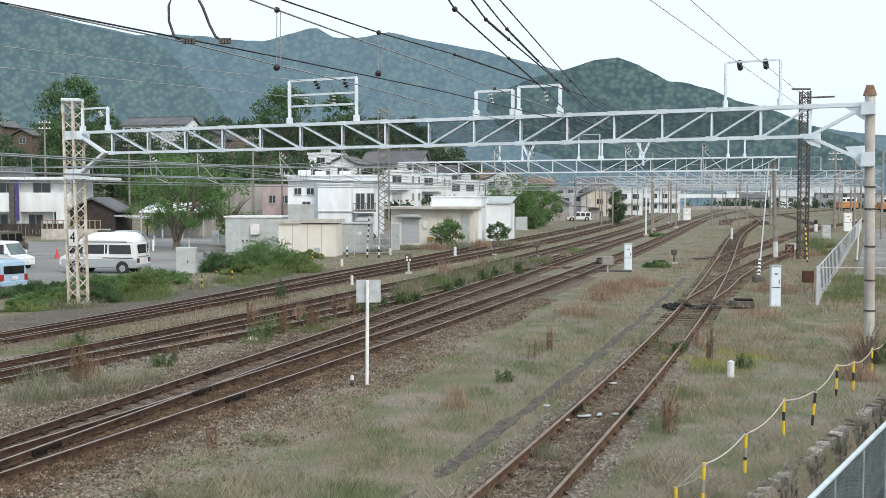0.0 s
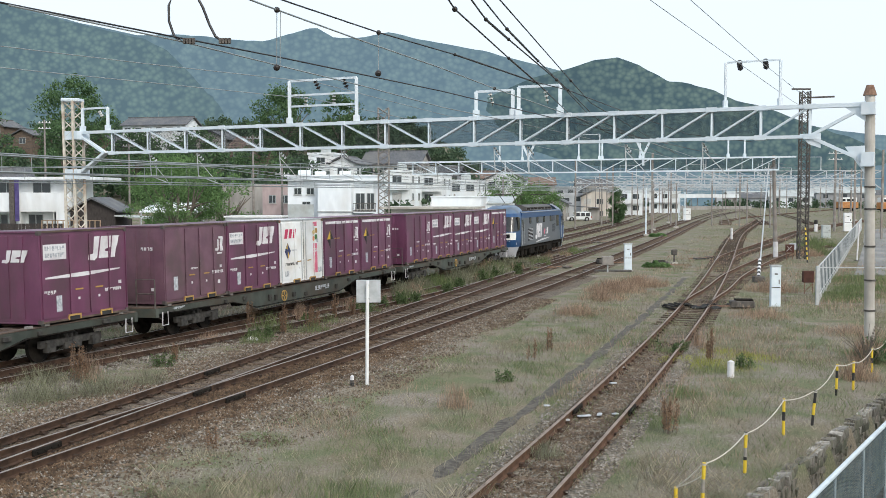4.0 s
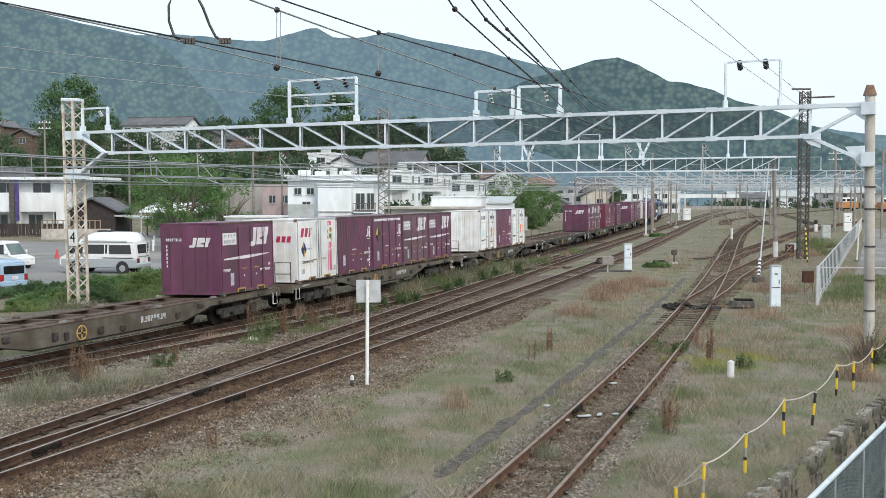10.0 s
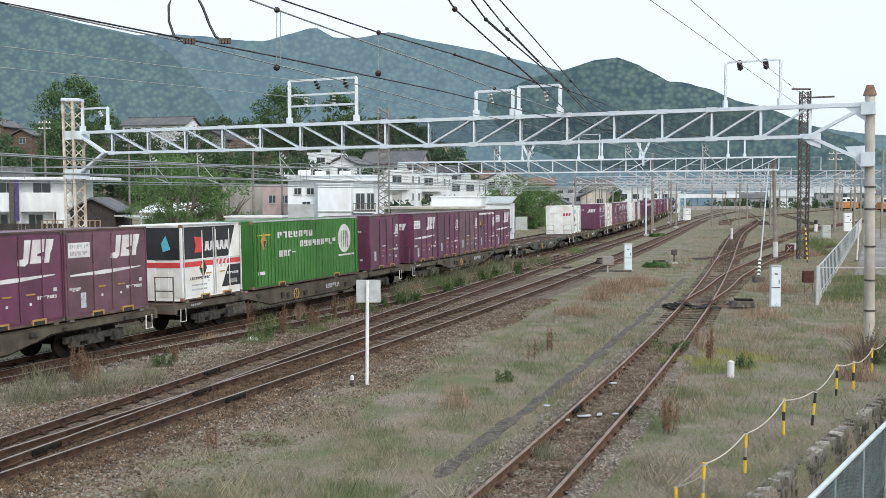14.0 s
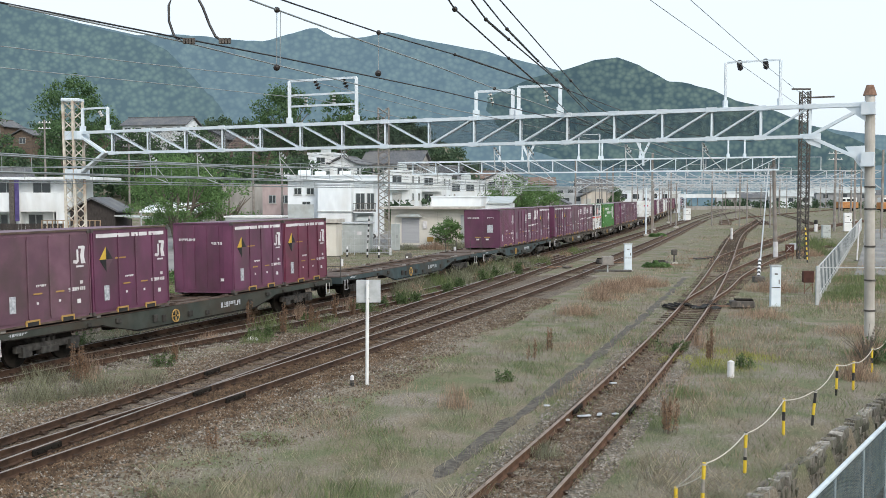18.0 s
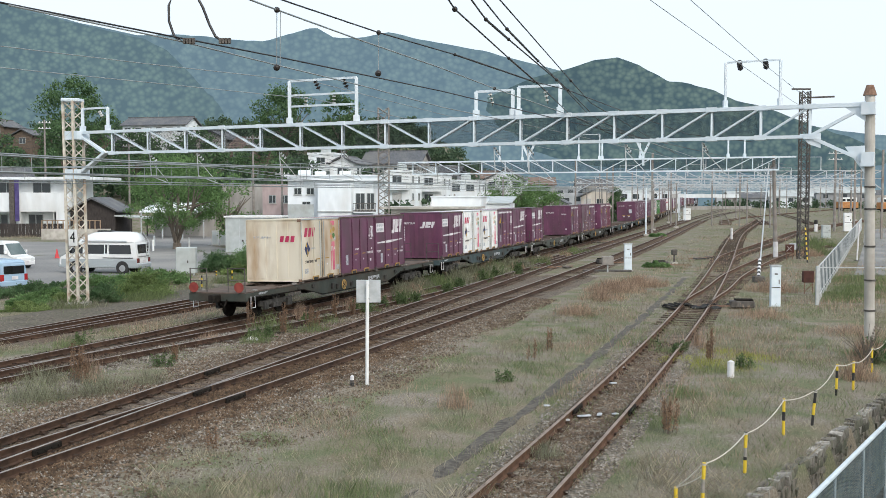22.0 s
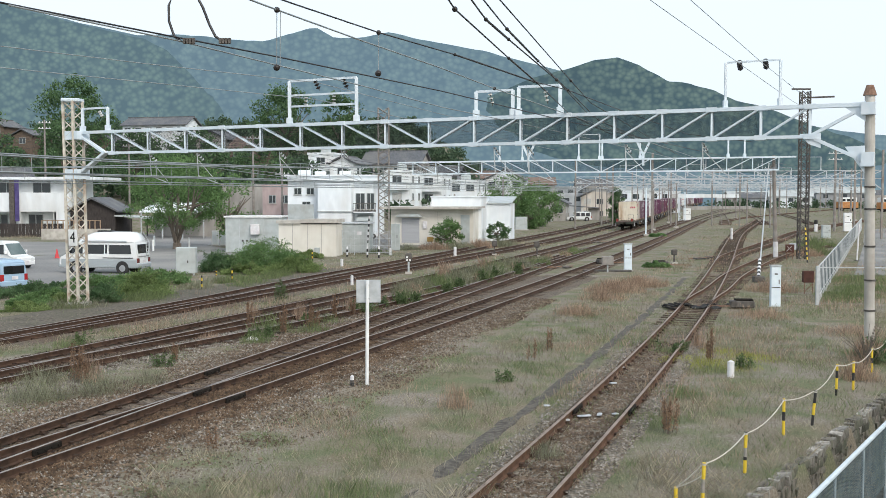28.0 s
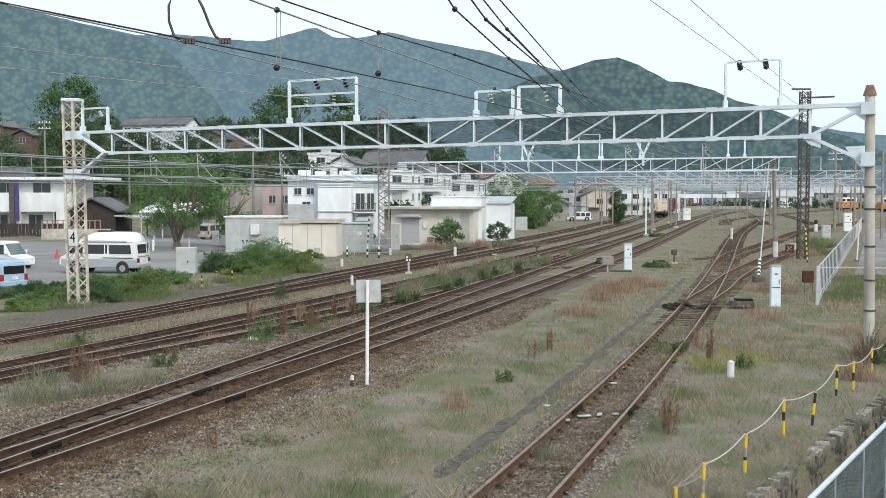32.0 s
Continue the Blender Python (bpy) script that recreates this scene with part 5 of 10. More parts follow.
def camper_van(m):
    """A one-box van facing +x with a raised roof, two-tone paint and a rear ladder."""
    v = thing("camper_van", m, "white and silver high-roof van with a rear ladder, parked", "van", "parked vehicles")
    w = .86
    part("body", solid([(-2.6, .34), (2.3, .34), (2.55, .55), (2.5, .98), (2.2, 1.1), (1.5, 1.86), (1.3, 1.95), (-2.42, 1.95), (-2.58, 1.2)], w, w * .9, 1.2), "car_white", v)
    part("lower_panel", boxes((-2.585, 2.42, -w - .008, w + .008, .36, .9), bevel=.03), "car_silver", v, "silver lower half")
    roof = bmesh.new()
    rings = []
    for z, x0, x1, hw in ((1.93, -2.4, 1.42, w * .9), (2.12, -2.36, 1.2, w * .87), (2.34, -2.22, .82, w * .78), (2.47, -2.0, .45, w * .62), (2.52, -1.7, .1, w * .4)):
        rings.append([roof.verts.new(p) for p in ((x0, -hw + .1, z), (x0 + .15, -hw, z), (x1 - .3, -hw, z), (x1, -hw + .25, z), (x1, hw - .25, z), (x1 - .3, hw, z), (x0 + .15, hw, z), (x0, hw - .1, z))])
    for p, q in zip(rings, rings[1:]):
        for i in range(8):
            roof.faces.new((p[i], p[(i + 1) % 8], q[(i + 1) % 8], q[i]))
    roof.faces.new(rings[-1])
    for f in roof.faces:
        f.smooth = True
    part("raised_roof", roof, "car_white", v, "white moulded high roof")
    flank_pane(v, [(.98, 1.2), (1.95, 1.2), (1.5, 1.74), (.98, 1.76)], w)
    flank_pane(v, [(-.42, 1.2), (.82, 1.2), (.82, 1.76), (-.42, 1.76)], w)
    flank_pane(v, [(-.62, 1.22), (-.5, 1.22), (-.5, 1.76), (-.62, 1.76)], w)
    flank_pane(v, [(-2.2, 1.2), (-.76, 1.2), (-.76, 1.74), (-2.12, 1.74)], w)
    flank_pane(v, [(-2.3, .93), (-.35, .93), (-.35, .98), (-2.3, .98)], w, "mark_black", "side_moulding")
    flank_pane(v, [(.88, .45), (.9, .45), (.9, 1.8), (.88, 1.8)], w, "steel_dark", "door_seam", .005)
    flank_pane(v, [(-.7, .45), (-.68, .45), (-.68, 1.8), (-.7, 1.8)], w, "steel_dark", "door_seam", .005)
    bm = bmesh.new()
    q = [bm.verts.new(p) for p in ((2.17, -.72, 1.16), (2.17, .72, 1.16), (1.53, .66, 1.84), (1.53, -.66, 1.84))]
    r = [bm.verts.new(p.co + Vector((.03, 0, .03))) for p in q]
    bm.faces.new(r)
    bm.faces.new(q[::-1])
    for i in range(4):
        bm.faces.new((q[i], q[(i + 1) % 4], r[(i + 1) % 4], r[i]))
    bmesh.ops.recalc_face_normals(bm, faces=bm.faces)
    part("windscreen", bm, "windscreen_glass", v)
    part("rear_window", boxes((-2.59, -2.5, -.64, .64, 1.22, 1.78), bevel=.02), "glass_dark", v)
    part("tailgate_seam", boxes((-2.612, -2.59, -.76, .76, 1.02, 1.05)), "steel_dark", v)
    part("rear_bumper", boxes((-2.72, -2.55, -.84, .84, .36, .62), bevel=.05), "car_silver", v)
    part("front_bumper", boxes((2.4, 2.62, -.84, .84, .36, .62), bevel=.05), "car_silver", v)
    part("grille", boxes((2.5, 2.56, -.5, .5, .68, .84), bevel=.02), "mark_black", v)
    for sy in (-1, 1):
        part("tail_lamp", boxes((-2.63, -2.52, sy * .72 - .13, sy * .72 + .13, .66, .94), bevel=.02), "lamp_dull", v)
        part("headlamp", boxes((2.44, 2.55, sy * .68 - .14, sy * .68 + .14, .7, .9), bevel=.03), "lamp_clear", v)
        part("mirror", boxes((1.8, 1.95, sy * 1.0 - .08, sy * 1.0 + .08, 1.2, 1.48), bevel=.03), "mark_black", v)
        for x in (-1.62, 1.45):
            wh = part("wheel", tubes([[(x, sy * .62, .33), (x, sy * .86, .33)]], .33, 22), "tyre", v)
            part("hub_cap", tubes([[(x, sy * .855, .33), (x, sy * .875, .33)]], .2, 16), "hub", wh)
            part("wheel_arch", tubes([[(x, sy * .7, .36), (x, sy * .872, .36)]], .41, 22), "mark_black", v)
    part("number_plate", boxes((-2.64, -2.615, -.16, .16, .66, .82)), "mark_white", v)
    part("roof_hatch", boxes((-.6, .3, -.3, .3, 2.52, 2.6), bevel=.03), "glass_dark", v)
    part("awning_roll", tubes([[(-1.9, .8, 1.96), (1.0, .8, 1.96)]], .06, 10), "galvanised", v)
    bm = bmesh.new()
    for y in (-.55, -.12):
        tube(bm, [(-2.6, y, .95), (-2.74, y, 1.05), (-2.7, y, 1.9), (-2.3, y, 2.5)], .022, 6)
    for k in range(5):
        tube(bm, [(-2.735 + .01 * k, -.55, 1.1 + k * .2), (-2.735 + .01 * k, -.12, 1.1 + k * .2)], .018, 6)
    part("ladder", bm, "galvanised", v)


camper_van(pose(-20.9, 64.3, CP, 0, 0, 170))
vehicle("small_car", pose(-28.6, 68.2, CP, 0, 0, -24), "white compact car parked on the asphalt", "car", 3.5, 1.5, 1.76, .62, .62, "car_white", wheel=.28)
vehicle("small_car", pose(-22.85, 53.2, CP, 0, 0, 143), "light blue compact wagon parked by the weeds", "car", 3.4, 1.48, 1.52, .6, .35, "car_blue", wheel=.27)
vehicle("parked_car", pose(-9.0, 113, CP, 0, 0, 5), "white saloon parked in the lane", "car", 4.3, 1.7, 1.45, 1.1, .8, "car_white", wheel=.3)
vehicle("parked_car", pose(24.6, 189, GROUND, 0, 0, 178), "white sport utility car under the carport", "car", 4.4, 1.75, 1.7, 1.1, .6, "car_white", wheel=.34)
M["car_olive"] = car_paint("car_olive", (.115, .112, .09, 1))
M["car_black"] = car_paint("car_black", (.022, .023, .026, 1))
M["car_khaki"] = car_paint("car_khaki", (.36, .36, .3, 1))
# the lane past the car park, and the cars that drive along it: seconds, way along the lane, and the side of it
LANE = np.array([(-46, 54), (-35.5, 83.7), (-33.6, 90), (-28.3, 106), (-24.5, 113), (-21.4, 118), (-20.8, 133)])
LANE_S = np.concatenate([[0], np.cumsum(np.hypot(*np.diff(LANE, axis=0).T))])


def lane_pose(d, side, back=False):
    at = lambda q: Vector((float(np.interp(q, LANE_S, LANE[:, 0])), float(np.interp(q, LANE_S, LANE[:, 1])), CP))
    a, b = at(d - 1.3), at(d + 1.3)
    t = (b - a).normalized()
    c = (a + b) / 2 + Vector((t.y, -t.x, 0)) * side
    return Matrix.Translation(c) @ Matrix.Rotation(math.atan2(t.y, t.x) + (math.pi if back else 0), 4, "Z")


TRAFFIC = []
for name, label, kind, dims, paint, side, back, rows in (
        ("box_car", "dark olive box-shaped small car driving along the lane", "car", (3.4, 1.48, 1.85, .4, .3), "car_olive", 0, False, ((0, 32.2), (.1, 34.6), (.2, 36.7), (.4, 40.9), (.8, 50), (1.2, 59.9), (2.2, 79.5), (2.8, 82.2), (32, 82.2))),
        ("hatchback", "white hatchback driving along the lane", "car", (3.7, 1.62, 1.5, .8, .6), "car_white", 2.6, True, ((0, 44.3), (.4, 36.7), (.6, 33.3), (1.0, 27.5), (2.2, 9), (3, 5), (32, 5))),
        ("saloon_car", "white saloon car driving along the lane", "car", (4.4, 1.7, 1.45, 1.1, .8), "car_white", 2.6, True, ((0, 63), (5.6, 63), (6.8, 56.6), (7.0, 52.8), (7.2, 49.2), (7.6, 42.8), (8.4, 31.6), (8.8, 26.3), (9.8, 12), (10.6, 10), (32, 10))),
        ("saloon_car", "black saloon car driving along the lane", "car", (4.4, 1.7, 1.45, 1.1, .8), "car_black", 0, False, ((0, 14), (4.0, 14), (5.9, 38.5), (6.6, 50.3), (6.8, 53.1), (7.2, 58.2), (8.2, 72), (9.4, 77.5), (32, 77.5))),
        ("estate_car", "dark grey estate car driving along the lane", "car", (4.3, 1.68, 1.48, .95, .65), "car_dark", 0, False, ((0, 9), (8.6, 9), (10.2, 27.5), (10.6, 32.5), (11.0, 37.6), (12.0, 52), (13.4, 68), (14.6, 72.9), (32, 72.9))),
        ("compact_car", "white compact car driving along the lane", "car", (3.6, 1.6, 1.55, .7, .55), "car_white", 0, False, ((0, 4), (22.6, 4), (24.2, 29.1), (24.4, 32.4), (24.7, 36.9), (24.9, 40.1), (25.5, 48.7), (26.2, 58.2), (27.4, 68.2), (32, 68.2))),
        ("box_car", "pale khaki box-shaped small car driving along the lane", "car", (3.4, 1.48, 1.7, .45, .3), "car_khaki", 0, False, ((0, 2), (28.2, 2), (29.7, 29.0), (29.9, 31.8), (30.1, 34.4), (30.3, 38.1), (30.5, 41.8), (30.8, 46.4), (31.2, 53.8), (31.6, 58.5), (32, 62.5)))):
    car = vehicle(name, lane_pose(rows[0][1], side, back), label, kind, *dims, paint, wheel=.28, group="cars on the lane")
    TRAFFIC.append((car, [(float(t), lane_pose(d, side, back)) for t, d in rows]))
cone = thing("traffic_cone", pose(-29.16, 78.7, CP), "orange traffic cone on the car park", "cone")
part("cone", tubes([[(0, 0, .03), (0, 0, .7)]], .17, 12, .03), "mark_red", cone)
part("base", boxes((-.2, .2, -.2, .2, 0, .04), bevel=.01), "mark_red", cone)

# orange maintenance vehicles in the far yard
M["orange"] = surf("orange", (.34, .15, .05, 1), (.45, .22, .09, 1), 2, .5, bump=.05)
for x, y, L in ((118, 305, 6.0), (123.5, 288, 7.5)):
    t = thing("track_machine", pose(x, y, GROUND, 0, 0, 15), "orange track maintenance vehicle standing in the yard", "rail vehicle", "maintenance vehicles")
    part("body", boxes((-L / 2, L / 2, -1.2, 1.2, .8, 2.6), bevel=.08), "orange", t)
    part("cab", boxes((-L / 2 + .2, L / 2 - .6, -1.15, 1.15, 2.62, 3.9), bevel=.1), "car_white", t)
    for k in range(3):
        part("cab_window", boxes((-L / 2 + .6 + k * 1.5, -L / 2 + 1.6 + k * 1.5, -1.18, -1.14, 2.8, 3.5)), "glass_dark", t)
    for k in (-1, 1):
        part("wheel", tubes([[(k * L / 3, -.8, .4), (k * L / 3, .8, .4)]], .4, 14), "running_gear", t)
    part("underframe", boxes((-L / 2, L / 2, -1.1, 1.1, .5, .8)), "running_gear", t)

# ================= trackside =================
M["mesh_blue"] = surf("mesh_blue", (.065, .09, .098, 1), (.1, .13, .14, 1), 4, .8, 0, bump=0, spec=.1)
M["stone_pale"] = surf("stone_pale", (.13, .12, .1, 1), (.42, .395, .36, 1), 6, .9, bump=.8, stain=(.09, .088, .062, 1), stain_scale=2.2, stain_amount=.8, objrand=.4)
M["stone"] = surf("stone", (.055, .05, .04, 1), (.19, .17, .14, 1), 5, .9, bump=.8, stain=(.07, .08, .05, 1), stain_scale=1.5, stain_amount=.85, objrand=.35)
M["rust_plate"] = surf("rust_plate", (.06, .026, .02, 1), (.1, .044, .034, 1), 4, .8, bump=.2)
M["rope"] = surf("rope", (.45, .42, .36, 1), (.55, .52, .46, 1), 20, .9, bump=.2)
M["stripe_yellow"] = surf("stripe_yellow", (.6, .42, .03, 1), (.7, .5, .05, 1), 6, .6, bump=.05, stain=(.35, .27, .08, 1), stain_scale=3)

board = thing("track_sign", pose(-1.94, 26.45, GROUND), "white post carrying a blank grey square board", "sign")
part("post", tubes([[(0, 0, -.1), (.02, 0, 2.67)]], .045, 10), "white_paint", board)
part("board", boxes((-.27, .35, .05, .075, 2.1, 2.68), bevel=.006), "galvanised", board)
part("clamp", boxes((-.055, .09, -.03, .055, 2.2, 2.23), (-.055, .09, -.03, .055, 2.54, 2.57)), "galvanised", board)

lump = thing("plastic_bag", pose(-6.31, 34.4, GROUND + .03), "crumpled white plastic sheet lying on the ballast", "litter")
bm = bmesh.new()
bmesh.ops.create_icosphere(bm, subdivisions=2, radius=.21)
for q in bm.verts:
    q.co = Vector((q.co.x, q.co.y * .6, max(0, q.co.z * .55 + .04 * noise.noise(q.co * 6))))
part("sheet", bm, "porcelain", lump)


# pale scraps lying on the siding
for x, y, a, w in ((3.05, 22.3, 20, .3), (3.4, 22.45, 75, .22), (2.6, 21.9, 10, .16), (3.75, 22.5, 40, .14), (2.35, 23.4, 0, .14), (4.3, 26.2, 30, .2), (4.9, 28.6, 15, .24)):
    t = thing("litter", pose(x, y, -.13, 0, 0, a), "flat pale scrap lying between the rails", "litter", "scraps")
    part("scrap", boxes((-w / 2, w / 2, -.05, .05, 0, .03), bevel=.008), "mark_grey", t)


def dwarf(x, y, h, label, mats, r=.07):
    t = thing("marker_post", pose(x, y, GROUND), label, "marker", "trackside markers")
    z = 0
    for hh, mm in mats:
        part("band", tubes([[(0, 0, z), (0, 0, z + hh * h)]], r, 10), mm, t)
        z += hh * h
    part("cap", tubes([[(0, 0, z), (0, 0, z + .03)]], r * .9, 10, r * .4), mats[-1][1], t)


dwarf(-2.3, 26.2, .26, "small black and white marker in the gravel", ((.35, "mark_black"), (.3, "steel_dark"), (.35, "mark_white")), .05)
dwarf(7.65, 27.53, .42, "short white marker stone in the grass", ((1.0, "mark_white"),), .09)
dwarf(-4.2, 83.1, .55, "short white marker stone", ((1.0, "mark_white"),), .1)
dwarf(.95, 82, .7, "short white marker stone", ((1.0, "mark_white"),), .12)
dwarf(-6.8, 70, .5, "short white marker stone", ((1.0, "mark_white"),), .1)
dwarf(-4.28, 83.9, .5, "white marker stone beside the rail", ((1.0, "mark_white"),), .09)
dwarf(31.0, 112, 1.2, "white marker post beside the far siding", ((1.0, "mark_white"),), .12)
dwarf(48.6, 136, 1.5, "white and black marker post", ((.65, "mark_white"), (.35, "mark_black")), .22)
dwarf(-4.87, 55.7, .5, "white marker stone beside the rail", ((1.0, "mark_white"),), .08)
for x, y, h in ((-12.22, 52.7, .72), (-11.64, 57.45, .75), (-13.37, 61.4, .4), (-11.9, 76, .9), (-9.6, 76.5, .7)):
    dwarf(x, y, h, "short yellow and black striped marker post", ((.22, "mark_black"), (.22, "stripe_yellow"), (.22, "mark_black"), (.22, "stripe_yellow"), (.12, "mark_black")), .04)


for x, y, h in ((-4.9, 79.5, .9), (-5.8, 80, .9), (-7.4, 80.5, .8)):
    dwarf(x, y, h, "short black and white striped marker post", ((.25, "mark_black"), (.25, "mark_white"), (.25, "mark_black"), (.25, "mark_white")), .07)


def shunt_signal(x, y, h=1.2):
    t = thing("shunt_signal", pose(x, y, GROUND), "small trackside light signal on a short post", "signal", "shunt signals")
    part("post", tubes([[(0, 0, 0), (0, 0, h * .6)]], .06, 8), "galvanised" if x < 0 else "steel_dark", t)
    part("head", boxes((-.2, .2, -.12, .12, h * .6, h), bevel=.05), "steel_dark", t)
    for dx, dz in ((-.09, .1), (.09, .1), (-.09, .28)):
        part("lens", tubes([[(dx, -.14, h * .6 + dz), (dx, -.12, h * .6 + dz)]], .06, 10), "porcelain" if x < 0 else "steel_dark", t)
    part("base", boxes((-.2, .2, -.2, .2, 0, .12)), "concrete", t)


for x, y, h in ((-2.1, 63.6, 1.25), (4.1, 83, 1.15), (7.3, 81, 1.2), (16.2, 73, 1.0)):
    shunt_signal(x, y, h)


def switch_machine(x, y, yaw):
    t = thing("switch_machine", pose(x, y, GROUND, 0, 0, yaw), "dark point machine with rods to the rails", "point machine", "point machines")
    part("case", boxes((-.5, .5, -.25, .25, .05, .35), bevel=.04), "steel_dark", t)
    part("lid", boxes((-.45, .3, -.22, .22, .36, .42), bevel=.02), "running_gear", t)
    for k in (-.1, .1):
        part("rod", beams([((.5, k, .12), (2.2, k, .08))], .05), "steel_rust", t)


switch_machine(12.7, 44.2, 175)
switch_machine(14.6, 70, 10)
switch_machine(5.2, 68, -10)
switch_machine(11.2, 72.5, 20)
# a heap of dark rubble by the points
heap = thing("point_cover", pose(11.15, 44.3, GROUND + .04), "dark rubber mats and cables over the turnout rods", "cover")
rh = random.Random(5)
for i in range(14):
    part("mat_piece", boxes((-.22, .22, -.16, .16, 0, .07), bevel=.02), "tyre", heap, m=pose(rh.uniform(-1.6, 1.5), rh.uniform(-.7, .7), rh.uniform(0, .06), rh.uniform(-14, 14), rh.uniform(-14, 14), rh.uniform(0, 180)))


for x, y, a in ((6.1, 76, 20), (7.2, 68, 25), (19.4, 78, 40), (15.9, 104, 30)):
    t = thing("point_cover", pose(x, y, GROUND + .02, 0, 0, a), "dark plates and rods over the points", "cover", "point covers")
    for k in range(5):
        part("plate", boxes((-.3, .3, -.2, .2, 0, .09), bevel=.02), "steel_dark", t, m=pose(rh.uniform(-1.2, 1.2), rh.uniform(-.5, .5), rh.uniform(0, .05), 0, 0, rh.uniform(0, 90)))
    part("rod", beams([((-1.6, 0, .1), (1.6, .2, .1))], .06), "steel_rust", t)


def cabinet(x, y, w, h, label, mat="white_paint", yaw=0, d=.45):
    t = thing("relay_cabinet", pose(x, y, GROUND, 0, 0, yaw), label, "cabinet", "trackside cabinets")
    part("body", boxes((-w / 2, w / 2, 0, d, .05, h), bevel=.02), mat, t)
    part("cap", boxes((-w / 2 - .03, w / 2 + .03, -.03, d + .03, h + .001, h + .05)), "galvanised", t)
    part("door_line", boxes((-w / 2 + .03, w / 2 - .03, -.008, 0, h * .48, h * .5)), "steel_dark", t)
    part("handle", boxes((w * .25, w * .32, -.04, 0, h * .58, h * .68)), "steel_dark", t)
    part("name_plate", boxes((-w * .15, w * .15, -.01, 0, h * .8, h * .83)), "mark_black", t)
    part("plinth", boxes((-w / 2 - .05, w / 2 + .05, -.05, d + .05, -.05, .05)), "concrete", t)


cabinet(14.25, 44.5, .42, 1.78, "tall pale grey trackside relay cabinet", "steel_white", d=.24)
cabinet(11.72, 65.9, .48, 1.7, "tall white trackside relay cabinet", "steel_white", d=.26)
cabinet(45.6, 195, 1.4, 2.2, "far white trackside cabinet")
cabinet(52.8, 136, 1.0, 2.4, "far white trackside cabinet beside the fence")
cabinet(42.3, 115, .9, 1.4, "far pale green trackside cabinet", "metal_grey")
jb = thing("junction_box", pose(10.26, 64.9, GROUND), "grey junction box raised on a post", "box")
part("post", tubes([[(0, 0, 0), (0, 0, .5)]], .05, 8), "galvanised", jb)
part("box", boxes((-.36, .36, -.15, .15, .45, 1.0), bevel=.03), "mast_grey", jb)
# flat dark slab in place of the shadow behind the box
part("shadow_board", boxes((-1.4, 1.6, .3, .9, .0, .1), bevel=.02), "steel_dark", jb)
rb = thing("rusty_box", pose(17.85, 50.9, GROUND), "rust-red metal box on thin legs", "box")
part("box", boxes((-.25, .25, -.15, .15, .55, 1.12), bevel=.02), "rust_plate", rb)
for sx in (-.2, .2):
    part("leg", beams([((sx, -.1, 0), (sx, -.1, .56))], .04), "steel_rust", rb)
part("brace", beams([((-.2, -.1, .1), (.2, -.1, .5))], .03), "steel_rust", rb)
sx_ = thing("stop_board", pose(25.6, 77, GROUND), "small rusty stop board with a white cross", "sign")
part("board", boxes((-.3, .35, 0, .05, .55, 1.15)), "rust_plate", sx_)
part("second_board", boxes((.1, .6, .3, .35, .75, 1.25)), "mark_grey", sx_)
part("cross", beams([((-.22, -.012, .65), (.18, -.012, 1.05)), ((-.22, -.02, 1.05), (.18, -.02, .65))], .07, .01), "mark_white", sx_)
for k in (-.2, .25):
    part("leg", beams([((k, .03, 0), (k, .03, .6))], .05), "steel_rust", sx_)


def utility_pole(x, y, h, r, label, mat="concrete", arms=2, lean=0.0, yaw=0.0, base=GROUND):
    t = thing("utility_pole", pose(x, y, base, 0, 0, yaw), label, "pole", "utility poles")
    part("pole", tubes([[(0, 0, -.2), (lean, 0, h)]], r, 10, r * .7), mat, t)
    for k in range(arms):
        z = h - .5 - k * .8
        part("cross_arm", boxes((lean - .9, lean + .9, -.05, .05, z, z + .09)), "galvanised", t)
        for dx in (-.75, -.3, .3, .75):
            part("insulator", tubes([[(lean + dx, 0, z + .09), (lean + dx, 0, z + .27)]], .05, 8, .03), "porcelain", t)
    return t


p = utility_pole(25.35, 79.4, 7.8, .17, "brown wooden pole with a white painted foot", "mast_grey", 0, -.28)
part("white_sleeve", tubes([[(0, 0, .1), (-.03, 0, 1.25)]], .185, 12), "mark_white", p)
part("head_band", tubes([[(-.24, 0, 6.7), (-.25, 0, 6.9)]], .19, 10), "galvanised", p)
for i, (x, y, h, r, l) in enumerate(((-24.5, 135, 12.5, .17, 0), (-20.0, 130, 8.6, .16, 0), (1.2, 108, 4.9, .12, 0), (7.6, 132, 7.0, .15, 0), (19, 150, 7, .14, 0), (24, 158, 7, .14, 0), (-57, 150, 15.5, .17, 0), (-71, 165, 16, .2, 0), (-45, 150, 13, .16, 0), (51, 136, 10.6, .2, 0), (66, 169, 9, .17, 0), (47, 150, 9, .15, 0), (36, 165, 8.5, .15, 0))):
    utility_pole(x, y, h, r, "weathered grey utility pole with cross arms", "mast_grey", 2 if i not in (2,) else 0, l)
lampost = thing("floodlight_pole", pose(-17.5, 140, GROUND), "street lamp pole with a curved arm", "lamp post")
part("pole", tubes([[(0, 0, 0), (0, 0, 8.2)]], .09, 8, .06), "galvanised", lampost)
part("arm", tubes([[(0, 0, 8.2), (.7, 0, 8.9), (2.0, 0, 9.15)]], .05, 8), "galvanised", lampost)
part("lamp_head", boxes((1.9, 2.6, -.12, .12, 9.08, 9.22), bevel=.03), "mark_white", lampost)
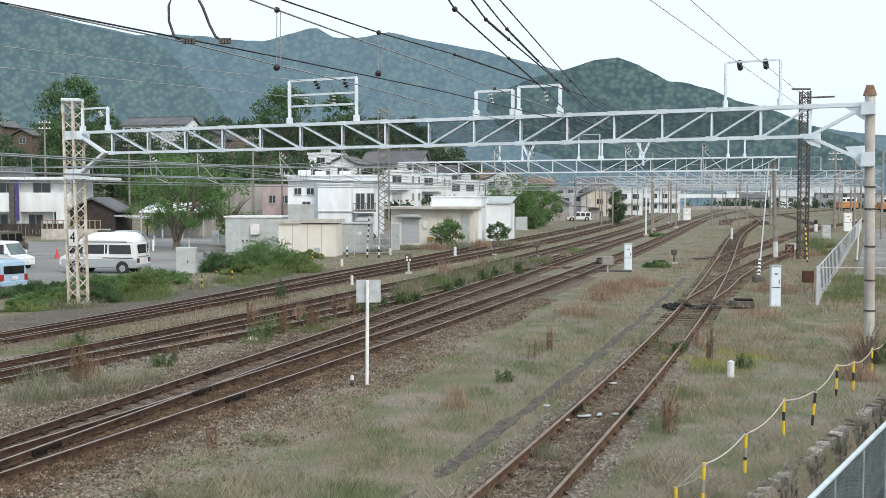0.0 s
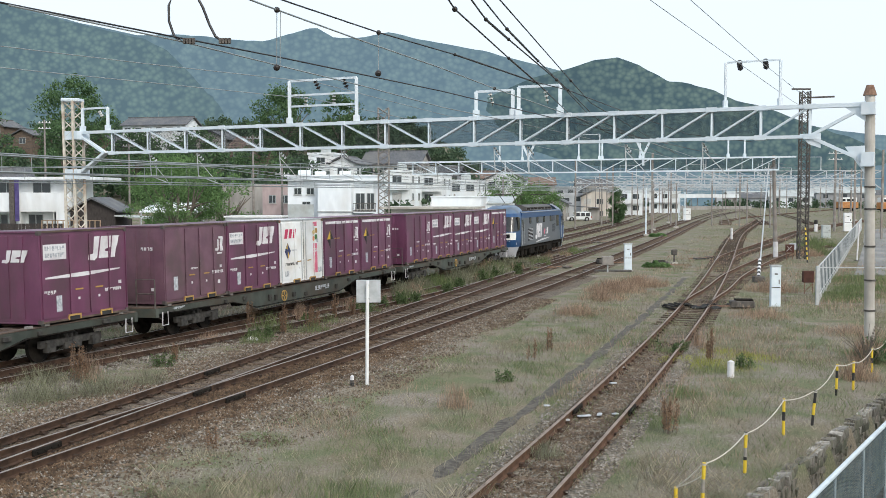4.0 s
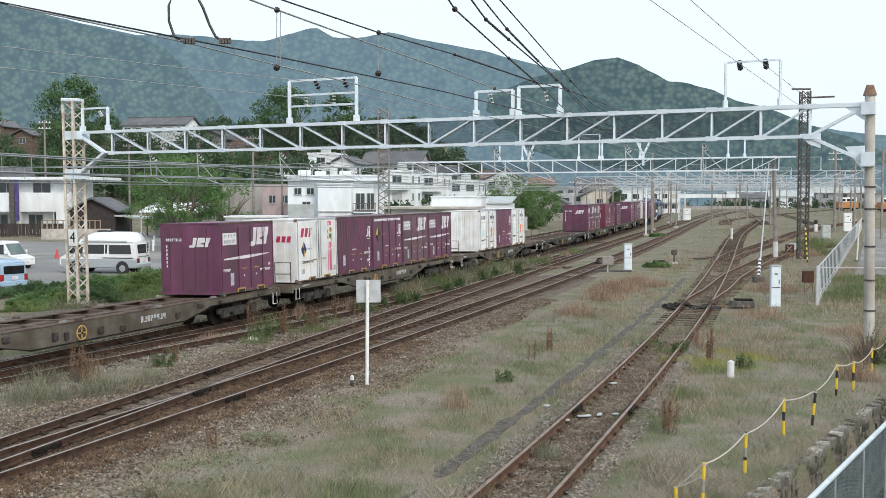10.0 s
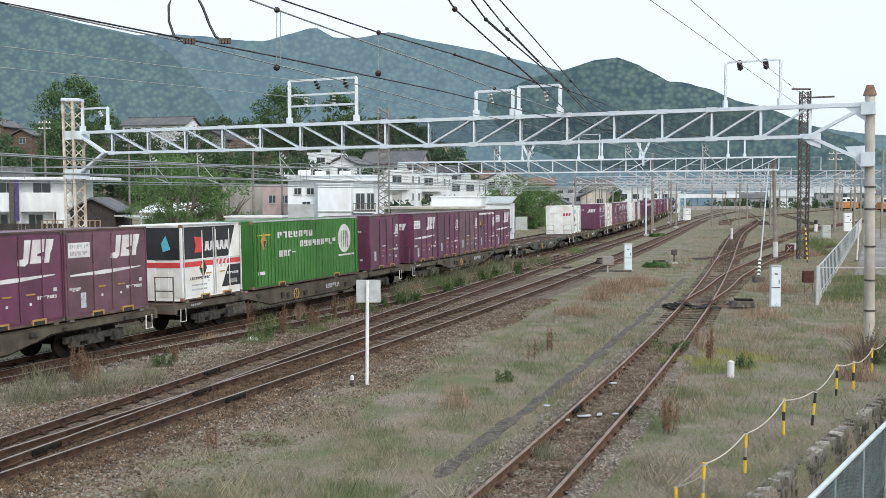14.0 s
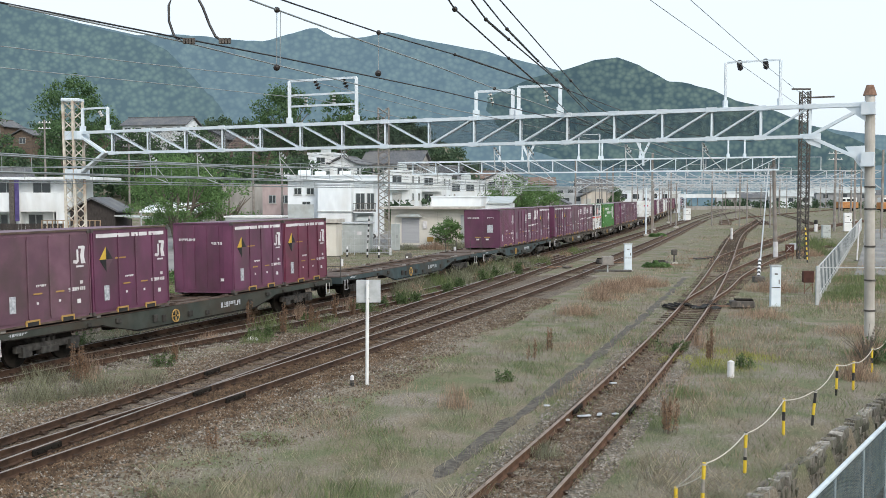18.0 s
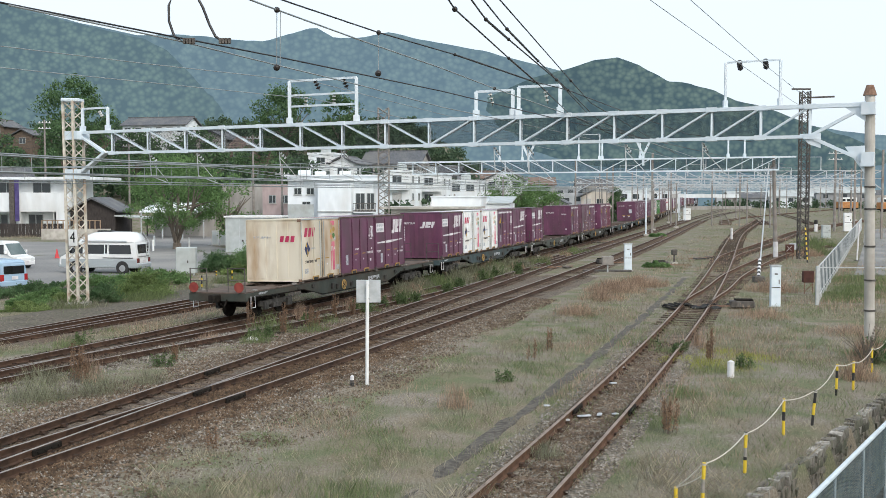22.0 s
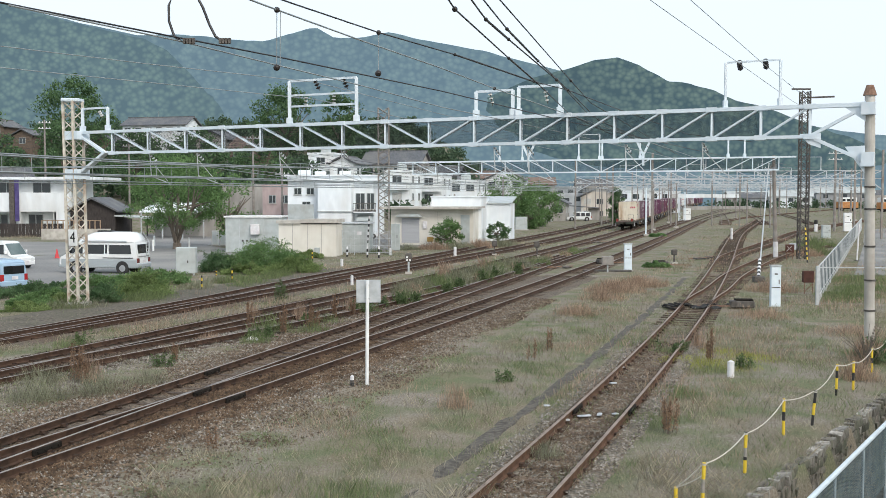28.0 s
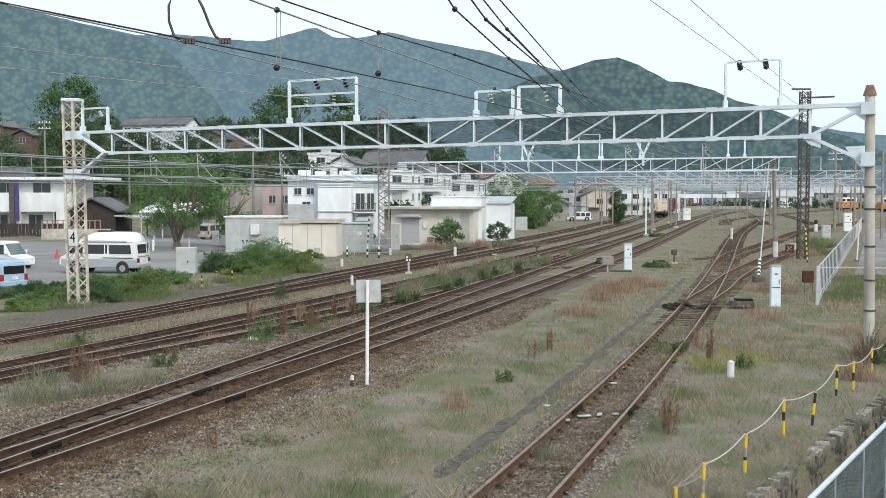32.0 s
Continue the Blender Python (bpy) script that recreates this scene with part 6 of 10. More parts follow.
# white and lattice catenary masts along the far tracks
for x, y, h in ((23.6, 121.4, 5.6), (28.2, 140, 6.4), (33.5, 150, 6.4), (57.5, 205, 7), (38, 176, 7), (70, 230, 7), (82, 255, 7), (55, 260, 7), (92, 265, 7.5), (75, 190, 7.5)):
    t = thing("catenary_mast", pose(x, y, GROUND), "slim pale catenary mast with a bracket arm", "mast", "catenary masts")
    part("pole", tubes([[(0, 0, 0), (0, 0, h)]], .1, 8), "steel_white" if y < 125 else "mast_grey", t)
    part("bracket", beams([((0, 0, h - .5), (2.4, -.6, h - .2)), ((0, 0, h - 1.6), (2.4, -.6, h - .2))], .05), "mast_grey", t)
    part("footing", boxes((-.3, .3, -.3, .3, -.05, .25)), "concrete", t)
lm = thing("lattice_mast", None, "white lattice mast beside the far tracks", "mast", "lattice masts")
lattice_post("mast", (43.5, 190, GROUND), 5.0, 1.0, lm, "steel_white", panel=1.2)

# guy wire with a striped sleeve
gw = thing("guy_wire", None, "leaning grey stay with a black and white striped foot", "guy wire", "guy wires")
part("strut", tubes([[(17.4, 57.4, GROUND), (24.6, 79.0, 7.0)]], .042, 8), "galvanised", gw)
a, b = Vector((17.4, 57.4, GROUND + .25)), Vector((18.0, 59.2, .95))
for i in range(10):
    part("guard_band", tubes([[a + (b - a) * (i / 10), a + (b - a) * ((i + 1) / 10)]], .09, 8), "mark_white" if i % 2 else "mark_black", gw)
part("anchor", boxes((17.1, 17.7, 57.2, 57.6, GROUND, .15), bevel=.04), "steel_dark", gw)
gw = thing("guy_wire", None, "stay guard striped in yellow and black at the mast", "guy wire", "guy wires")
a, b = Vector((25.9, 74, GROUND)), Vector((26.4, 76, 2.2))
for i in range(14):
    part("guard_band", tubes([[a + (b - a) * (i / 14), a + (b - a) * ((i + 1) / 14)]], .055, 8), "stripe_yellow" if i % 2 else "mark_black", gw)
gw = thing("guy_wire", None, "slim stay guard striped in black and white at the lattice mast", "guy wire", "guy wires")
a, b = Vector((-6.2, 85, GROUND)), Vector((-6.0, 85, 2.9))
for i in range(14):
    part("guard_band", tubes([[a + (b - a) * (i / 14), a + (b - a) * ((i + 1) / 14)]], .06, 8), "mark_white" if i % 2 else "mark_black", gw)

# ---- yellow and black posts with a rope ----
Y_, K_, G_ = "stripe_yellow", "mark_black", "post_grey"
M["post_grey"] = surf("post_grey", (.2, .19, .17, 1), (.32, .3, .27, 1), 8, .8, bump=.1, stain=(.12, .08, .05, 1), stain_scale=4)
# place, height, lean, and the paint from the ground up
STAKES = ((3.71, 16.41, .2, 0, ((.0, 1, Y_),)), (4.05, 16.08, .68, 2, ((0, .3, Y_), (.3, .62, G_), (.62, 1, Y_))), (5.26, 17.97, .73, 1, ((0, .32, Y_), (.32, .4, K_), (.4, .62, G_), (.62, .94, Y_), (.94, 1, K_))),
          (6.88, 20.87, .74, 0, ((0, .4, Y_), (.4, .64, K_), (.64, 1, Y_))), (7.77, 21.75, .74, 5, ((0, .3, K_), (.3, .64, Y_), (.64, 1, K_))), (9.51, 25.03, .76, 1, ((0, .2, K_), (.2, .56, Y_), (.56, .8, K_), (.8, 1, Y_))),
          (10.18, 25.69, .72, 0, ((0, .34, Y_), (.34, .62, K_), (.62, 1, Y_))), (11.69, 28.23, .68, -1, ((0, .4, Y_), (.4, .6, K_), (.6, 1, Y_))), (13.4, 31.2, .6, 2, ((0, .4, Y_), (.4, .6, K_), (.6, 1, Y_))))
def stake(x, y, h, lean, bands):
    t = thing("barrier_post", pose(x, y, GROUND, 0, lean, 0), "weathered yellow post with dark bands, set in the grass", "post", "barrier posts")
    for z0, z1, mm in bands:
        part("band", tubes([[(0, 0, z0 * h - (.1 if z0 == 0 else 0)), (0, 0, z1 * h)]], .03 if mm != G_ else .028, 10), mm, t)
    part("rope_turns", tubes([[(0, 0, h * .94), (0, 0, h * .985)]], .037, 8), "rope", t)


for q in STAKES:
    stake(*q)
rp = thing("barrier_rope", None, "sagging pale rope strung between the yellow posts", "rope")
ROPED = [STAKES[i] for i in (1, 2, 3, 4, 5, 6, 7, 8)]
for (x0, y0, h0, *_), (x1, y1, h1, *_) in list(zip(ROPED, ROPED[1:])) + [(STAKES[1], STAKES[0]), ((4.06, 16.08, .5), STAKES[0])]:
    pts = []
    for i in range(13):
        u = i / 12
        pts.append((x0 + (x1 - x0) * u, y0 + (y1 - y0) * u, GROUND + h0 * .96 + (h1 - h0) * .96 * u - .1 * 4 * u * (1 - u) * min(1.2, math.dist((x0, y0), (x1, y1)) / 2.5)))
    part("rope_span", tubes([pts], .011, 5), "rope", rp)

# ---- stone wall at the yard's edge ----
wallt = thing("stone_wall", None, "low mossy wall of rough grey stones at the yard edge", "wall", kind="structure")
stones = []
for k in range(16):
    rs = random.Random(k)
    bm = bmesh.new()
    for sx in (-1, 1):
        for sy in (-1, 1):
            for sz in (-1, 1):
                bm.verts.new((sx * .19 * rs.uniform(.72, 1.02), sy * .17 * rs.uniform(.82, 1.0), sz * .1 * rs.uniform(.7, 1.0)))
    for _ in range(7):
        c = Vector((rs.uniform(-1, 1), rs.uniform(-1, 1), rs.uniform(-1, 1)))
        c /= max(abs(c.x), abs(c.y), abs(c.z))
        bm.verts.new((c.x * .19, c.y * .175, c.z * .1))
    r = bmesh.ops.convex_hull(bm, input=bm.verts[:])
    bmesh.ops.delete(bm, geom=list({q for q in r["geom_interior"] + r["geom_unused"] if isinstance(q, bmesh.types.BMVert)}), context="VERTS")
    bmesh.ops.recalc_face_normals(bm, faces=bm.faces)
    me = bpy.data.meshes.new("stone")
    bm.to_mesh(me)
    bm.free()
    me.materials.append(M["stone_pale" if k < 6 else "stone"])
    stones.append(me)
rs = random.Random(3)
wd = Vector((.676, 1, 0)).normalized()
yaw = math.degrees(math.atan2(wd.y, wd.x))
low_v, low_f = [], []
for course in range(9):
    s = -4.0
    while s < 19:
        k = rs.uniform(.4, 1.15)
        p = Vector((wall_x(14), 14, 0)) + wd * (s + .2 * k)
        p += Vector((wd.y, -wd.x, 0)) * (.05 + rs.uniform(-.03, .03))
        m = pose(p.x - .04 + course * .012, p.y - .012 * course, GROUND - .06 - course * .165 + rs.uniform(-.025, .025), rs.uniform(-9, 9), rs.uniform(-10, 10), yaw + rs.uniform(-9, 9)) @ Matrix.Diagonal((k, rs.uniform(.55, .75), rs.uniform(.7, 1.2), 1))
        me = rs.choice(stones[:11] if course == 0 else stones[4:] if course == 1 else stones[6:])
        if course < 2:
            ob = new("stone", me)
            ob.parent = wallt
            ob.matrix_basis = m
        else:
            k0 = len(low_v)
            low_v += [tuple(m @ v.co) for v in me.vertices]
            low_f += [tuple(i + k0 for i in f.vertices) for f in me.polygons]
        s += .335 * k
tagged(raw("lower_stones", low_v, low_f, "stone", wallt), kind="stuff")
part("backing", beams([(Vector((wall_x(5), 5, GROUND - .95)) + Vector((-.02, 0, 0)), Vector((wall_x(40), 40, GROUND - .95)) + Vector((-.02, 0, 0)))], .3, 1.6), "stone", wallt)

# ---- mesh fence below the wall ----
M["fence_paint"] = surf("fence_paint", (.5, .58, .62, 1), (.6, .68, .72, 1), 4, .4, .1, bump=.03, stain=(.36, .38, .38, 1), stain_scale=2, stain_amount=.4)
M["fence_post"] = surf("fence_post", (.2, .25, .27, 1), (.28, .33, .35, 1), 4, .5, .1, bump=.03)
nf = thing("mesh_fence", None, "pale blue-grey chain-link fence with a tubular top rail", "fence", "mesh fences")
F0, F1 = Vector((3.75, 12.4, .3)), Vector((12.0, 25.2, .3))
fd = (F1 - F0).normalized()
part("top_rail", tubes([[F0, F1]], .042, 12), "fence_paint", nf)
for i in range(8):
    p = F0 + (F1 - F0) * (i / 7)
    part("post", tubes([[(p.x, p.y, LOW), (p.x, p.y, .33)]], .026, 10), "fence_post", nf)
vs, fs = [], []
length = (F1 - F0).length
n = int(length / .062)
nrm = Vector((fd.y, -fd.x, 0)) * .003
for i in range(n):
    for sgn in (-1, 1):
        a = F0 + fd * (i * .062)
        b = a + fd * (sgn * 1.2) + Vector((0, 0, -1.2))
        a2 = a
        if not 0 < (b - F0).dot(fd) < length:
            continue
        wv = Vector((0, 0, .0042))
        k = len(vs)
        for q in (a2 - wv - nrm, a2 + wv - nrm, b + wv - nrm, b - wv - nrm, a2 + nrm, b + nrm):
            vs.append(tuple(q))
        fs += [(k, k + 1, k + 2, k + 3), (k + 1, k + 4, k + 5, k + 2), (k + 4, k, k + 3, k + 5)]
tagged(raw("chain_link", vs, fs, "mesh_blue", nf), kind="stuff")

# ---- fence round the asphalt yard ----
yf = thing("mesh_fence", None, "grey fence of slim posts and rails along the asphalt", "fence", "mesh fences")
A, B_, C = Vector((16.45, 45.7, 0)), Vector((57, 142, 0)), Vector((27, 44.8, 0))
for P0, P1, n in ((A, B_, 46), (A, C, 8)):
    part("top_rail", beams([(P0 + Vector((0, 0, 1.45)), P1 + Vector((0, 0, 1.45)))], .045), "galvanised", yf)
    if P1 is B_:
        part("low_rail", beams([(P0 + Vector((0, 0, .15)), P1 + Vector((0, 0, .15)))], .04), "galvanised", yf)
        for i in range(n):
            u = (i / n) ** 1.4
            p = P0 + (P1 - P0) * u
            part("post", boxes((p.x - .025, p.x + .025, p.y - .025, p.y + .025, GROUND - .05, 1.46)), "galvanised", yf)
part("corner_post", boxes((16.38, 16.52, 45.63, 45.77, GROUND - .1, 1.52)), "galvanised", yf)
tagged(raw("asphalt_yard", [(24.5, 62, GROUND + .03), (70, 62, GROUND + .03), (170, 250, GROUND + .03), (58.5, 143.5, GROUND + .03)], [(0, 1, 2, 3)], "asphalt"), "grey asphalt yard behind the fence", "pavement", kind="structure")
for x, y, h in ((30.2, 76, 2.7), (42, 104, 2.6)):
    t = thing("bollard_pole", pose(x, y, GROUND), "slim white pole standing on the asphalt", "pole", "white poles")
    part("pole", tubes([[(0, 0, 0), (.12, 0, h)]], .06, 8), "mark_white", t)
    part("foot", boxes((-.15, .15, -.15, .15, 0, .05)), "steel_dark", t)
tagged(raw("lane", [(-4.3, 2, LOW + .02), (60, 2, LOW + .02), (60, 56, LOW + .02), (31, 54, LOW + .02)], [(0, 1, 2, 3)], "asphalt_dark"), "narrow asphalt lane below the stone wall", "road", kind="structure")

# wire netting between the posts of the long fence
nv_, nf_ = [], []
d = (B_ - A).normalized()
ln = 70.0
for i in range(int(ln / .14)):
    for sgn in (-1, 1):
        a = A + d * (i * .14) + Vector((0, 0, 1.42))
        b = a + d * (sgn * 1.3) + Vector((0, 0, -1.42))
        if 0 < (b - A).dot(d) < ln:
            k = len(nv_)
            o = Vector((.004, 0, .006))
            nv_ += [tuple(a - o), tuple(a + o), tuple(b + o), tuple(b - o)]
            nf_.append((k, k + 1, k + 2, k + 3))
tagged(raw("netting", nv_, nf_, "mesh_blue", yf), kind="stuff")


def joint_block(x, y, line, label):
    """Bolted plates on both sides of a rail joint."""
    nv, dv = normal_at(line, y)
    m = Matrix.Translation((x, y, 0)) @ Matrix.Rotation(math.atan2(dv.y, dv.x), 4, "Z")
    t = thing("rail_joint", m, label, "rail joint", "rail joints")
    for s in (-1, 1):
        part("fishplate", boxes((-.42, .42, s * .05 - .025, s * .05 + .025, -.13, -.015), bevel=.01), "running_gear", t)
        for k in (-.3, -.1, .1, .3):
            part("bolt", tubes([[(k, s * .07, -.07), (k, s * .1, -.07)]], .022, 6), "running_gear", t)


for ln_, off, yy in ((LOOP, .575, 19.4), (LOOP, .575, 25.0), (CROSS, .575, 24.3), (LOOP, -.575, 27.5), (SIDING, -.575, 22.6), (SIDING, .575, 22.9), (MAIN, .575, 33.0)):
    q = Vector((ln_.x(yy), yy, 0)) + normal_at(ln_, yy)[0] * off
    joint_block(q.x, q.y, ln_, "dark bolted joint plates on the rail")

# ================= the freight train =================
CL, CW, CH = 3.66, 2.45, 2.5
SLOT, PITCH = 3.7247, 20.4


def side_mark(name, outline, mat, parent, label="", out=0.006, w=CW):
    """A painted patch on the right-hand side: (along, up) outline."""
    bm = prisms([(a, z) for a, z in outline], -w / 2 - out, -w / 2 - .0005)
    return part(name, bm, mat, parent, label)


def end_mark(name, outline, mat, parent, label="", out=0.006, l=CL):
    bm = prisms([(a, z) for a, z in outline], -l / 2 - out, -l / 2 - .0005, "x")
    return part(name, bm, mat, parent, label)


def rect(u0, u1, v0, v1):
    return [(u0, v0), (u1, v0), (u1, v1), (u0, v1)]


def characters(side, parent, u0, u1, v0, v1, n, mat="mark_white", at=None, seed=1):
    """A row of small upright bars where stencilled writing cannot be read."""
    rc = random.Random(seed)
    bm = bmesh.new()
    w = (u1 - u0) / n
    o = at if at is not None else (CW / 2 if side == "side" else CL / 2)
    for i in range(n):
        a = u0 + i * w
        for k in range(2):
            if rc.random() < .85:
                b = a + w * (.05 + .42 * k)
                z0 = v0 if rc.random() < .7 else v0 + (v1 - v0) * .4
                prism(bm, rect(b, b + w * .3, z0, v1), -o - .006, -o - .0005, "y" if side == "side" else "x")
        z = rc.choice((v0, (v0 + v1) / 2, v1 - (v1 - v0) * .2))
        prism(bm, rect(a + w * .05, a + w * .78, z, z + (v1 - v0) * .2), -o - .007, -o - .0005, "y" if side == "side" else "x")
    return tagged(part("stencil", bm, mat, parent), kind="stuff")


def slant(u0, u1, v0, v1, k=.18):
    s = (v1 - v0) * k
    return [(u0, v0), (u1, v0), (u1 + s, v1), (u0 + s, v1)]


def bold_logo(put_mark, parent, u, v, w, h, mat="mark_white"):
    """Three slanted bold blocks in a row, the first with a foot, the others notched."""
    put_mark("emblem", [(u, v), (u + .2 * w, v - .04 * h), (u + .3 * w, v + .08 * h), (u + .4 * w, v + h), (u + .22 * w, v + h), (u + .17 * w, v + .25 * h), (u + .02 * w, v + .22 * h)], mat, parent)
    put_mark("emblem", [(u + .35 * w, v + .04 * h), (u + .7 * w, v + .04 * h), (u + .72 * w, v + .3 * h), (u + .56 * w, v + .34 * h), (u + .57 * w, v + .42 * h), (u + .76 * w, v + .5 * h), (u + .79 * w, v + h), (u + .45 * w, v + h)], mat, parent)
    put_mark("emblem", [(u + .76 * w, v + .04 * h), (u + .9 * w, v + .04 * h), (u + .94 * w, v + .4 * h), (u + 1.0 * w, v + .6 * h), (u + 1.06 * w, v + h), (u + .84 * w, v + h)], mat, parent)


def two_stroke_logo(put_mark, parent, u, v, w, h, mat="mark_white"):
    """A hooked stroke beside a notched block."""
    put_mark("emblem", [(u, v + .05 * h), (u + .3 * w, v), (u + .45 * w, v + .12 * h), (u + .45 * w, v + .8 * h), (u + .3 * w, v + .8 * h), (u + .3 * w, v + .2 * h), (u + .05 * w, v + .22 * h)], mat, parent)
    put_mark("emblem", [(u + .45 * w, v + .86 * h), (u + .7 * w, v + .84 * h), (u + .6 * w, v + .45 * h), (u + .66 * w, v), (u + 1.02 * w, v), (u + .9 * w, v + .4 * h), (u + 1.0 * w, v + .95 * h), (u + .9 * w, v + h), (u + .45 * w, v + h)], mat, parent)
    put_mark("emblem_bar", rect(u + .25 * w, u + .85 * w, v - .2 * h, v - .1 * h), mat, parent)


def container(style, mat, label, length=CL, category="freight container"):
    """A box container: shell with posts and rails, side doors, lifting pockets and painted marks."""
    c = thing("freight_container", None, label, category, "containers on the train")
    hl, hw = length / 2, CW / 2
    bm = boxes((-hl, hl, -hw, hw, 0, CH))
    bm.faces.ensure_lookup_table()
    walls = [f for f in bm.faces if abs(f.normal.z) < .5]
    bmesh.ops.inset_individual(bm, faces=walls, thickness=.075, depth=0)
    for f in walls:
        bmesh.ops.translate(bm, vec=-f.normal * .03, verts=f.verts)
    roof = [f for f in bm.faces if f.normal.z > .9 and len(f.verts) == 4 and f.calc_center_median().z > CH - .01]
    part("shell", bm, mat, c)
    part("roof", boxes((-hl + .05, hl - .05, -hw + .05, hw - .05, CH - .01, CH + .014)), mat, c)
    # lifting pockets
    for u in (-.5, .85) if length < 5 else (-2.4, 2.4):
        bm = bmesh.new()
        a, b = u - .26, u + .26
        for d in ((a, a + .05, -hw - .012, -hw + .03, .0, .13), (b - .05, b, -hw - .012, -hw + .03, .0, .13), (a, b, -hw - .012, -hw + .03, .11, .16)):
            box(bm, *d)
        part("lifting_pocket", bm, "mark_gold", c, "gold-painted lifting pocket")
        part("pocket_mouth", boxes((a + .05, b - .05, -hw - .006, -hw + .02, .005, .11)), "mark_black", c)
    if style == "ribbed":
        n = 14 if length < 5 else 34
        step = (length - .18) / n
        wave = []
        for i in range(n):
            x = -hl + .09 + i * step
            wave += [(x, 0), (x + step * .3, 0), (x + step * .42, .03), (x + step * .88, .03)]
        for sy in (-1, 1):
            bm = bmesh.new()
            lo = [bm.verts.new((x, sy * (hw - .03 + d), .08)) for x, d in wave]
            hi = [bm.verts.new((x, sy * (hw - .03 + d), CH - .08)) for x, d in wave]
            for i in range(len(wave) - 1):
                bm.faces.new((lo[i], lo[i + 1], hi[i + 1], hi[i]) if sy < 0 else (lo[i + 1], lo[i], hi[i], hi[i + 1]))
            part("corrugated_side", bm, mat, c)
        e = boxes((-hl - .004, -hl + .03, -.06, .06, .12, CH - .12))
        part("end_seam", e, mat, c)
    else:
        # two side doors on either flank
        for x0, x1 in ((-.62, .14), (.2, .98), (-hl + .1, -.68), (1.04, hl - .1)) if length < 5 else [(-hl + .15 + i * (length - .3) / 6, -hl + .1 + (i + 1) * (length - .3) / 6) for i in range(6)]:
            bm = boxes((x0, x1, -hw + .004, -hw + .032, .13, CH - .12))
            part("side_panel", bm, mat, c)
            bm = boxes((x0, x1, hw - .032, hw - .004, .13, CH - .12))
            part("side_panel", bm, mat, c)
        for x in ((-.65, .17, 1.01) if length < 5 else ()):
            bm = bmesh.new()
            tube(bm, [(x, -hw - .012, .2), (x, -hw - .012, CH - .2)], .018, 6)
            part("lock_rod", bm, mat, c)
        for i in range(5):
            y = -hw + .2 + i * (CW - .4) / 4
            part("end_rib", boxes((-hl + .008, -hl + .032, y - .16, y + .16, .13, CH - .12)), mat, c)
    part("bottom_rail", boxes((-hl - .003, hl + .003, -hw - .004, -hw + .05, -.002, .05)), "deck_rust", c)
    part("top_rail", boxes((-hl - .002, hl + .002, -hw - .003, -hw + .05, CH - .035, CH + .016)), "deck_rust" if mat.startswith("maroon") else "galvanised", c)
    for x in (-hl, hl - .09):
        part("corner_casting", boxes((x - .004, x + .094, -hw - .006, -hw + .1, 0, .1), (x - .004, x + .094, -hw - .006, -hw + .1, CH - .1, CH + .01)), "steel_dark" if mat.startswith("maroon") else "steel_rust", c)
    # lock handles and small stencils
    S = lambda n, o, m2, p=c: side_mark(n, o, m2, p)
    E = lambda n, o, m2, p=c: end_mark(n, o, m2, p, l=length)
    if length < 5:
        for u in (-.3, .55):
            part("lock_handle", boxes((u - .16, u + .16, -hw - .02, -hw - .004, .82, .86)), "mark_gold", c)
            S("stencil", rect(u - .04, u + .04, .55, .62), "mark_white")
    return c, S, E


def make_jrf(mat, label, sticker=True):
    c, S, E = container("doors", mat, label)
    bold_logo(S, c, .12, 1.63, 1.3, .66)
    if sticker:
        S("notice", rect(-1.68, -.78, 1.72, 2.14), "mark_white", c)
        for k, z in enumerate((1.97, 1.78)):
            characters("side", c, -1.62, -.84, z, z + .12, 8, "mark_grey", CW / 2 + .006, 3 + k)
    S("stripe", [(-1.62, 1.2), (-.2, 1.19), (.2, 1.21), (1.5, 1.3), (1.5, 1.33), (-.2, 1.31), (-1.62, 1.245)], "mark_white", c)
    S("label_plate", rect(-1.22, -1.0, .28, .72), "mark_grey", c)
    characters("side", c, -1.68, -1.2, .78, .88, 4, seed=5)
    characters("side", c, .8, 1.55, .68, .77, 8, seed=6)
    S("stencil", rect(1.42, 1.55, .86, .96), "mark_white", c)
    characters("end", c, .35, 1.02, 1.88, 1.98, 8, seed=7)
    for i in range(6):
        E("stencil", rect(.95, 1.0, .95 + i * .14, 1.05 + i * .14), "mark_white", c)
    bold_logo(lambda n, o, m2, p=c: E(n, [(-a, z) for a, z in o][::-1], m2, p), c, -.05, 1.66, .85, .34)
    return c


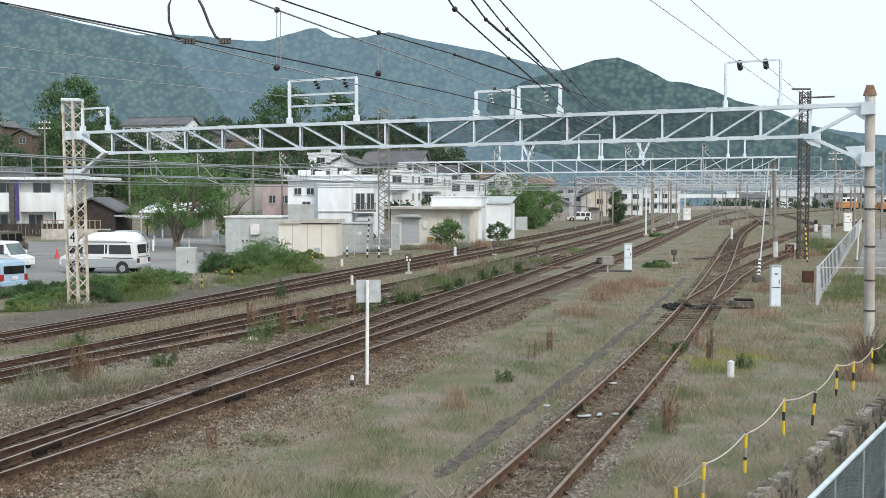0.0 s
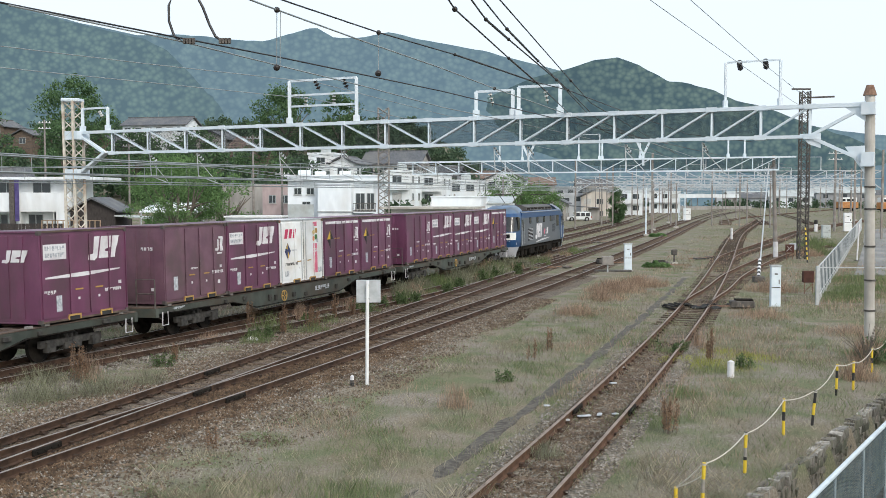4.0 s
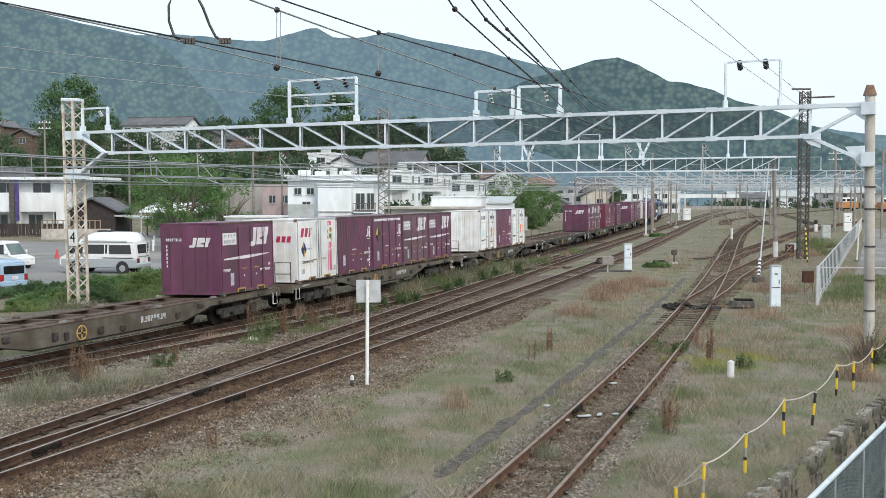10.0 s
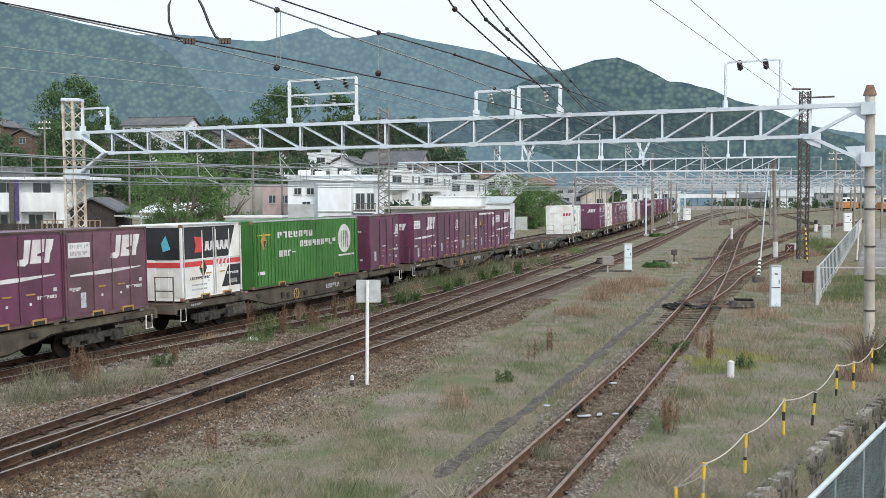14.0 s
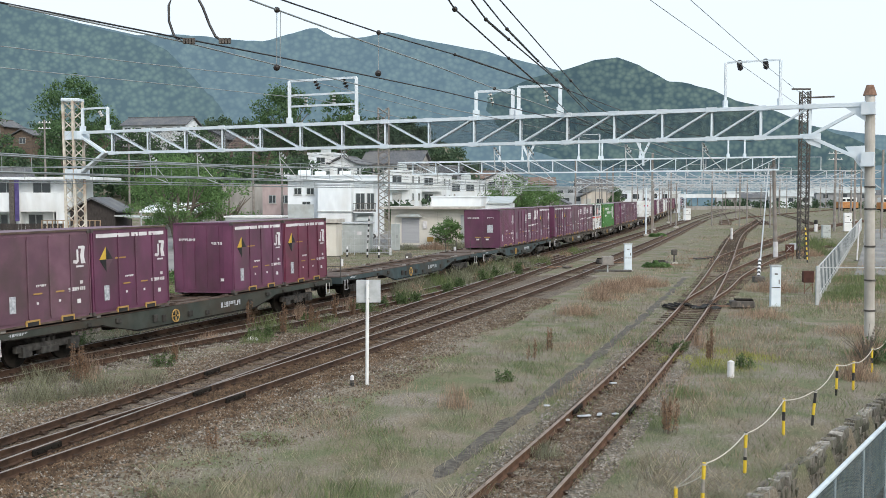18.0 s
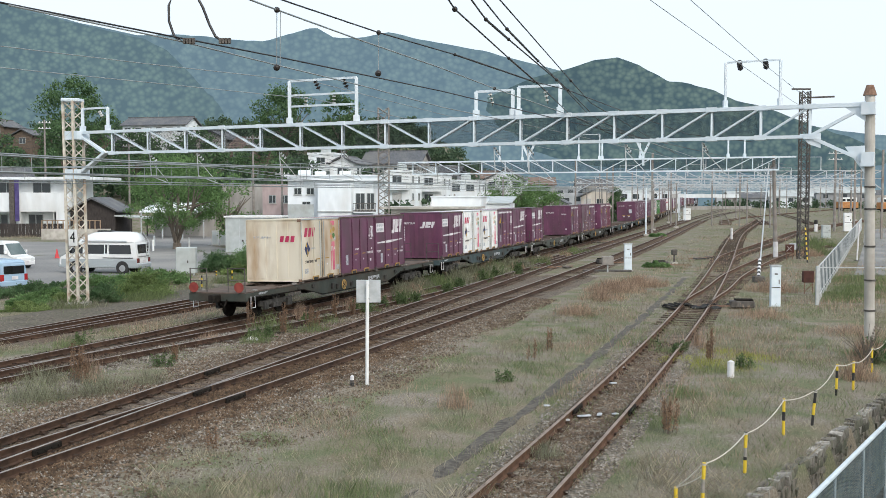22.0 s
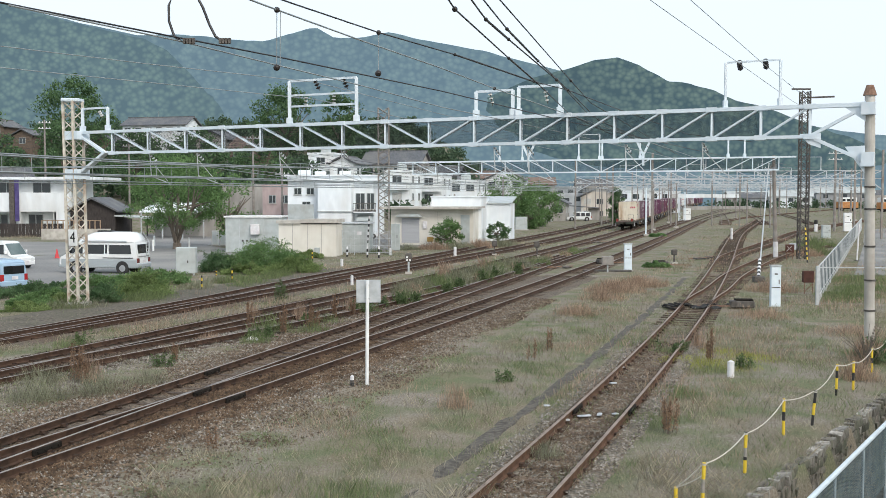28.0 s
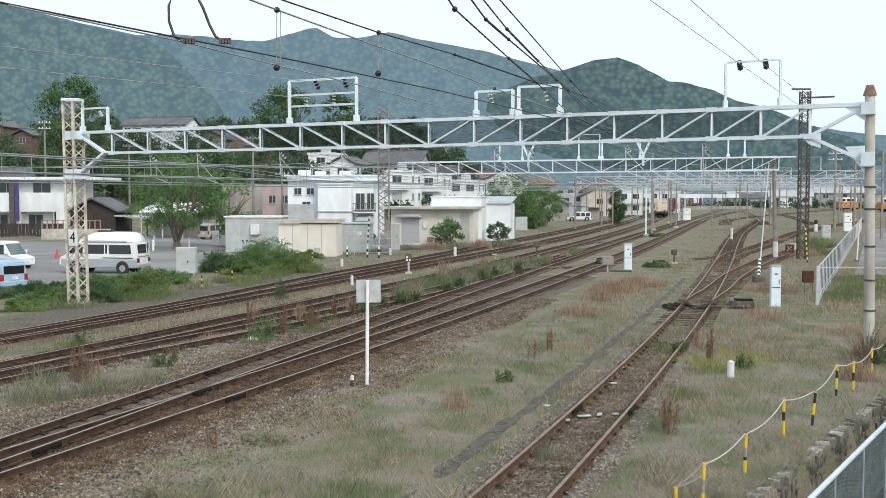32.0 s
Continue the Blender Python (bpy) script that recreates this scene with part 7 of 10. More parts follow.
def make_jr(mat, label, diamond=False, bars=False, style="doors", end_label=True):
    c, S, E = container(style, mat, label)
    two_stroke_logo(S, c, 1.12, 1.55, .5, .5)
    if bars:
        for u0, u1 in ((-1.62, -.1), (0, .3), (.36, .75), (.84, 1.6)):
            S("top_mark", rect(u0, u1, 2.24, 2.35), "mark_white", c)
    if diamond:
        o = (-1.2, 1.6)
        S("warning_mark", [(o[0] - .3, o[1]), (o[0], o[1] - .36), (o[0], o[1])], "mark_black", c)
        S("warning_mark", [(o[0], o[1] - .36), (o[0] + .3, o[1]), (o[0], o[1])], "maroon_faded", c)
        S("warning_mark", [(o[0] - .3, o[1]), (o[0], o[1]), (o[0], o[1] + .38)], "mark_yellow", c)
        S("warning_mark", [(o[0], o[1]), (o[0] + .3, o[1]), (o[0], o[1] + .38)], "mark_black", c)
        S("stencil", rect(-.8, -.3, 1.6, 1.64), "mark_gold", c)
    S("label_plate", rect(-1.32, -1.1, .4, .84), "mark_grey", c)
    characters("side", c, .9, 1.6, .8, .9, 8, seed=8)
    S("stencil", rect(1.38, 1.5, .98, 1.07), "mark_white", c)
    S("stencil", rect(1.24, 1.38, .44, .56), "mark_white", c)
    characters("side", c, -.35, .05, 1.02, 1.08, 6, seed=9)
    if style == "ribbed":
        for i in range(6):
            S("stencil", rect(1.42, 1.5, .22 + i * .13, .32 + i * .13), "mark_white", c)
        characters("end", c, .2, 1.0, 1.92, 2.01, 9, seed=10)
        E("label_plate", rect(-.75, -.35, 1.0, 1.5), "mark_grey", c)
        characters("end", c, -.8, -.35, 1.93, 2.01, 4, seed=11)
        for y in (.3, -.35):
            E("lock_plate", rect(y - .2, y + .2, .66, .72), "mark_gold", c)
            E("stencil", rect(y - .1, y + .1, .5, .6), "mark_white", c)
    else:
        characters("end", c, .3, 1.0, 1.86, 1.95, 8, seed=12)
        characters("end", c, -.82, -.35, 1.72, 1.82, 4, seed=13)
        E("stencil", rect(-.85, -.72, .42, .52), "mark_white", c)
    return c


M["map_pale"] = surf("map_pale", (.5, .68, .68, 1), (.62, .76, .75, 1), 6, .6, bump=0)
M["orange_print"] = surf("orange_print", (.75, .2, .05, 1), (.8, .28, .1, 1), 4, .6, bump=0)


def make_white(mat, label, accent, stripe=True, pictures=False, end_text=True):
    c, S, E = container("doors", mat, label)
    if pictures:
        characters("side", c, -1.5, -.75, 1.92, 2.14, 3, "mark_navy", seed=31)
        characters("side", c, .45, 1.3, 1.94, 2.14, 4, "mark_navy", seed=32)
        S("printed_map", [(-1.5, .82), (-1.3, .78), (-1.2, .95), (-.95, .92), (-.8, 1.1), (-.95, 1.3), (-1.12, 1.26), (-1.2, 1.5), (-1.32, 1.28), (-1.42, 1.12)], "map_pale", c)
        for k in (.62, 1.08):
            S("printed_oval", [(k + .15 * math.cos(a), 1.22 + .2 * math.sin(a)) for a in np.linspace(0, 2 * math.pi, 17)[:-1]], "orange_print", c)
            S("printed_foot", rect(k - .1, k + .1, .88, 1.0), "mark_red", c)
            S("printed_foot", rect(k - .05, k + .05, 1.0, 1.03), "mark_yellow", c)
        for u, n, v in ((-1.55, 9, .6), (.3, 7, .45)):
            characters("side", c, u, u + .9, v, v + .09, n, "steel_dark", seed=33 + n)
        for v in (1.72, .4):
            S("fine_print", rect(-1.5, -.8, v, v + .03), "mark_grey", c)
        S("fine_print", rect(.55, 1.3, 1.68, 1.71), "mark_blue", c)
        S("door_gap", rect(.02, .06, .06, CH - .04), "mark_black", c)
        for u in (-1.74, -.55, -.1, .2, .95, 1.7):
            part("hinge_rod", tubes([[(u, -CW / 2 - .02, .1), (u, -CW / 2 - .02, CH - .1)]], .018, 6), "galvanised", c)
        for i in range(8):
            E("end_text", rect(.98, 1.06, 1.0 + i * .15, 1.1 + i * .15), "steel_dark", c)
        for i in range(9):
            y = -1.1 + i * .275
            part("end_corrugation", boxes((-CL / 2 - .004, -CL / 2 + .03, y - .035, y + .035, .12, CH - .12)), mat, c)
    else:
        o = (-1.22, 1.28)
        S("warning_mark", [(o[0] - .24, o[1]), (o[0], o[1] - .32), (o[0] + .24, o[1]), (o[0], o[1] + .32)], "mark_navy", c)
        side_mark("warning_mark", [(o[0], o[1] - .3), (o[0] + .11, o[1] - .15), (o[0], o[1] + .02)], "mark_yellow", c, out=.009)
        side_mark("warning_mark", [(o[0] - .02, o[1] + .3), (o[0] - .13, o[1] + .12), (o[0] - .02, o[1] + .06)], "mark_yellow", c, out=.009)
        characters("side", c, -.9, -.5, 1.26, 1.33, 5, "mark_grey", seed=14)
        characters("side", c, -1.45, -.4, .72, .82, 11, "steel_dark", seed=15)
        # three slanted red strokes of the owner's emblem
        red = "mark_wine" if accent == "mark_pink" else accent
        for k in range(3):
            S("emblem", slant(-1.48 + k * .34, -1.26 + k * .34 - .04 * (k == 2), 1.78, 2.14, .3), red, c)
        S("door_gap", rect(.07, .1, .06, CH - .04), "mark_black", c)
        for u in (-1.74, -.1, .26, 1.7):
            part("hinge_rod", tubes([[(u, -CW / 2 - .02, .1), (u, -CW / 2 - .02, CH - .1)]], .02, 6), "galvanised", c)
        if stripe:
            S("stripe", rect(.95, 1.28, .3, 1.5), accent, c)
            S("stripe", rect(.95, 1.28, 2.2, 2.38), accent, c)
            for k, (u, v, q, mt) in enumerate(((1.0, 1.95, .1, "mark_yellow"), (1.22, 2.02, .11, "mark_gold"), (1.2, 1.75, .12, "box_green"), (1.0, 1.7, .1, "orange_print"), (1.3, 1.62, .09, "mark_grey"))):
                S("printed_disc", [(u + q * math.cos(a), v + q * math.sin(a)) for a in np.linspace(0, 2 * math.pi, 13)[:-1]], mt, c)
            tx = bpy.data.curves.new("type_mark", "FONT")
            tx.body, tx.size, tx.align_x, tx.extrude = "19A", .26, "CENTER", .001
            tx.materials.append(M["mark_white"])
            to = new("type_mark", tx)
            to.parent = c
            to.matrix_basis = Matrix.Translation((1.115, -CW / 2 - .009, 1.12)) @ Matrix.Rotation(math.pi / 2, 4, "X")
        for u in (-1.3, 1.5):
            characters("side", c, u - .15, u + .15, .3, .5, 4, "mark_grey", seed=16)
    if end_text:
        for k in range(3):
            E("emblem", slant(-.95 + k * .24, -.79 + k * .24, 1.6, 1.84, -.2), "mark_wine", c)
        characters("end", c, .1, .9, 1.75, 1.83, 8, "mark_grey", seed=17)
    return c


PARK = Matrix.Translation((0, 0, 0))
KINDS = {
    "F": make_jrf("maroon", "maroon freight container with white emblem and stripe"),
    "f": make_jrf("maroon_faded", "faded maroon freight container with white emblem and stripe"),
    "e": make_jrf("maroon", "maroon freight container with white emblem and no notice", sticker=False),
    "J": make_jr("maroon", "maroon freight container with white rail emblem"),
    "j": make_jr("maroon_faded", "weathered maroon freight container with rail emblem"),
    "D": make_jr("maroon", "maroon ventilated container with warning diamond and white top marks", diamond=True, bars=True),
    "d": make_jr("maroon_red", "red maroon container with warning diamond and white top marks", diamond=True, bars=True),
    "R": make_jr("maroon", "ribbed maroon freight container with end doors", style="ribbed"),
    "r": make_jr("maroon_red", "reddish ribbed freight container with end doors", style="ribbed"),
    "W": make_white("box_white", "white private container with a pink stripe", "mark_pink"),
    "B": make_white("box_white", "white private container with blue marks", "mark_teal"),
    "A": make_white("box_white", "white container with orange printed ovals and dark blue lettering marks", "mark_blue", pictures=True, end_text=False),
    "Z": make_white("box_rusty", "white private container streaked with rust", "mark_pink"),
}


def make_green():
    c, S, E = container("ribbed", "box_green", "long bright green freight container with white lettering marks", length=9.2)
    characters("side", c, -2.7, .3, 1.82, 2.06, 7, seed=41)
    characters("side", c, -.9, 2.4, 1.42, 1.66, 9, seed=42)
    characters("side", c, -2.6, -1.2, 1.1, 1.34, 4, seed=43)
    o = (-3.75, 1.75)
    S("warning_mark", [(o[0] - .24, o[1]), (o[0], o[1] - .34), (o[0] + .24, o[1]), (o[0], o[1] + .34)], "mark_gold", c)
    side_mark("warning_mark", [(o[0], o[1] - .3), (o[0] + .2, o[1]), (o[0], o[1])], "mark_black", c, out=.009)
    for u in (-4.4, -4.15, -3.2, 4.3):
        part("hinge_rod", tubes([[(u, -CW / 2 - .02, .12), (u, -CW / 2 - .02, CH - .12)]], .022, 6), "box_green", c)
    S("round_emblem", [(3.2 + .62 * math.cos(a), 1.6 + .62 * math.sin(a)) for a in np.linspace(0, 2 * math.pi, 21)[:-1]], "mark_white", c)
    for k in range(4):
        S("emblem_leaf", [(2.86 + k * .2, 1.2), (2.95 + k * .2, 1.2), (3.0 + k * .18, 1.95), (2.88 + k * .18, 1.9)], "box_green", c, )
    S("emblem_line", rect(-4.2, -3.2, 1.95, 2.0), "mark_yellow", c)
    S("stencil", rect(2.6, 4.2, .85, .92), "mark_white", c)
    S("stencil", rect(-4.2, -3.7, .5, .62), "mark_white", c)
    return c


def make_black():
    c, S, E = container("doors", "box_white", "white container with black panels and a red band")
    S("black_panel", [(-1.75, 1.36), (.95, 1.36), (1.42, 2.42), (-1.75, 2.42)], "box_black", c)
    S("red_band", rect(-1.75, 1.75, 1.1, 1.27), "mark_red", c)
    side_mark("band_edge", rect(-1.75, 1.75, 1.27, 1.33), "mark_white", c, out=.008)
    # bold blocks of the owner's emblem
    side_mark("emblem", [(-1.1, 1.56), (-.7, 1.56), (-.58, 1.8), (-.7, 2.06), (-1.1, 2.1), (-1.02, 1.8)], "mark_red", c, out=.009)
    for i in range(5):
        u = -.5 + i * .3
        side_mark("emblem", [(u, 1.6), (u + .1, 1.6), (u + .13, 1.72), (u + .2, 1.6), (u + .28, 1.6), (u + .24, 1.92), (u + .06, 1.92)], "mark_white", c, out=.009)
    for i in range(4):
        side_mark("band_slash", slant(-.05 + i * .24, .05 + i * .24, 1.0, 1.34, .5), "mark_white", c, out=.01)
    S("black_panel", [(.5, .3), (1.75, .3), (1.75, 1.04), (.95, 1.04)], "box_black", c)
    o = (-.62, 1.02)
    side_mark("warning_mark", [(o[0] - .22, o[1]), (o[0], o[1] - .32), (o[0] + .22, o[1]), (o[0], o[1] + .32)], "mark_black", c, out=.012)
    side_mark("warning_mark", [(o[0] - .18, o[1] + .02), (o[0], o[1] + .02), (o[0], o[1] + .27)], "mark_yellow", c, out=.014)
    characters("side", c, -1.4, -.2, .66, .75, 11, "steel_dark", seed=44)
    for v in (.3, .45):
        S("fine_print", rect(-1.3, -.4, v, v + .06), "mark_grey", c)
    characters("side", c, .85, 1.6, .72, .8, 8, at=CW / 2 + .006, seed=45)
    S("label_plate", rect(.95, 1.5, .4, .55), "mark_white", c)
    for u in (-1.74, -.02, .1, 1.7):
        part("hinge_rod", tubes([[(u, -CW / 2 - .03, .1), (u, -CW / 2 - .03, CH - .1)]], .018, 6), "galvanised", c)
    E("black_panel", rect(-1.15, 1.15, 1.36, 2.42), "box_black", c)
    E("red_band", rect(-1.15, 1.15, 1.1, 1.27), "mark_red", c)
    end_mark("emblem", [(-.8, 1.7), (-.5, 1.62), (-.45, 1.9), (-.62, 2.15)], "mark_teal", c, out=.009)
    return c


KINDS["G"] = make_green()
KINDS["K"] = make_black()
DECK = 1.13


def bogie(w, x):
    b = part("bogie_frame", boxes((x - 1.25, x + 1.25, -.98, -.84, .42, .62), (x - 1.25, x + 1.25, .84, .98, .42, .62), (x - .25, x + .25, -.9, .9, .45, .75), (x - .35, x + .35, -1.02, -.8, .3, .5), (x - .35, x + .35, .8, 1.02, .3, .5), bevel=.02), "bogie_grey", w)
    for dx in (-.92, .92):
        bm = bmesh.new()
        for sy in (-1, 1):
            tube(bm, [(x + dx, sy * .52, .43), (x + dx, sy * .64, .43)], .43, 20)
        tube(bm, [(x + dx, -.9, .43), (x + dx, .9, .43)], .07, 8)
        part("wheelset", bm, "running_gear", b, "oily steel wheelset")
        for sy in (-1, 1):
            part("axle_box", boxes((x + dx - .17, x + dx + .17, sy * .98 - .08, sy * .98 + .08, .3, .58)), "bogie_grey", b)
    bm = bmesh.new()
    for dx in (-.2, 0, .2):
        tube(bm, [(x + dx, -.92, .32), (x + dx, -.92, .72)], .07, 8)
    part("spring", bm, "bogie_grey", b)


def make_wagon(mat, label):
    """A flat container wagon: fish-bellied sides, open deck, bogies, couplers, rails and steps."""
    w = thing("container_wagon", None, label, "freight wagon", "wagons of the train")
    for sy in (-1, 1):
        bm = bmesh.new()
        prism(bm, [(-9.6, 1.02), (9.6, 1.02), (9.6, .86), (5.1, .82), (3.4, .42), (-3.4, .42), (-5.1, .82), (-9.6, .86)], sy * 1.12 - .04, sy * 1.12 + .04)
        part("side_sill", bm, mat, w)
    bm = bmesh.new()
    for x in np.arange(-9.3, 9.4, 1.33):
        box(bm, x - .08, x + .08, -1.1, 1.1, .9, 1.03)
    box(bm, -9.6, 9.6, -.2, .2, .78, 1.0)
    part("floor_frame", bm, "deck_rust", w)
    bm = bmesh.new()
    for x0, x1 in ((-9.75, -7.0), (7.0, 9.75)):
        box(bm, x0, x1, -1.15, 1.15, 1.03, 1.07)
    box(bm, -7.0, 7.0, -1.15, -.85, 1.03, 1.06)
    box(bm, -7.0, 7.0, .85, 1.15, 1.03, 1.06)
    part("deck_plate", bm, "deck_rust", w)
    for k in range(5):
        x = (k - 2) * SLOT
        bm = bmesh.new()
        for dx in (-1.55, 1.55):
            for sy in (-1, 1):
                box(bm, x + dx - .09, x + dx + .09, sy * 1.12 - .07, sy * 1.12 + .07, 1.06, 1.125)
        part("twist_lock", bm, "mast_grey" if k != 2 else "deck_rust", w)
    for x in (-7.1, 7.1):
        bogie(w, x)
    for sx in (-1, 1):
        part("coupler", boxes((min(sx * 9.7, sx * 10.18), max(sx * 9.7, sx * 10.18), -.14, .14, .72, 1.0), bevel=.03), "running_gear", w)
        part("end_sill", boxes((min(sx * 9.6, sx * 9.75), max(sx * 9.6, sx * 9.75), -1.2, 1.2, .75, 1.03)), mat, w)
        bm = bmesh.new()
        for sy in (-1, 1):
            x = sx * 9.3
            tube(bm, [(x - .14, sy * 1.22, .9), (x - .16, sy * 1.22, .48), (x + .16, sy * 1.22, .48), (x + .14, sy * 1.22, .9)], .02, 6)
        part("step", bm, "mark_white", w, "white-painted shunter's step")
    bm = bmesh.new()
    for y0, y1 in ((-1.15, -.45), (.45, 1.15)):
        tube(bm, [(-9.72, y0, 1.03), (-9.72, y0, 1.95), (-9.72, y1, 1.95), (-9.72, y1, 1.03)], .025, 6)
        tube(bm, [(-9.72, y0, 1.5), (-9.72, y1, 1.5)], .02, 6)
    part("end_railing", bm, "steel_dark", w)
    characters("side", w, 1.2, 2.5, .68, .86, 8, "mark_grey", 1.162, 21)
    characters("side", w, -8.8, -8.1, .92, .99, 6, "mark_grey", 1.162, 22)
    # hand-brake wheel, brackets and the brake pipe along the side
    ring = [(-1.6 + .2 * math.cos(a), -1.26, .72 + .2 * math.sin(a)) for a in np.linspace(0, 2 * math.pi, 17)]
    hw_ = part("brake_wheel", tubes([ring], .022, 6), "mark_gold", w, "yellow-painted hand-brake wheel")
    part("spoke", beams([((-1.8, -1.26, .72), (-1.4, -1.26, .72)), ((-1.6, -1.26, .52), (-1.6, -1.26, .92))], .03), "mark_gold", hw_)
    part("axle", tubes([[(-1.6, -1.28, .72), (-1.6, -1.1, .72)]], .035, 8), "running_gear", hw_)
    for x, z0, z1, wd in ((-2.6, .62, .85, .2), (-2.15, .58, .8, .16), (-.7, .6, .78, .22), (.3, .55, .7, .18), (3.1, .6, .8, .2), (4.4, .82, .95, .3), (5.6, .84, .95, .16), (-4.4, .8, .95, .24), (-5.7, .84, .95, .16), (8.3, .86, .98, .3), (-8.9, .86, .9, .3)):
        part("bracket", boxes((x - wd / 2, x + wd / 2, -1.24, -1.155, z0, z1), bevel=.015), "bogie_grey", w)
    part("brake_pipe", tubes([[(-9.4, -1.17, .84), (-5.2, -1.17, .8), (-3.5, -1.17, .47), (3.5, -1.17, .47), (5.2, -1.17, .8), (9.4, -1.17, .84)]], .018, 6), "running_gear", w)
    for sx in (-1, 1):
        part("brake_hose", tubes([[(sx * 9.75, -.4, .8), (sx * 10.0, -.42, .55), (sx * 10.2, -.4, .7)]], .03, 6), "running_gear", w)
    part("brake_tank", tubes([[(-2.6, -.7, .62), (-1.1, -.7, .62)]], .22, 12), "running_gear", w)
    part("brake_gear", boxes((.5, 1.6, -.95, -.6, .45, .8), (-4.6, -4.1, -1.0, -.7, .6, .85), bevel=.03), "running_gear", w)
    return w


WAGONS = {"g": make_wagon("wagon_grey", "grey-green flat container wagon with rusty running gear"),
          "t": make_wagon("wagon_tan", "tan dust-covered flat container wagon"),
          "b": make_wagon("wagon_blue", "blue-grey flat container wagon")}
# wagon colour and load, front slot first
LOADS = [("g", "DFFFJ"), ("g", "DDWFj"), ("g", "F...D"), ("g", "Jr.fF"), ("g", "....."), ("t", ".ARA."), ("t", "FfDRW"), ("t", "F...B"), ("g", "....."),
         ("t", "FDjJF"), ("t", "JG..K"), ("t", "fFjDD"), ("b", "DFJR."), ("b", "....."), ("g", "dD.Dj"), ("g", "D...F"), ("b", "eDWWF"), ("g", ".FJZ.")]


def cab_ring(z, nose, w, s, grow=0.0, back=6.5):
    """One level of the cab's plan: flank, rounded corner, nose, and round again."""
    w, nose = w + grow, nose + grow
    half = [(back, w), (nose - .75, w), (nose - .4, w * .965), (nose - .16, w * .87), (nose - .04, w * .68), (nose, w * .4)]
    return [(s * x, -y, z) for x, y in half] + [(s * x, y, z) for x, y in half[::-1]]


def loft(rings, caps=True, close=True):
    bm = bmesh.new()
    vs = [[bm.verts.new(p) for p in r] for r in rings]
    n = len(rings[0])
    for a, b in zip(vs, vs[1:]):
        for i in range(n if close else n - 1):
            bm.faces.new((a[i], a[(i + 1) % n], b[(i + 1) % n], b[i]))
    if caps:
        bm.faces.new(vs[0][::-1])
        bm.faces.new(vs[-1])
    bmesh.ops.recalc_face_normals(bm, faces=bm.faces)
    return bm


def band(levels, s, lo, hi, grow):
    """A thin shell that wraps the nose, from ring point lo to hi."""
    rings = []
    for g in (0.0, grow):
        rings.append([cab_ring(z, n, w, s, g)[lo:hi] for z, n, w in levels])
    inner, outer = rings
    seq = inner + outer[::-1] + [inner[0]]
    return loft(seq, False, False)


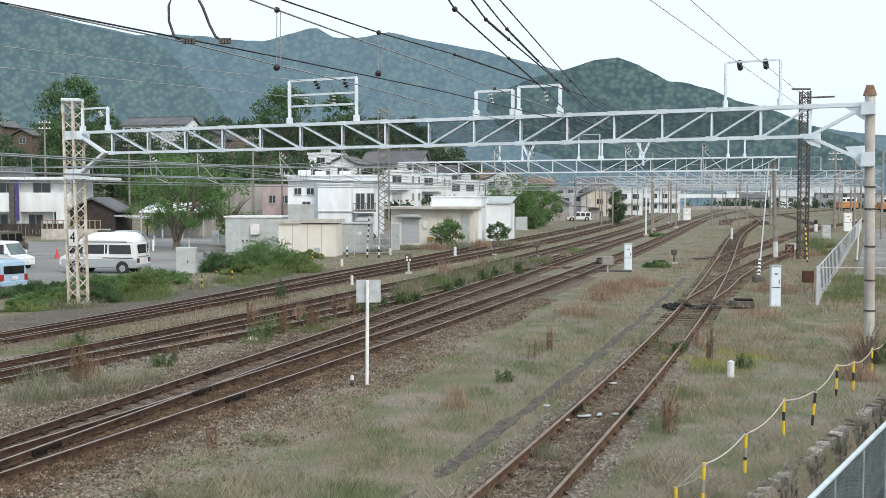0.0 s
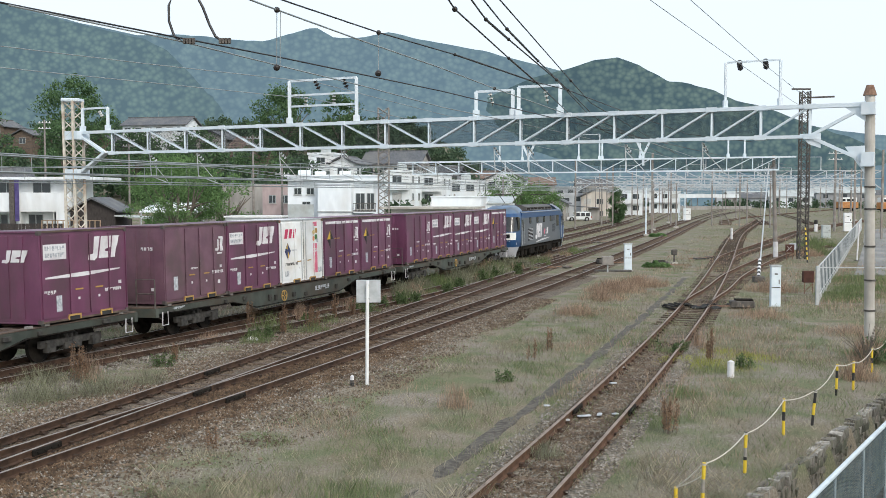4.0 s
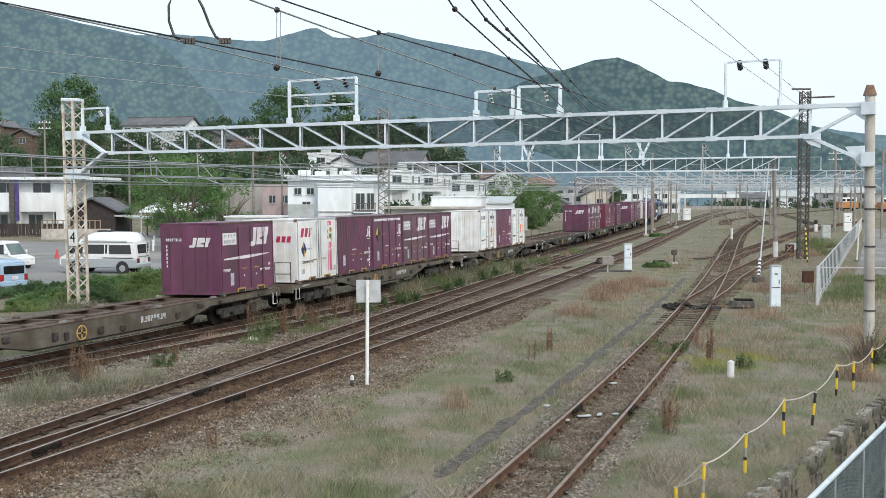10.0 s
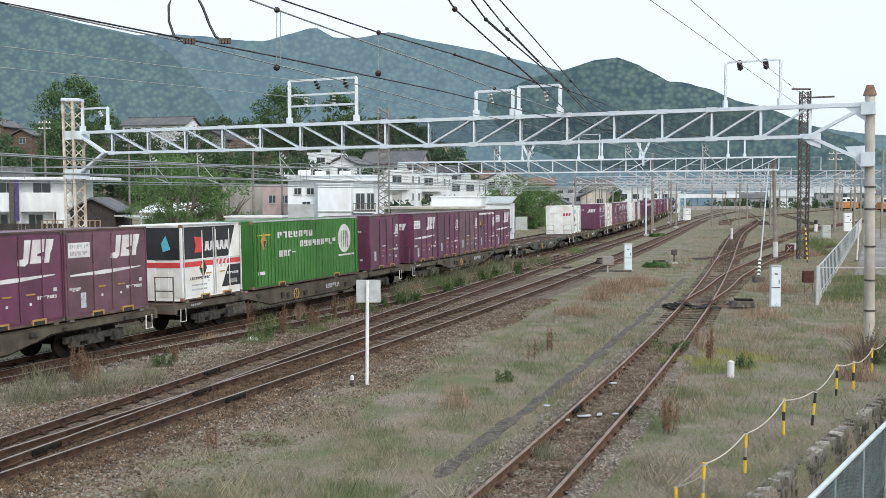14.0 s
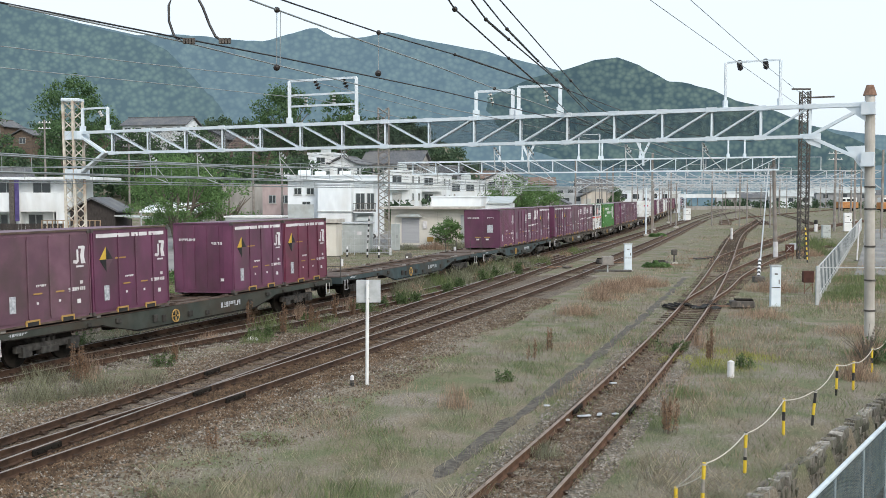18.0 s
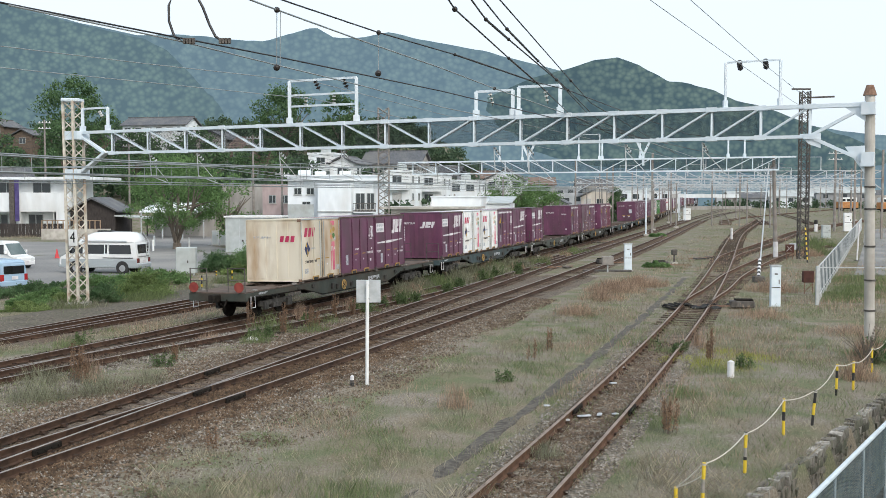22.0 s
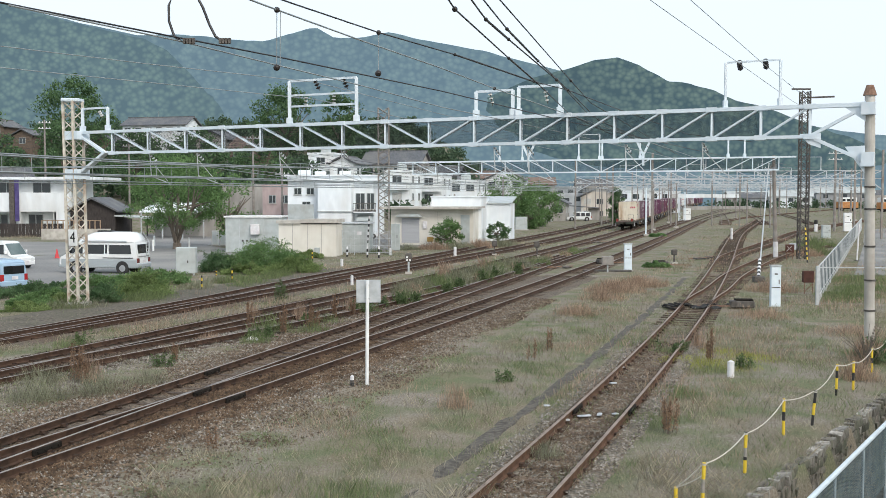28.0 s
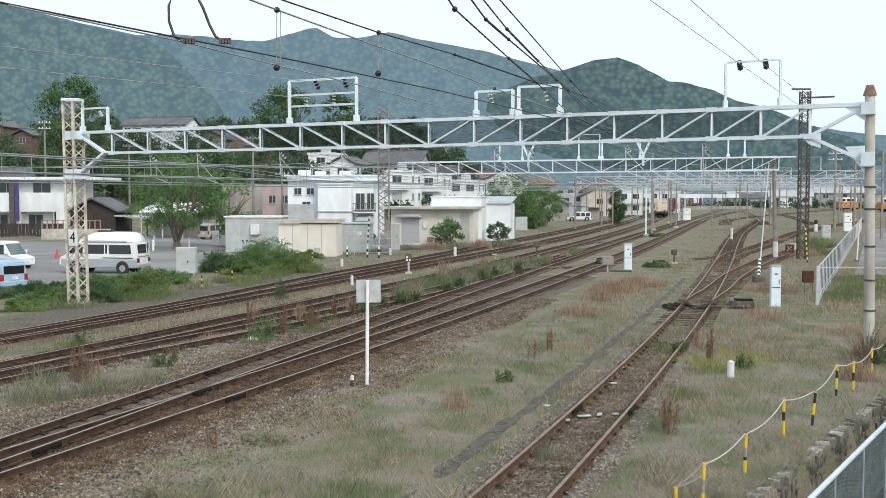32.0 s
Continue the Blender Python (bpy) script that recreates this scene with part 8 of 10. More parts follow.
def make_loco():
    w = thing("electric_locomotive", None, "blue and grey electric freight locomotive with white emblems", "locomotive")
    W2 = 1.42
    part("body", boxes((-6.5, 6.5, -W2, W2, .98, 2.95), bevel=.02), "loco_grey", w)
    part("upper_band", prisms([(-W2, 2.952), (W2, 2.952), (W2, 3.3), (W2 - .1, 3.42), (-W2 + .1, 3.42), (-W2, 3.3)], -6.5, 6.5, "x"), "loco_blue", w)
    for sy in (-1, 1):
        part("gutter", boxes((-6.7, 6.7, sy * W2 - .03, sy * W2 + .03, 3.33, 3.37)), "loco_skirt", w)
    levels = [(1.0, 8.42, 1.36), (1.3, 8.5, 1.4), (1.95, 8.52, W2), (2.1, 8.46, W2), (3.05, 8.02, 1.39), (3.3, 7.8, 1.33), (3.55, 7.35, 1.15), (3.75, 6.9, .9)]
    for s in (-1, 1):
        cab = part("cab", loft([cab_ring(z, n, ww, s) for z, n, ww in levels[:6]]), "loco_blue", w, "blue rounded driver's cab")
        top = [cab_ring(3.3, 7.8, 1.33, s, 0, 5.9), cab_ring(3.5, 7.55, 1.22, s, 0, 5.75), cab_ring(3.7, 7.2, 1.0, s, 0, 5.65), cab_ring(3.86, 6.85, .7, s, 0, 5.6)]
        part("cab_roof", loft(top), "loco_sky", cab, "blue domed cab roof with the sky's sheen painted in")
        part("windscreen", band([(2.08, 8.47, W2), (3.06, 8.015, 1.39)], s, 1, 11, .014), "glass_dark", cab, "dark wrap-round windscreen")
        for sy in (-1, 1):
            part("windscreen_pillar", beams([((s * 8.49, sy * .02, 2.08), (s * 8.04, sy * .02, 3.06))], .05), "loco_skirt", cab) if sy > 0 else None
            x0, x1 = sorted((s * 7.15, s * 7.75))
            part("side_window", boxes((x0, x1, sy * 1.415 - .012, sy * 1.415 + .012, 2.12, 3.02), bevel=.008), "glass_dark", cab)
            part("corner_pillar", beams([((s * 7.76, sy * 1.425, 2.06), (s * 7.62, sy * 1.4, 3.06))], .05), "running_gear", cab)
        part("front_band", band([(1.5, 8.515, 1.405), (2.0, 8.52, W2)], s, 2, 10, .02), "porcelain", cab, "white band across the nose")
        for sy in (-1, 1):
            x0, x1 = sorted((s * 8.44, s * 8.56))
            part("lamp_panel", boxes((x0, x1, sy * .74 - .3, sy * .74 + .3, 1.64, 1.9), bevel=.02), "glass_dark", cab)
            part("headlamp", tubes([[(s * 8.555, sy * .74, 1.77), (s * 8.575, sy * .74, 1.77)]], .085, 12), "porcelain", cab)
            part("marker_lamp", boxes((min(s * 7.9, s * 7.98), max(s * 7.9, s * 7.98), sy * 1.375 - .012, sy * 1.375 + .012, 1.16, 1.3)), "mark_white", cab)
        part("skirt", loft([cab_ring(.3, 8.25, 1.2, s, 0, 7.9), cab_ring(.62, 8.4, 1.28, s, 0, 7.6), cab_ring(.998, 8.42, 1.36, s, 0, 7.2)]), "loco_skirt", w, "pale grey front skirt with coupling gear")
        x0, x1 = sorted((s * 8.3, s * 9.1))
        part("coupler", boxes((x0, x1, -.16, .16, .7, .98), bevel=.03), "running_gear", w)
        for sy in (-1, 1):
            part("air_hose", tubes([[(s * 8.4, sy * .6, .95), (s * 8.62, sy * .6, .9), (s * 8.6, sy * .55, .5)]], .03, 6), "running_gear", w)
            part("front_rail", tubes([[(s * 8.5, sy * 1.0, 1.42), (s * 8.62, sy * 1.0, 1.44), (s * 8.62, sy * .3, 1.44), (s * 8.62, sy * .25, 1.12), (s * 8.48, sy * .25, 1.1)]], .018, 6), "galvanised", w)
    # cab doors: the rear one grey, the leading one blue
    for x0, x1, mt in ((-6.62, -6.03, "loco_grey"), (6.72, 7.3, "loco_blue")):
        d = part("cab_door", boxes((x0, x1, -W2 - .015, -W2 + .02, 1.02, 3.0), bevel=.01), mt, w)
        part("door_window", boxes((x0 + .14, x1 - .14, -W2 - .024, -W2 - .012, 2.05, 2.85), bevel=.005), "glass_dark", d)
        for k in (x0 - .1, x1 + .06):
            part("grab_rail", beams([((k, -W2 - .05, 1.1), (k, -W2 - .05, 2.5))], .03), "galvanised", d)
    # slanted edge between blue cab and grey side
    S = lambda n, o, m2, p=w: side_mark(n, o, m2, p, w=2 * W2)
    S("cab_edge", [(-6.5, 2.96), (-6.5, 2.2), (-6.38, 2.96)], "loco_blue")
    S("cab_panel", [(-6.5, 2.3), (-6.5, 1.0), (-6.98, 1.0), (-6.66, 2.95), (-6.5, 2.95)], "loco_grey")
    S("cab_edge", [(6.5, 2.96), (5.9, 2.96), (6.4, 1.02), (6.5, 1.02)], "loco_blue")
    for x in (-4.05, -1.8, .4, 2.75):
        part("porthole", boxes((x - .26, x + .26, -W2 - .014, -W2 + .02, 2.5, 2.96), bevel=.05), "glass_dark", w)
    part("side_window", boxes((4.9, 5.78, -W2 - .014, -W2 + .02, 2.1, 2.98), bevel=.03), "glass_dark", w)
    for x0, x1, z0, z1 in ((-4.75, -3.3, 1.3, 2.2), (3.45, 4.5, 2.5, 2.95), (3.45, 4.5, 1.7, 2.3)):
        for k in range(9):
            z = z0 + (k + .5) * (z1 - z0) / 9
            part("louvre_slat", boxes((x0, x1, -W2 - .026, -W2 - .002, z - .018, z + .018)), "loco_skirt" if x0 < 0 else "loco_grey", w)
        part("louvre_back", boxes((x0, x1, -W2 - .006, -W2 + .02, z0, z1)), "running_gear", w)
    bold_logo(S, w, -2.5, 1.38, 2.2, 1.08)
    S("stripe", [(-2.3, 1.08), (.6, 1.2), (2.3, 1.28), (2.3, 1.32), (0, 1.3), (-2.3, 1.14)], "mark_white")
    S("side_emblem", [(.35, 1.8), (.45, 1.62), (.72, 1.6), (.64, 1.78), (.87, 1.9), (.62, 1.95), (.5, 2.06)], "mark_pink")
    S("side_emblem", [(1.0, 1.62), (1.1, 1.82), (1.0, 1.9), (1.12, 2.08), (1.24, 1.9), (1.14, 1.82), (1.3, 1.6)], "mark_white")
    S("side_emblem", [(1.4, 1.6), (1.6, 1.65), (1.72, 1.55), (1.74, 2.1), (1.62, 2.12), (1.5, 2.0), (1.38, 2.08)], "mark_white")
    S("side_emblem", rect(.3, 1.1, 1.44, 1.48), "mark_white")
    part("roof_deck", boxes((-6.0, 6.0, -1.25, 1.25, 3.42, 3.46)), "running_gear", w)
    part("roof_hood", prisms([(-1.15, 3.46), (1.15, 3.46), (1.05, 3.7), (.7, 3.86), (-.7, 3.86), (-1.05, 3.7)], -3.9, 4.6, "x"), "loco_roof", w)
    for k in range(7):
        x = -3.7 + k * 1.18
        part("hood_grille", boxes((x, x + .85, -1.13, -1.06, 3.5, 3.66)), "running_gear", w)
    for x, sgn in ((-5.0, 1), (5.1, -1)):
        p = part("pantograph", tubes([[(x - .55 * sgn, -.5, 3.55), (x + .75 * sgn, -.42, 4.05), (x - .45 * sgn, -.5, 4.62)]], .03, 6), "steel_dark", w)
        part("pantograph_arm", tubes([[(x - .55 * sgn, .5, 3.55), (x + .75 * sgn, .42, 4.05), (x - .45 * sgn, .5, 4.62)]], .03, 6), "steel_dark", p)
        part("collector", tubes([[(x - .45 * sgn, -.85, 4.6), (x - .45 * sgn, -.7, 4.66), (x - .45 * sgn, .7, 4.66), (x - .45 * sgn, .85, 4.6)]], .035, 6), "steel_dark", p)
        part("pantograph_base", boxes((x - .7, x + .7, -.6, .6, 3.5, 3.56)), "steel_dark", p)
        for sy in (-.6, .6):
            part("roof_insulator", tubes([[(x, sy, 3.46), (x, sy, 3.56)]], .09, 8), "steel_dark", w)
    for x in (-5.6, 0, 5.6):
        bogie(w, x)
    part("underframe", boxes((-7.4, 7.4, -1.25, 1.25, .72, .98)), "running_gear", w)
    # one long block added to make the underside dark between the bogies
    part("bogie_frame", boxes((-7.3, 7.3, -.95, .95, .3, .72)), "running_gear", w)
    for k in range(12):
        x = -7.0 + k * 1.2
        part("suspension_spring", tubes([[(x, -1.16, .36), (x, -1.16, .72)]], .1, 8), "running_gear", w)
        part("brake_rigging", beams([((x + .3, -1.1, .2), (x + .75, -1.1, .62))], .07), "running_gear", w)
    for x0, x1 in ((-3.4, -2.3), (1.9, 3.4)):
        part("equipment_box", boxes((x0, x1, -1.28, -.6, .32, .74), bevel=.03), "running_gear", w)
    for x in (-6.3, 7.0):
        part("cab_step", tubes([[(x - .28, -1.36, .98), (x - .28, -1.36, .34), (x + .28, -1.36, .34), (x + .28, -1.36, .98)]], .025, 6), "running_gear", w)
        part("cab_step", boxes((x - .28, x + .28, -1.4, -1.2, .6, .64)), "running_gear", w)
    return w


# paler copy of the cab blue: the dome's sheen is in the colour
M["loco_sky"] = surf("loco_sky", (.07, .125, .21, 1), (.1, .16, .25, 1), 1, .3, bump=.02, stain=(.075, .08, .08, 1), stain_scale=.9, stain_amount=.95, spec=.5)
M["loco_roof"] = surf("loco_roof", (.085, .085, .08, 1), (.12, .12, .115, 1), 2, .7, bump=.1, stain=(.06, .05, .045, 1))
M["tail_red"] = surf("tail_red", (.2, .035, .03, 1), (.28, .06, .045, 1), 4, .6, bump=0)
TRAIN = []  # (thing, centre along the train, height, half wheelbase)
loco = make_loco()
for ob in loco.children_recursive:
    if ob.name.split(".")[0] in ("cab", "cab_roof", "windscreen", "front_band", "skirt", "roof_hood"):
        ob.data.polygons.foreach_set("use_smooth", [True] * len(ob.data.polygons))
        ob.data.set_sharp_from_angle(angle=radians(38))
# centre of the fourth wagon's rear slot edge stands at REF at six seconds
REF, SPEED, T_REF = 31.83, 18.43, 6.0
used = set()


def place(kind_map, key):
    ob = kind_map[key]
    if (id(kind_map), key) in used:
        return copy_thing(ob, Matrix())
    used.add((id(kind_map), key))
    return ob


for k, (wc, load) in enumerate(LOADS):
    rear = -PITCH * (k + 1 - 4)
    mid = rear + 2.5 * SLOT
    TRAIN.append((place(WAGONS, wc), mid, 0.0, 7.1))
    for i, key in enumerate(load):
        if key == ".":
            continue
        pos = rear + (4 - i + .5) * SLOT
        if key == "G":
            pos = rear + 2.42 * SLOT
        TRAIN.append((place(KINDS, key), pos, DECK, 1.4))
last = [ob for ob, along, z, half in TRAIN if half > 5][-1]
for sy in (-1, 1):
    part("tail_disc", tubes([[(-9.8, sy * .95, 1.26), (-9.83, sy * .95, 1.26)]], .19, 16), "tail_red", last, "round dull red tail marker")
    part("disc_bracket", beams([((-9.74, sy * .95, 1.0), (-9.79, sy * .95, 1.2))], .04), "steel_dark", last)
TRAIN.append((loco, PITCH * 3 + 2.5 * SLOT + PITCH / 2 + 9.1, 0.0, 5.6))
LEAN = 0.02


def pose_on_main(s, z, half):
    a, b = on_main(s - half), on_main(s + half)
    d = (b - a).normalized()
    c = (a + b) / 2
    m = Matrix(((d.x, -d.y, 0, c.x), (d.y, d.x, 0, c.y), (0, 0, 1, 0), (0, 0, 0, 1)))
    return m @ Matrix.Rotation(-LEAN, 4, "X") @ Matrix.Translation((0, 0, z))


def lag(t):
    """How far the train runs ahead of an even pace: still gathering speed at first, easing off at the end."""
    ts = (0, 1, 1.5, 2, 3, 4, 6, 8, 12, 14, 16, 18, 19, 20, 21.5, 22.5, 24, 25, 26.5, 28, 30, 32)
    ds = (2.95, 2.13, 1.7, 1.1, .45, .1, .05, .25, .36, .38, .25, .15, -.2, .33, .2, .03, -1.0, -2.2, -4.6, -6.2, -5.0, -3.0)
    return float(np.interp(t, ts, ds))


def motions():
    for car, rows in TRAFFIC:
        walk(car, rows)
    for ob, along, z, half in TRAIN:
        walk(ob, [(float(t), pose_on_main(REF + along + SPEED * (t - T_REF) + lag(t), z, half)) for t in range(33)])



# ================= plants =================
def leaf_mat(name, c1, c2, k=.35):
    m = surf(name, c1, c2, 1.5, .75, bump=0, island=k, spec=.15)
    n, l = m.node_tree.nodes, m.node_tree.links
    b = n["Principled BSDF"]
    tr = n.new("ShaderNodeBsdfTranslucent")
    l.new(b.inputs["Base Color"].links[0].from_socket, tr.inputs[0])
    mx = n.new("ShaderNodeMixShader")
    mx.inputs[0].default_value = .4
    l.new(b.outputs[0], mx.inputs[1])
    l.new(tr.outputs[0], mx.inputs[2])
    l.new(mx.outputs[0], n["Material Output"].inputs["Surface"])
    return m


M["leaf_green"] = leaf_mat("leaf_green", (.09, .165, .06, 1), (.18, .285, .115, 1))
M["leaf_dark"] = leaf_mat("leaf_dark", (.065, .125, .055, 1), (.125, .2, .095, 1))
M["leaf_light"] = leaf_mat("leaf_light", (.14, .2, .07, 1), (.23, .3, .12, 1))
# duller green for distant leaves, with some haze mixed into the colour
M["leaf_far"] = leaf_mat("leaf_far", (.06, .098, .06, 1), (.1, .15, .09, 1))
M["bark"] = surf("bark", (.1, .085, .07, 1), (.19, .16, .13, 1), 6, .9, bump=.6, stretch=(3, 3, .5))
M["grass_straw"] = leaf_mat("grass_straw", (.27, .235, .165, 1), (.41, .37, .27, 1), .5)
M["grass_green"] = leaf_mat("grass_green", (.125, .165, .07, 1), (.21, .255, .12, 1), .45)
M["grass_grey"] = leaf_mat("grass_grey", (.18, .185, .122, 1), (.285, .288, .198, 1), .5)
M["grass_red"] = leaf_mat("grass_red", (.29, .2, .142, 1), (.45, .335, .248, 1), .5)
M["grass_yellow"] = leaf_mat("grass_yellow", (.29, .31, .055, 1), (.42, .43, .11, 1), .4)
RNG = np.random.default_rng(7)


def quads(c, size, rng, flat=.5):
    """Leaf quads at centres c, turned at random."""
    n = len(c)
    a = rng.normal(size=(n, 3))
    a /= np.linalg.norm(a, axis=1)[:, None]
    b = rng.normal(size=(n, 3))
    b -= (b * a).sum(1)[:, None] * a
    b /= np.linalg.norm(b, axis=1)[:, None]
    s = size * rng.uniform(.6, 1.3, n)[:, None]
    v = np.stack([c - a * s, c + b * s * flat, c + a * s, c - b * s * flat], 1).reshape(-1, 3)
    return v


def mesh_of(name, v, k, mat, parent=None, label=""):
    """A mesh of separate k-cornered faces."""
    n = len(v) // k
    me = bpy.data.meshes.new(name)
    me.vertices.add(len(v))
    me.vertices.foreach_set("co", np.asarray(v, np.float32).ravel())
    me.loops.add(n * k)
    me.loops.foreach_set("vertex_index", np.arange(n * k, dtype=np.int32))
    me.polygons.add(n)
    me.polygons.foreach_set("loop_start", np.arange(0, n * k, k, dtype=np.int32))
    me.update(calc_edges=True)
    return put(name, me, mat, parent, label)


def cloud(rng, centres, radii, per):
    out = []
    for c, r in zip(centres, radii):
        d = rng.normal(size=(per, 3))
        far = np.linalg.norm(d, axis=1)[:, None]
        p = np.array(c) + d / far * np.minimum(far, 2.4) * (r * .52) * np.array((1, 1, .78))
        out.append(p)
    return np.concatenate(out)


def tree(x, y, h, spread, label, seed, mat="leaf_green", clumps=60, per=70, leaf=.14, base=None, low=.3, name="tree", fork=0, rad=(.16, .32)):
    rng = np.random.default_rng(seed)
    base = ground_z(x, y) if base is None else base
    t = thing(name, pose(x, y, base), label, "tree", "trees")
    bm = bmesh.new()
    top = h * .62
    ends = []
    if fork:
        tube(bm, [(0, 0, -.3), (.03, 0, h * .07)], h * .045 + .05, 9, h * .04 + .04)
        for i in range(fork):
            a = i * 6.283 / fork + .5
            u = spread * rng.uniform(.25, .5)
            e = (math.cos(a) * u, math.sin(a) * u, h * rng.uniform(.6, .78))
            m1 = (e[0] * .3, e[1] * .3, h * .22)
            m2 = (e[0] * .75 + .1, e[1] * .75, h * .45)
            tube(bm, [(0, 0, h * .05), m1, m2, e], h * .022 + .03, 7, .03)
            for k in range(4):
                b = a + rng.uniform(-1.2, 1.2)
                q = spread * rng.uniform(.5, .95)
                f = (math.cos(b) * q, math.sin(b) * q, h * rng.uniform(.4, .85))
                st = m1 if k % 2 else m2
                tube(bm, [st, tuple(st[c] * .5 + f[c] * .5 + (0, 0, .15)[c] for c in range(3)), f], h * .009 + .02, 5, .015)
                ends.append(f)
    else:
        tube(bm, [(0, 0, -.3), (.08, 0, h * .15), (-.05, .06, h * .35), (.05, 0, top)], h * .035 + .05, 9, .06)
        for i in range(11):
            a = i * 2.4 + rng.uniform(-.3, .3)
            z0 = h * rng.uniform(.16, .5)
            r = spread * rng.uniform(.55, .95)
            e = (math.cos(a) * r, math.sin(a) * r, z0 + h * rng.uniform(.15, .4))
            tube(bm, [(0, 0, z0), (e[0] * .45, e[1] * .45, z0 + (e[2] - z0) * .35), e], h * .013 + .03, 6, .025)
    part("trunk", bm, "bark", t)
    cs, rs = [], []
    for i in range(clumps):
        a = rng.uniform(0, 2 * math.pi)
        v = rng.uniform(low, 1.0)
        prof = math.sin(math.pi * min(1, (v - low * .7) / (1.02 - low * .7))) ** .6
        r = spread * prof * rng.uniform(.25, 1.0) ** .6
        cs.append((math.cos(a) * r, math.sin(a) * r, h * v))
        rs.append(spread * rng.uniform(*rad))
    for e in ends:
        cs.append(e)
        rs.append(spread * rng.uniform(*rad))
    v = quads(cloud(rng, cs, rs, per), leaf, rng)
    mesh_of("crown", v, 4, mat, t)
    return t


tree(-23.5, 92, 8.0, 4.6, "broad leafy tree with a forked trunk by the car park", 1, "leaf_green", 92, 170, .095, low=.27, fork=5, rad=(.1, .24))
tree(-19.5, 95, 6.6, 2.6, "slender young tree beside the broad one", 2, "leaf_green", 40, 60, .13, low=.2)
tree(9.6, 148, 7.3, 4.2, "leafy green tree behind the shed", 3, "leaf_green", 60, 110, .15, low=.12)
tree(14.4, 157, 6.0, 3.4, "leafy green tree beside the tracks", 4, "leaf_green", 70, 110, .14, low=.04)
tree(12.0, 146, 3.6, 2.6, "spreading green tree over the lineside bank", 32, "leaf_green", 50, 90, .12, low=.03)
tree(28.6, 172, 5.6, 1.35, "narrow dark evergreen tree by the houses", 5, "leaf_dark", 90, 90, .12, low=.0, rad=(.25, .45))
tree(.35, 97, 2.3, 1.6, "shrubby fig tree against the warehouse", 6, "leaf_green", 26, 90, .11, low=.15)
tree(5.4, 104, 1.9, 1.3, "bushy green sapling beside the shed", 7, "leaf_dark", 20, 60, .12, low=.15)
tree(-67, 190, 19, 6.5, "tall rounded broadleaf tree on the hillside", 8, "leaf_dark", 80, 70, .3, low=.25)
tree(-30, 200, 16.5, 6, "broad tree on the hillside above the roofs", 9, "leaf_dark", 80, 70, .3, low=.3)
tree(-20, 205, 15, 4.5, "tree on the hillside above the roofs", 10, "leaf_dark", 60, 60, .3, low=.3)
tree(-60, 165, 12, 5.0, "dense dark tree behind the flats", 11, "leaf_dark", 70, 70, .25, low=.15)
tree(-47, 160, 10.5, 5.0, "dense dark tree behind the shed", 12, "leaf_dark", 70, 70, .25, low=.1)
tree(-37, 158, 11, 5.2, "dense dark tree behind the car park", 13, "leaf_dark", 70, 70, .25, low=.1)
tree(-29, 165, 9.5, 4.5, "dark tree behind the grey building", 14, "leaf_dark", 60, 60, .25, low=.1)
tree(-76, 175, 13, 4.5, "dark tree on the slope", 15, "leaf_dark", 60, 60, .25, low=.15)

# woods on the lower slope, past counting
v = []
for i in range(420):
    x = RNG.uniform(-120, 30)
    y = RNG.uniform(150, 330)
    if (y - 135) - 2.6 * max(0, x + 10) < 8:
        continue
    z = ground_z(x, y)
    hh = RNG.uniform(2.5, 6)
    n = 10
    cs = [(x + RNG.normal() * 1.6, y + RNG.normal() * 1.6, z + hh * RNG.uniform(.2, .9)) for _ in range(n)]
    v.append(quads(cloud(RNG, cs, [1.3] * n, 34), .42, RNG, .6))
tagged(mesh_of("hillside_woods", np.concatenate(v), 4, "leaf_far"), "scrub and low woods covering the hillside", "woods", kind="stuff")


v = []
for i in range(130):
    y = RNG.uniform(350, 470)
    x = y * RNG.uniform(.2, .5)
    if abs(x - MAIN.x(y)) < 12:
        continue
    hh = RNG.uniform(1.2, 3.2)
    cs = [(x + RNG.normal() * 3, y + RNG.normal() * 2, hh * RNG.uniform(.1, .8)) for _ in range(7)]
    v.append(quads(cloud(RNG, cs, [1.4] * 7, 30), .45, RNG, .6))
tagged(mesh_of("far_trees", np.concatenate(v), 4, "leaf_far"), "far trees along the end of the rail yard", "woods", kind="stuff")


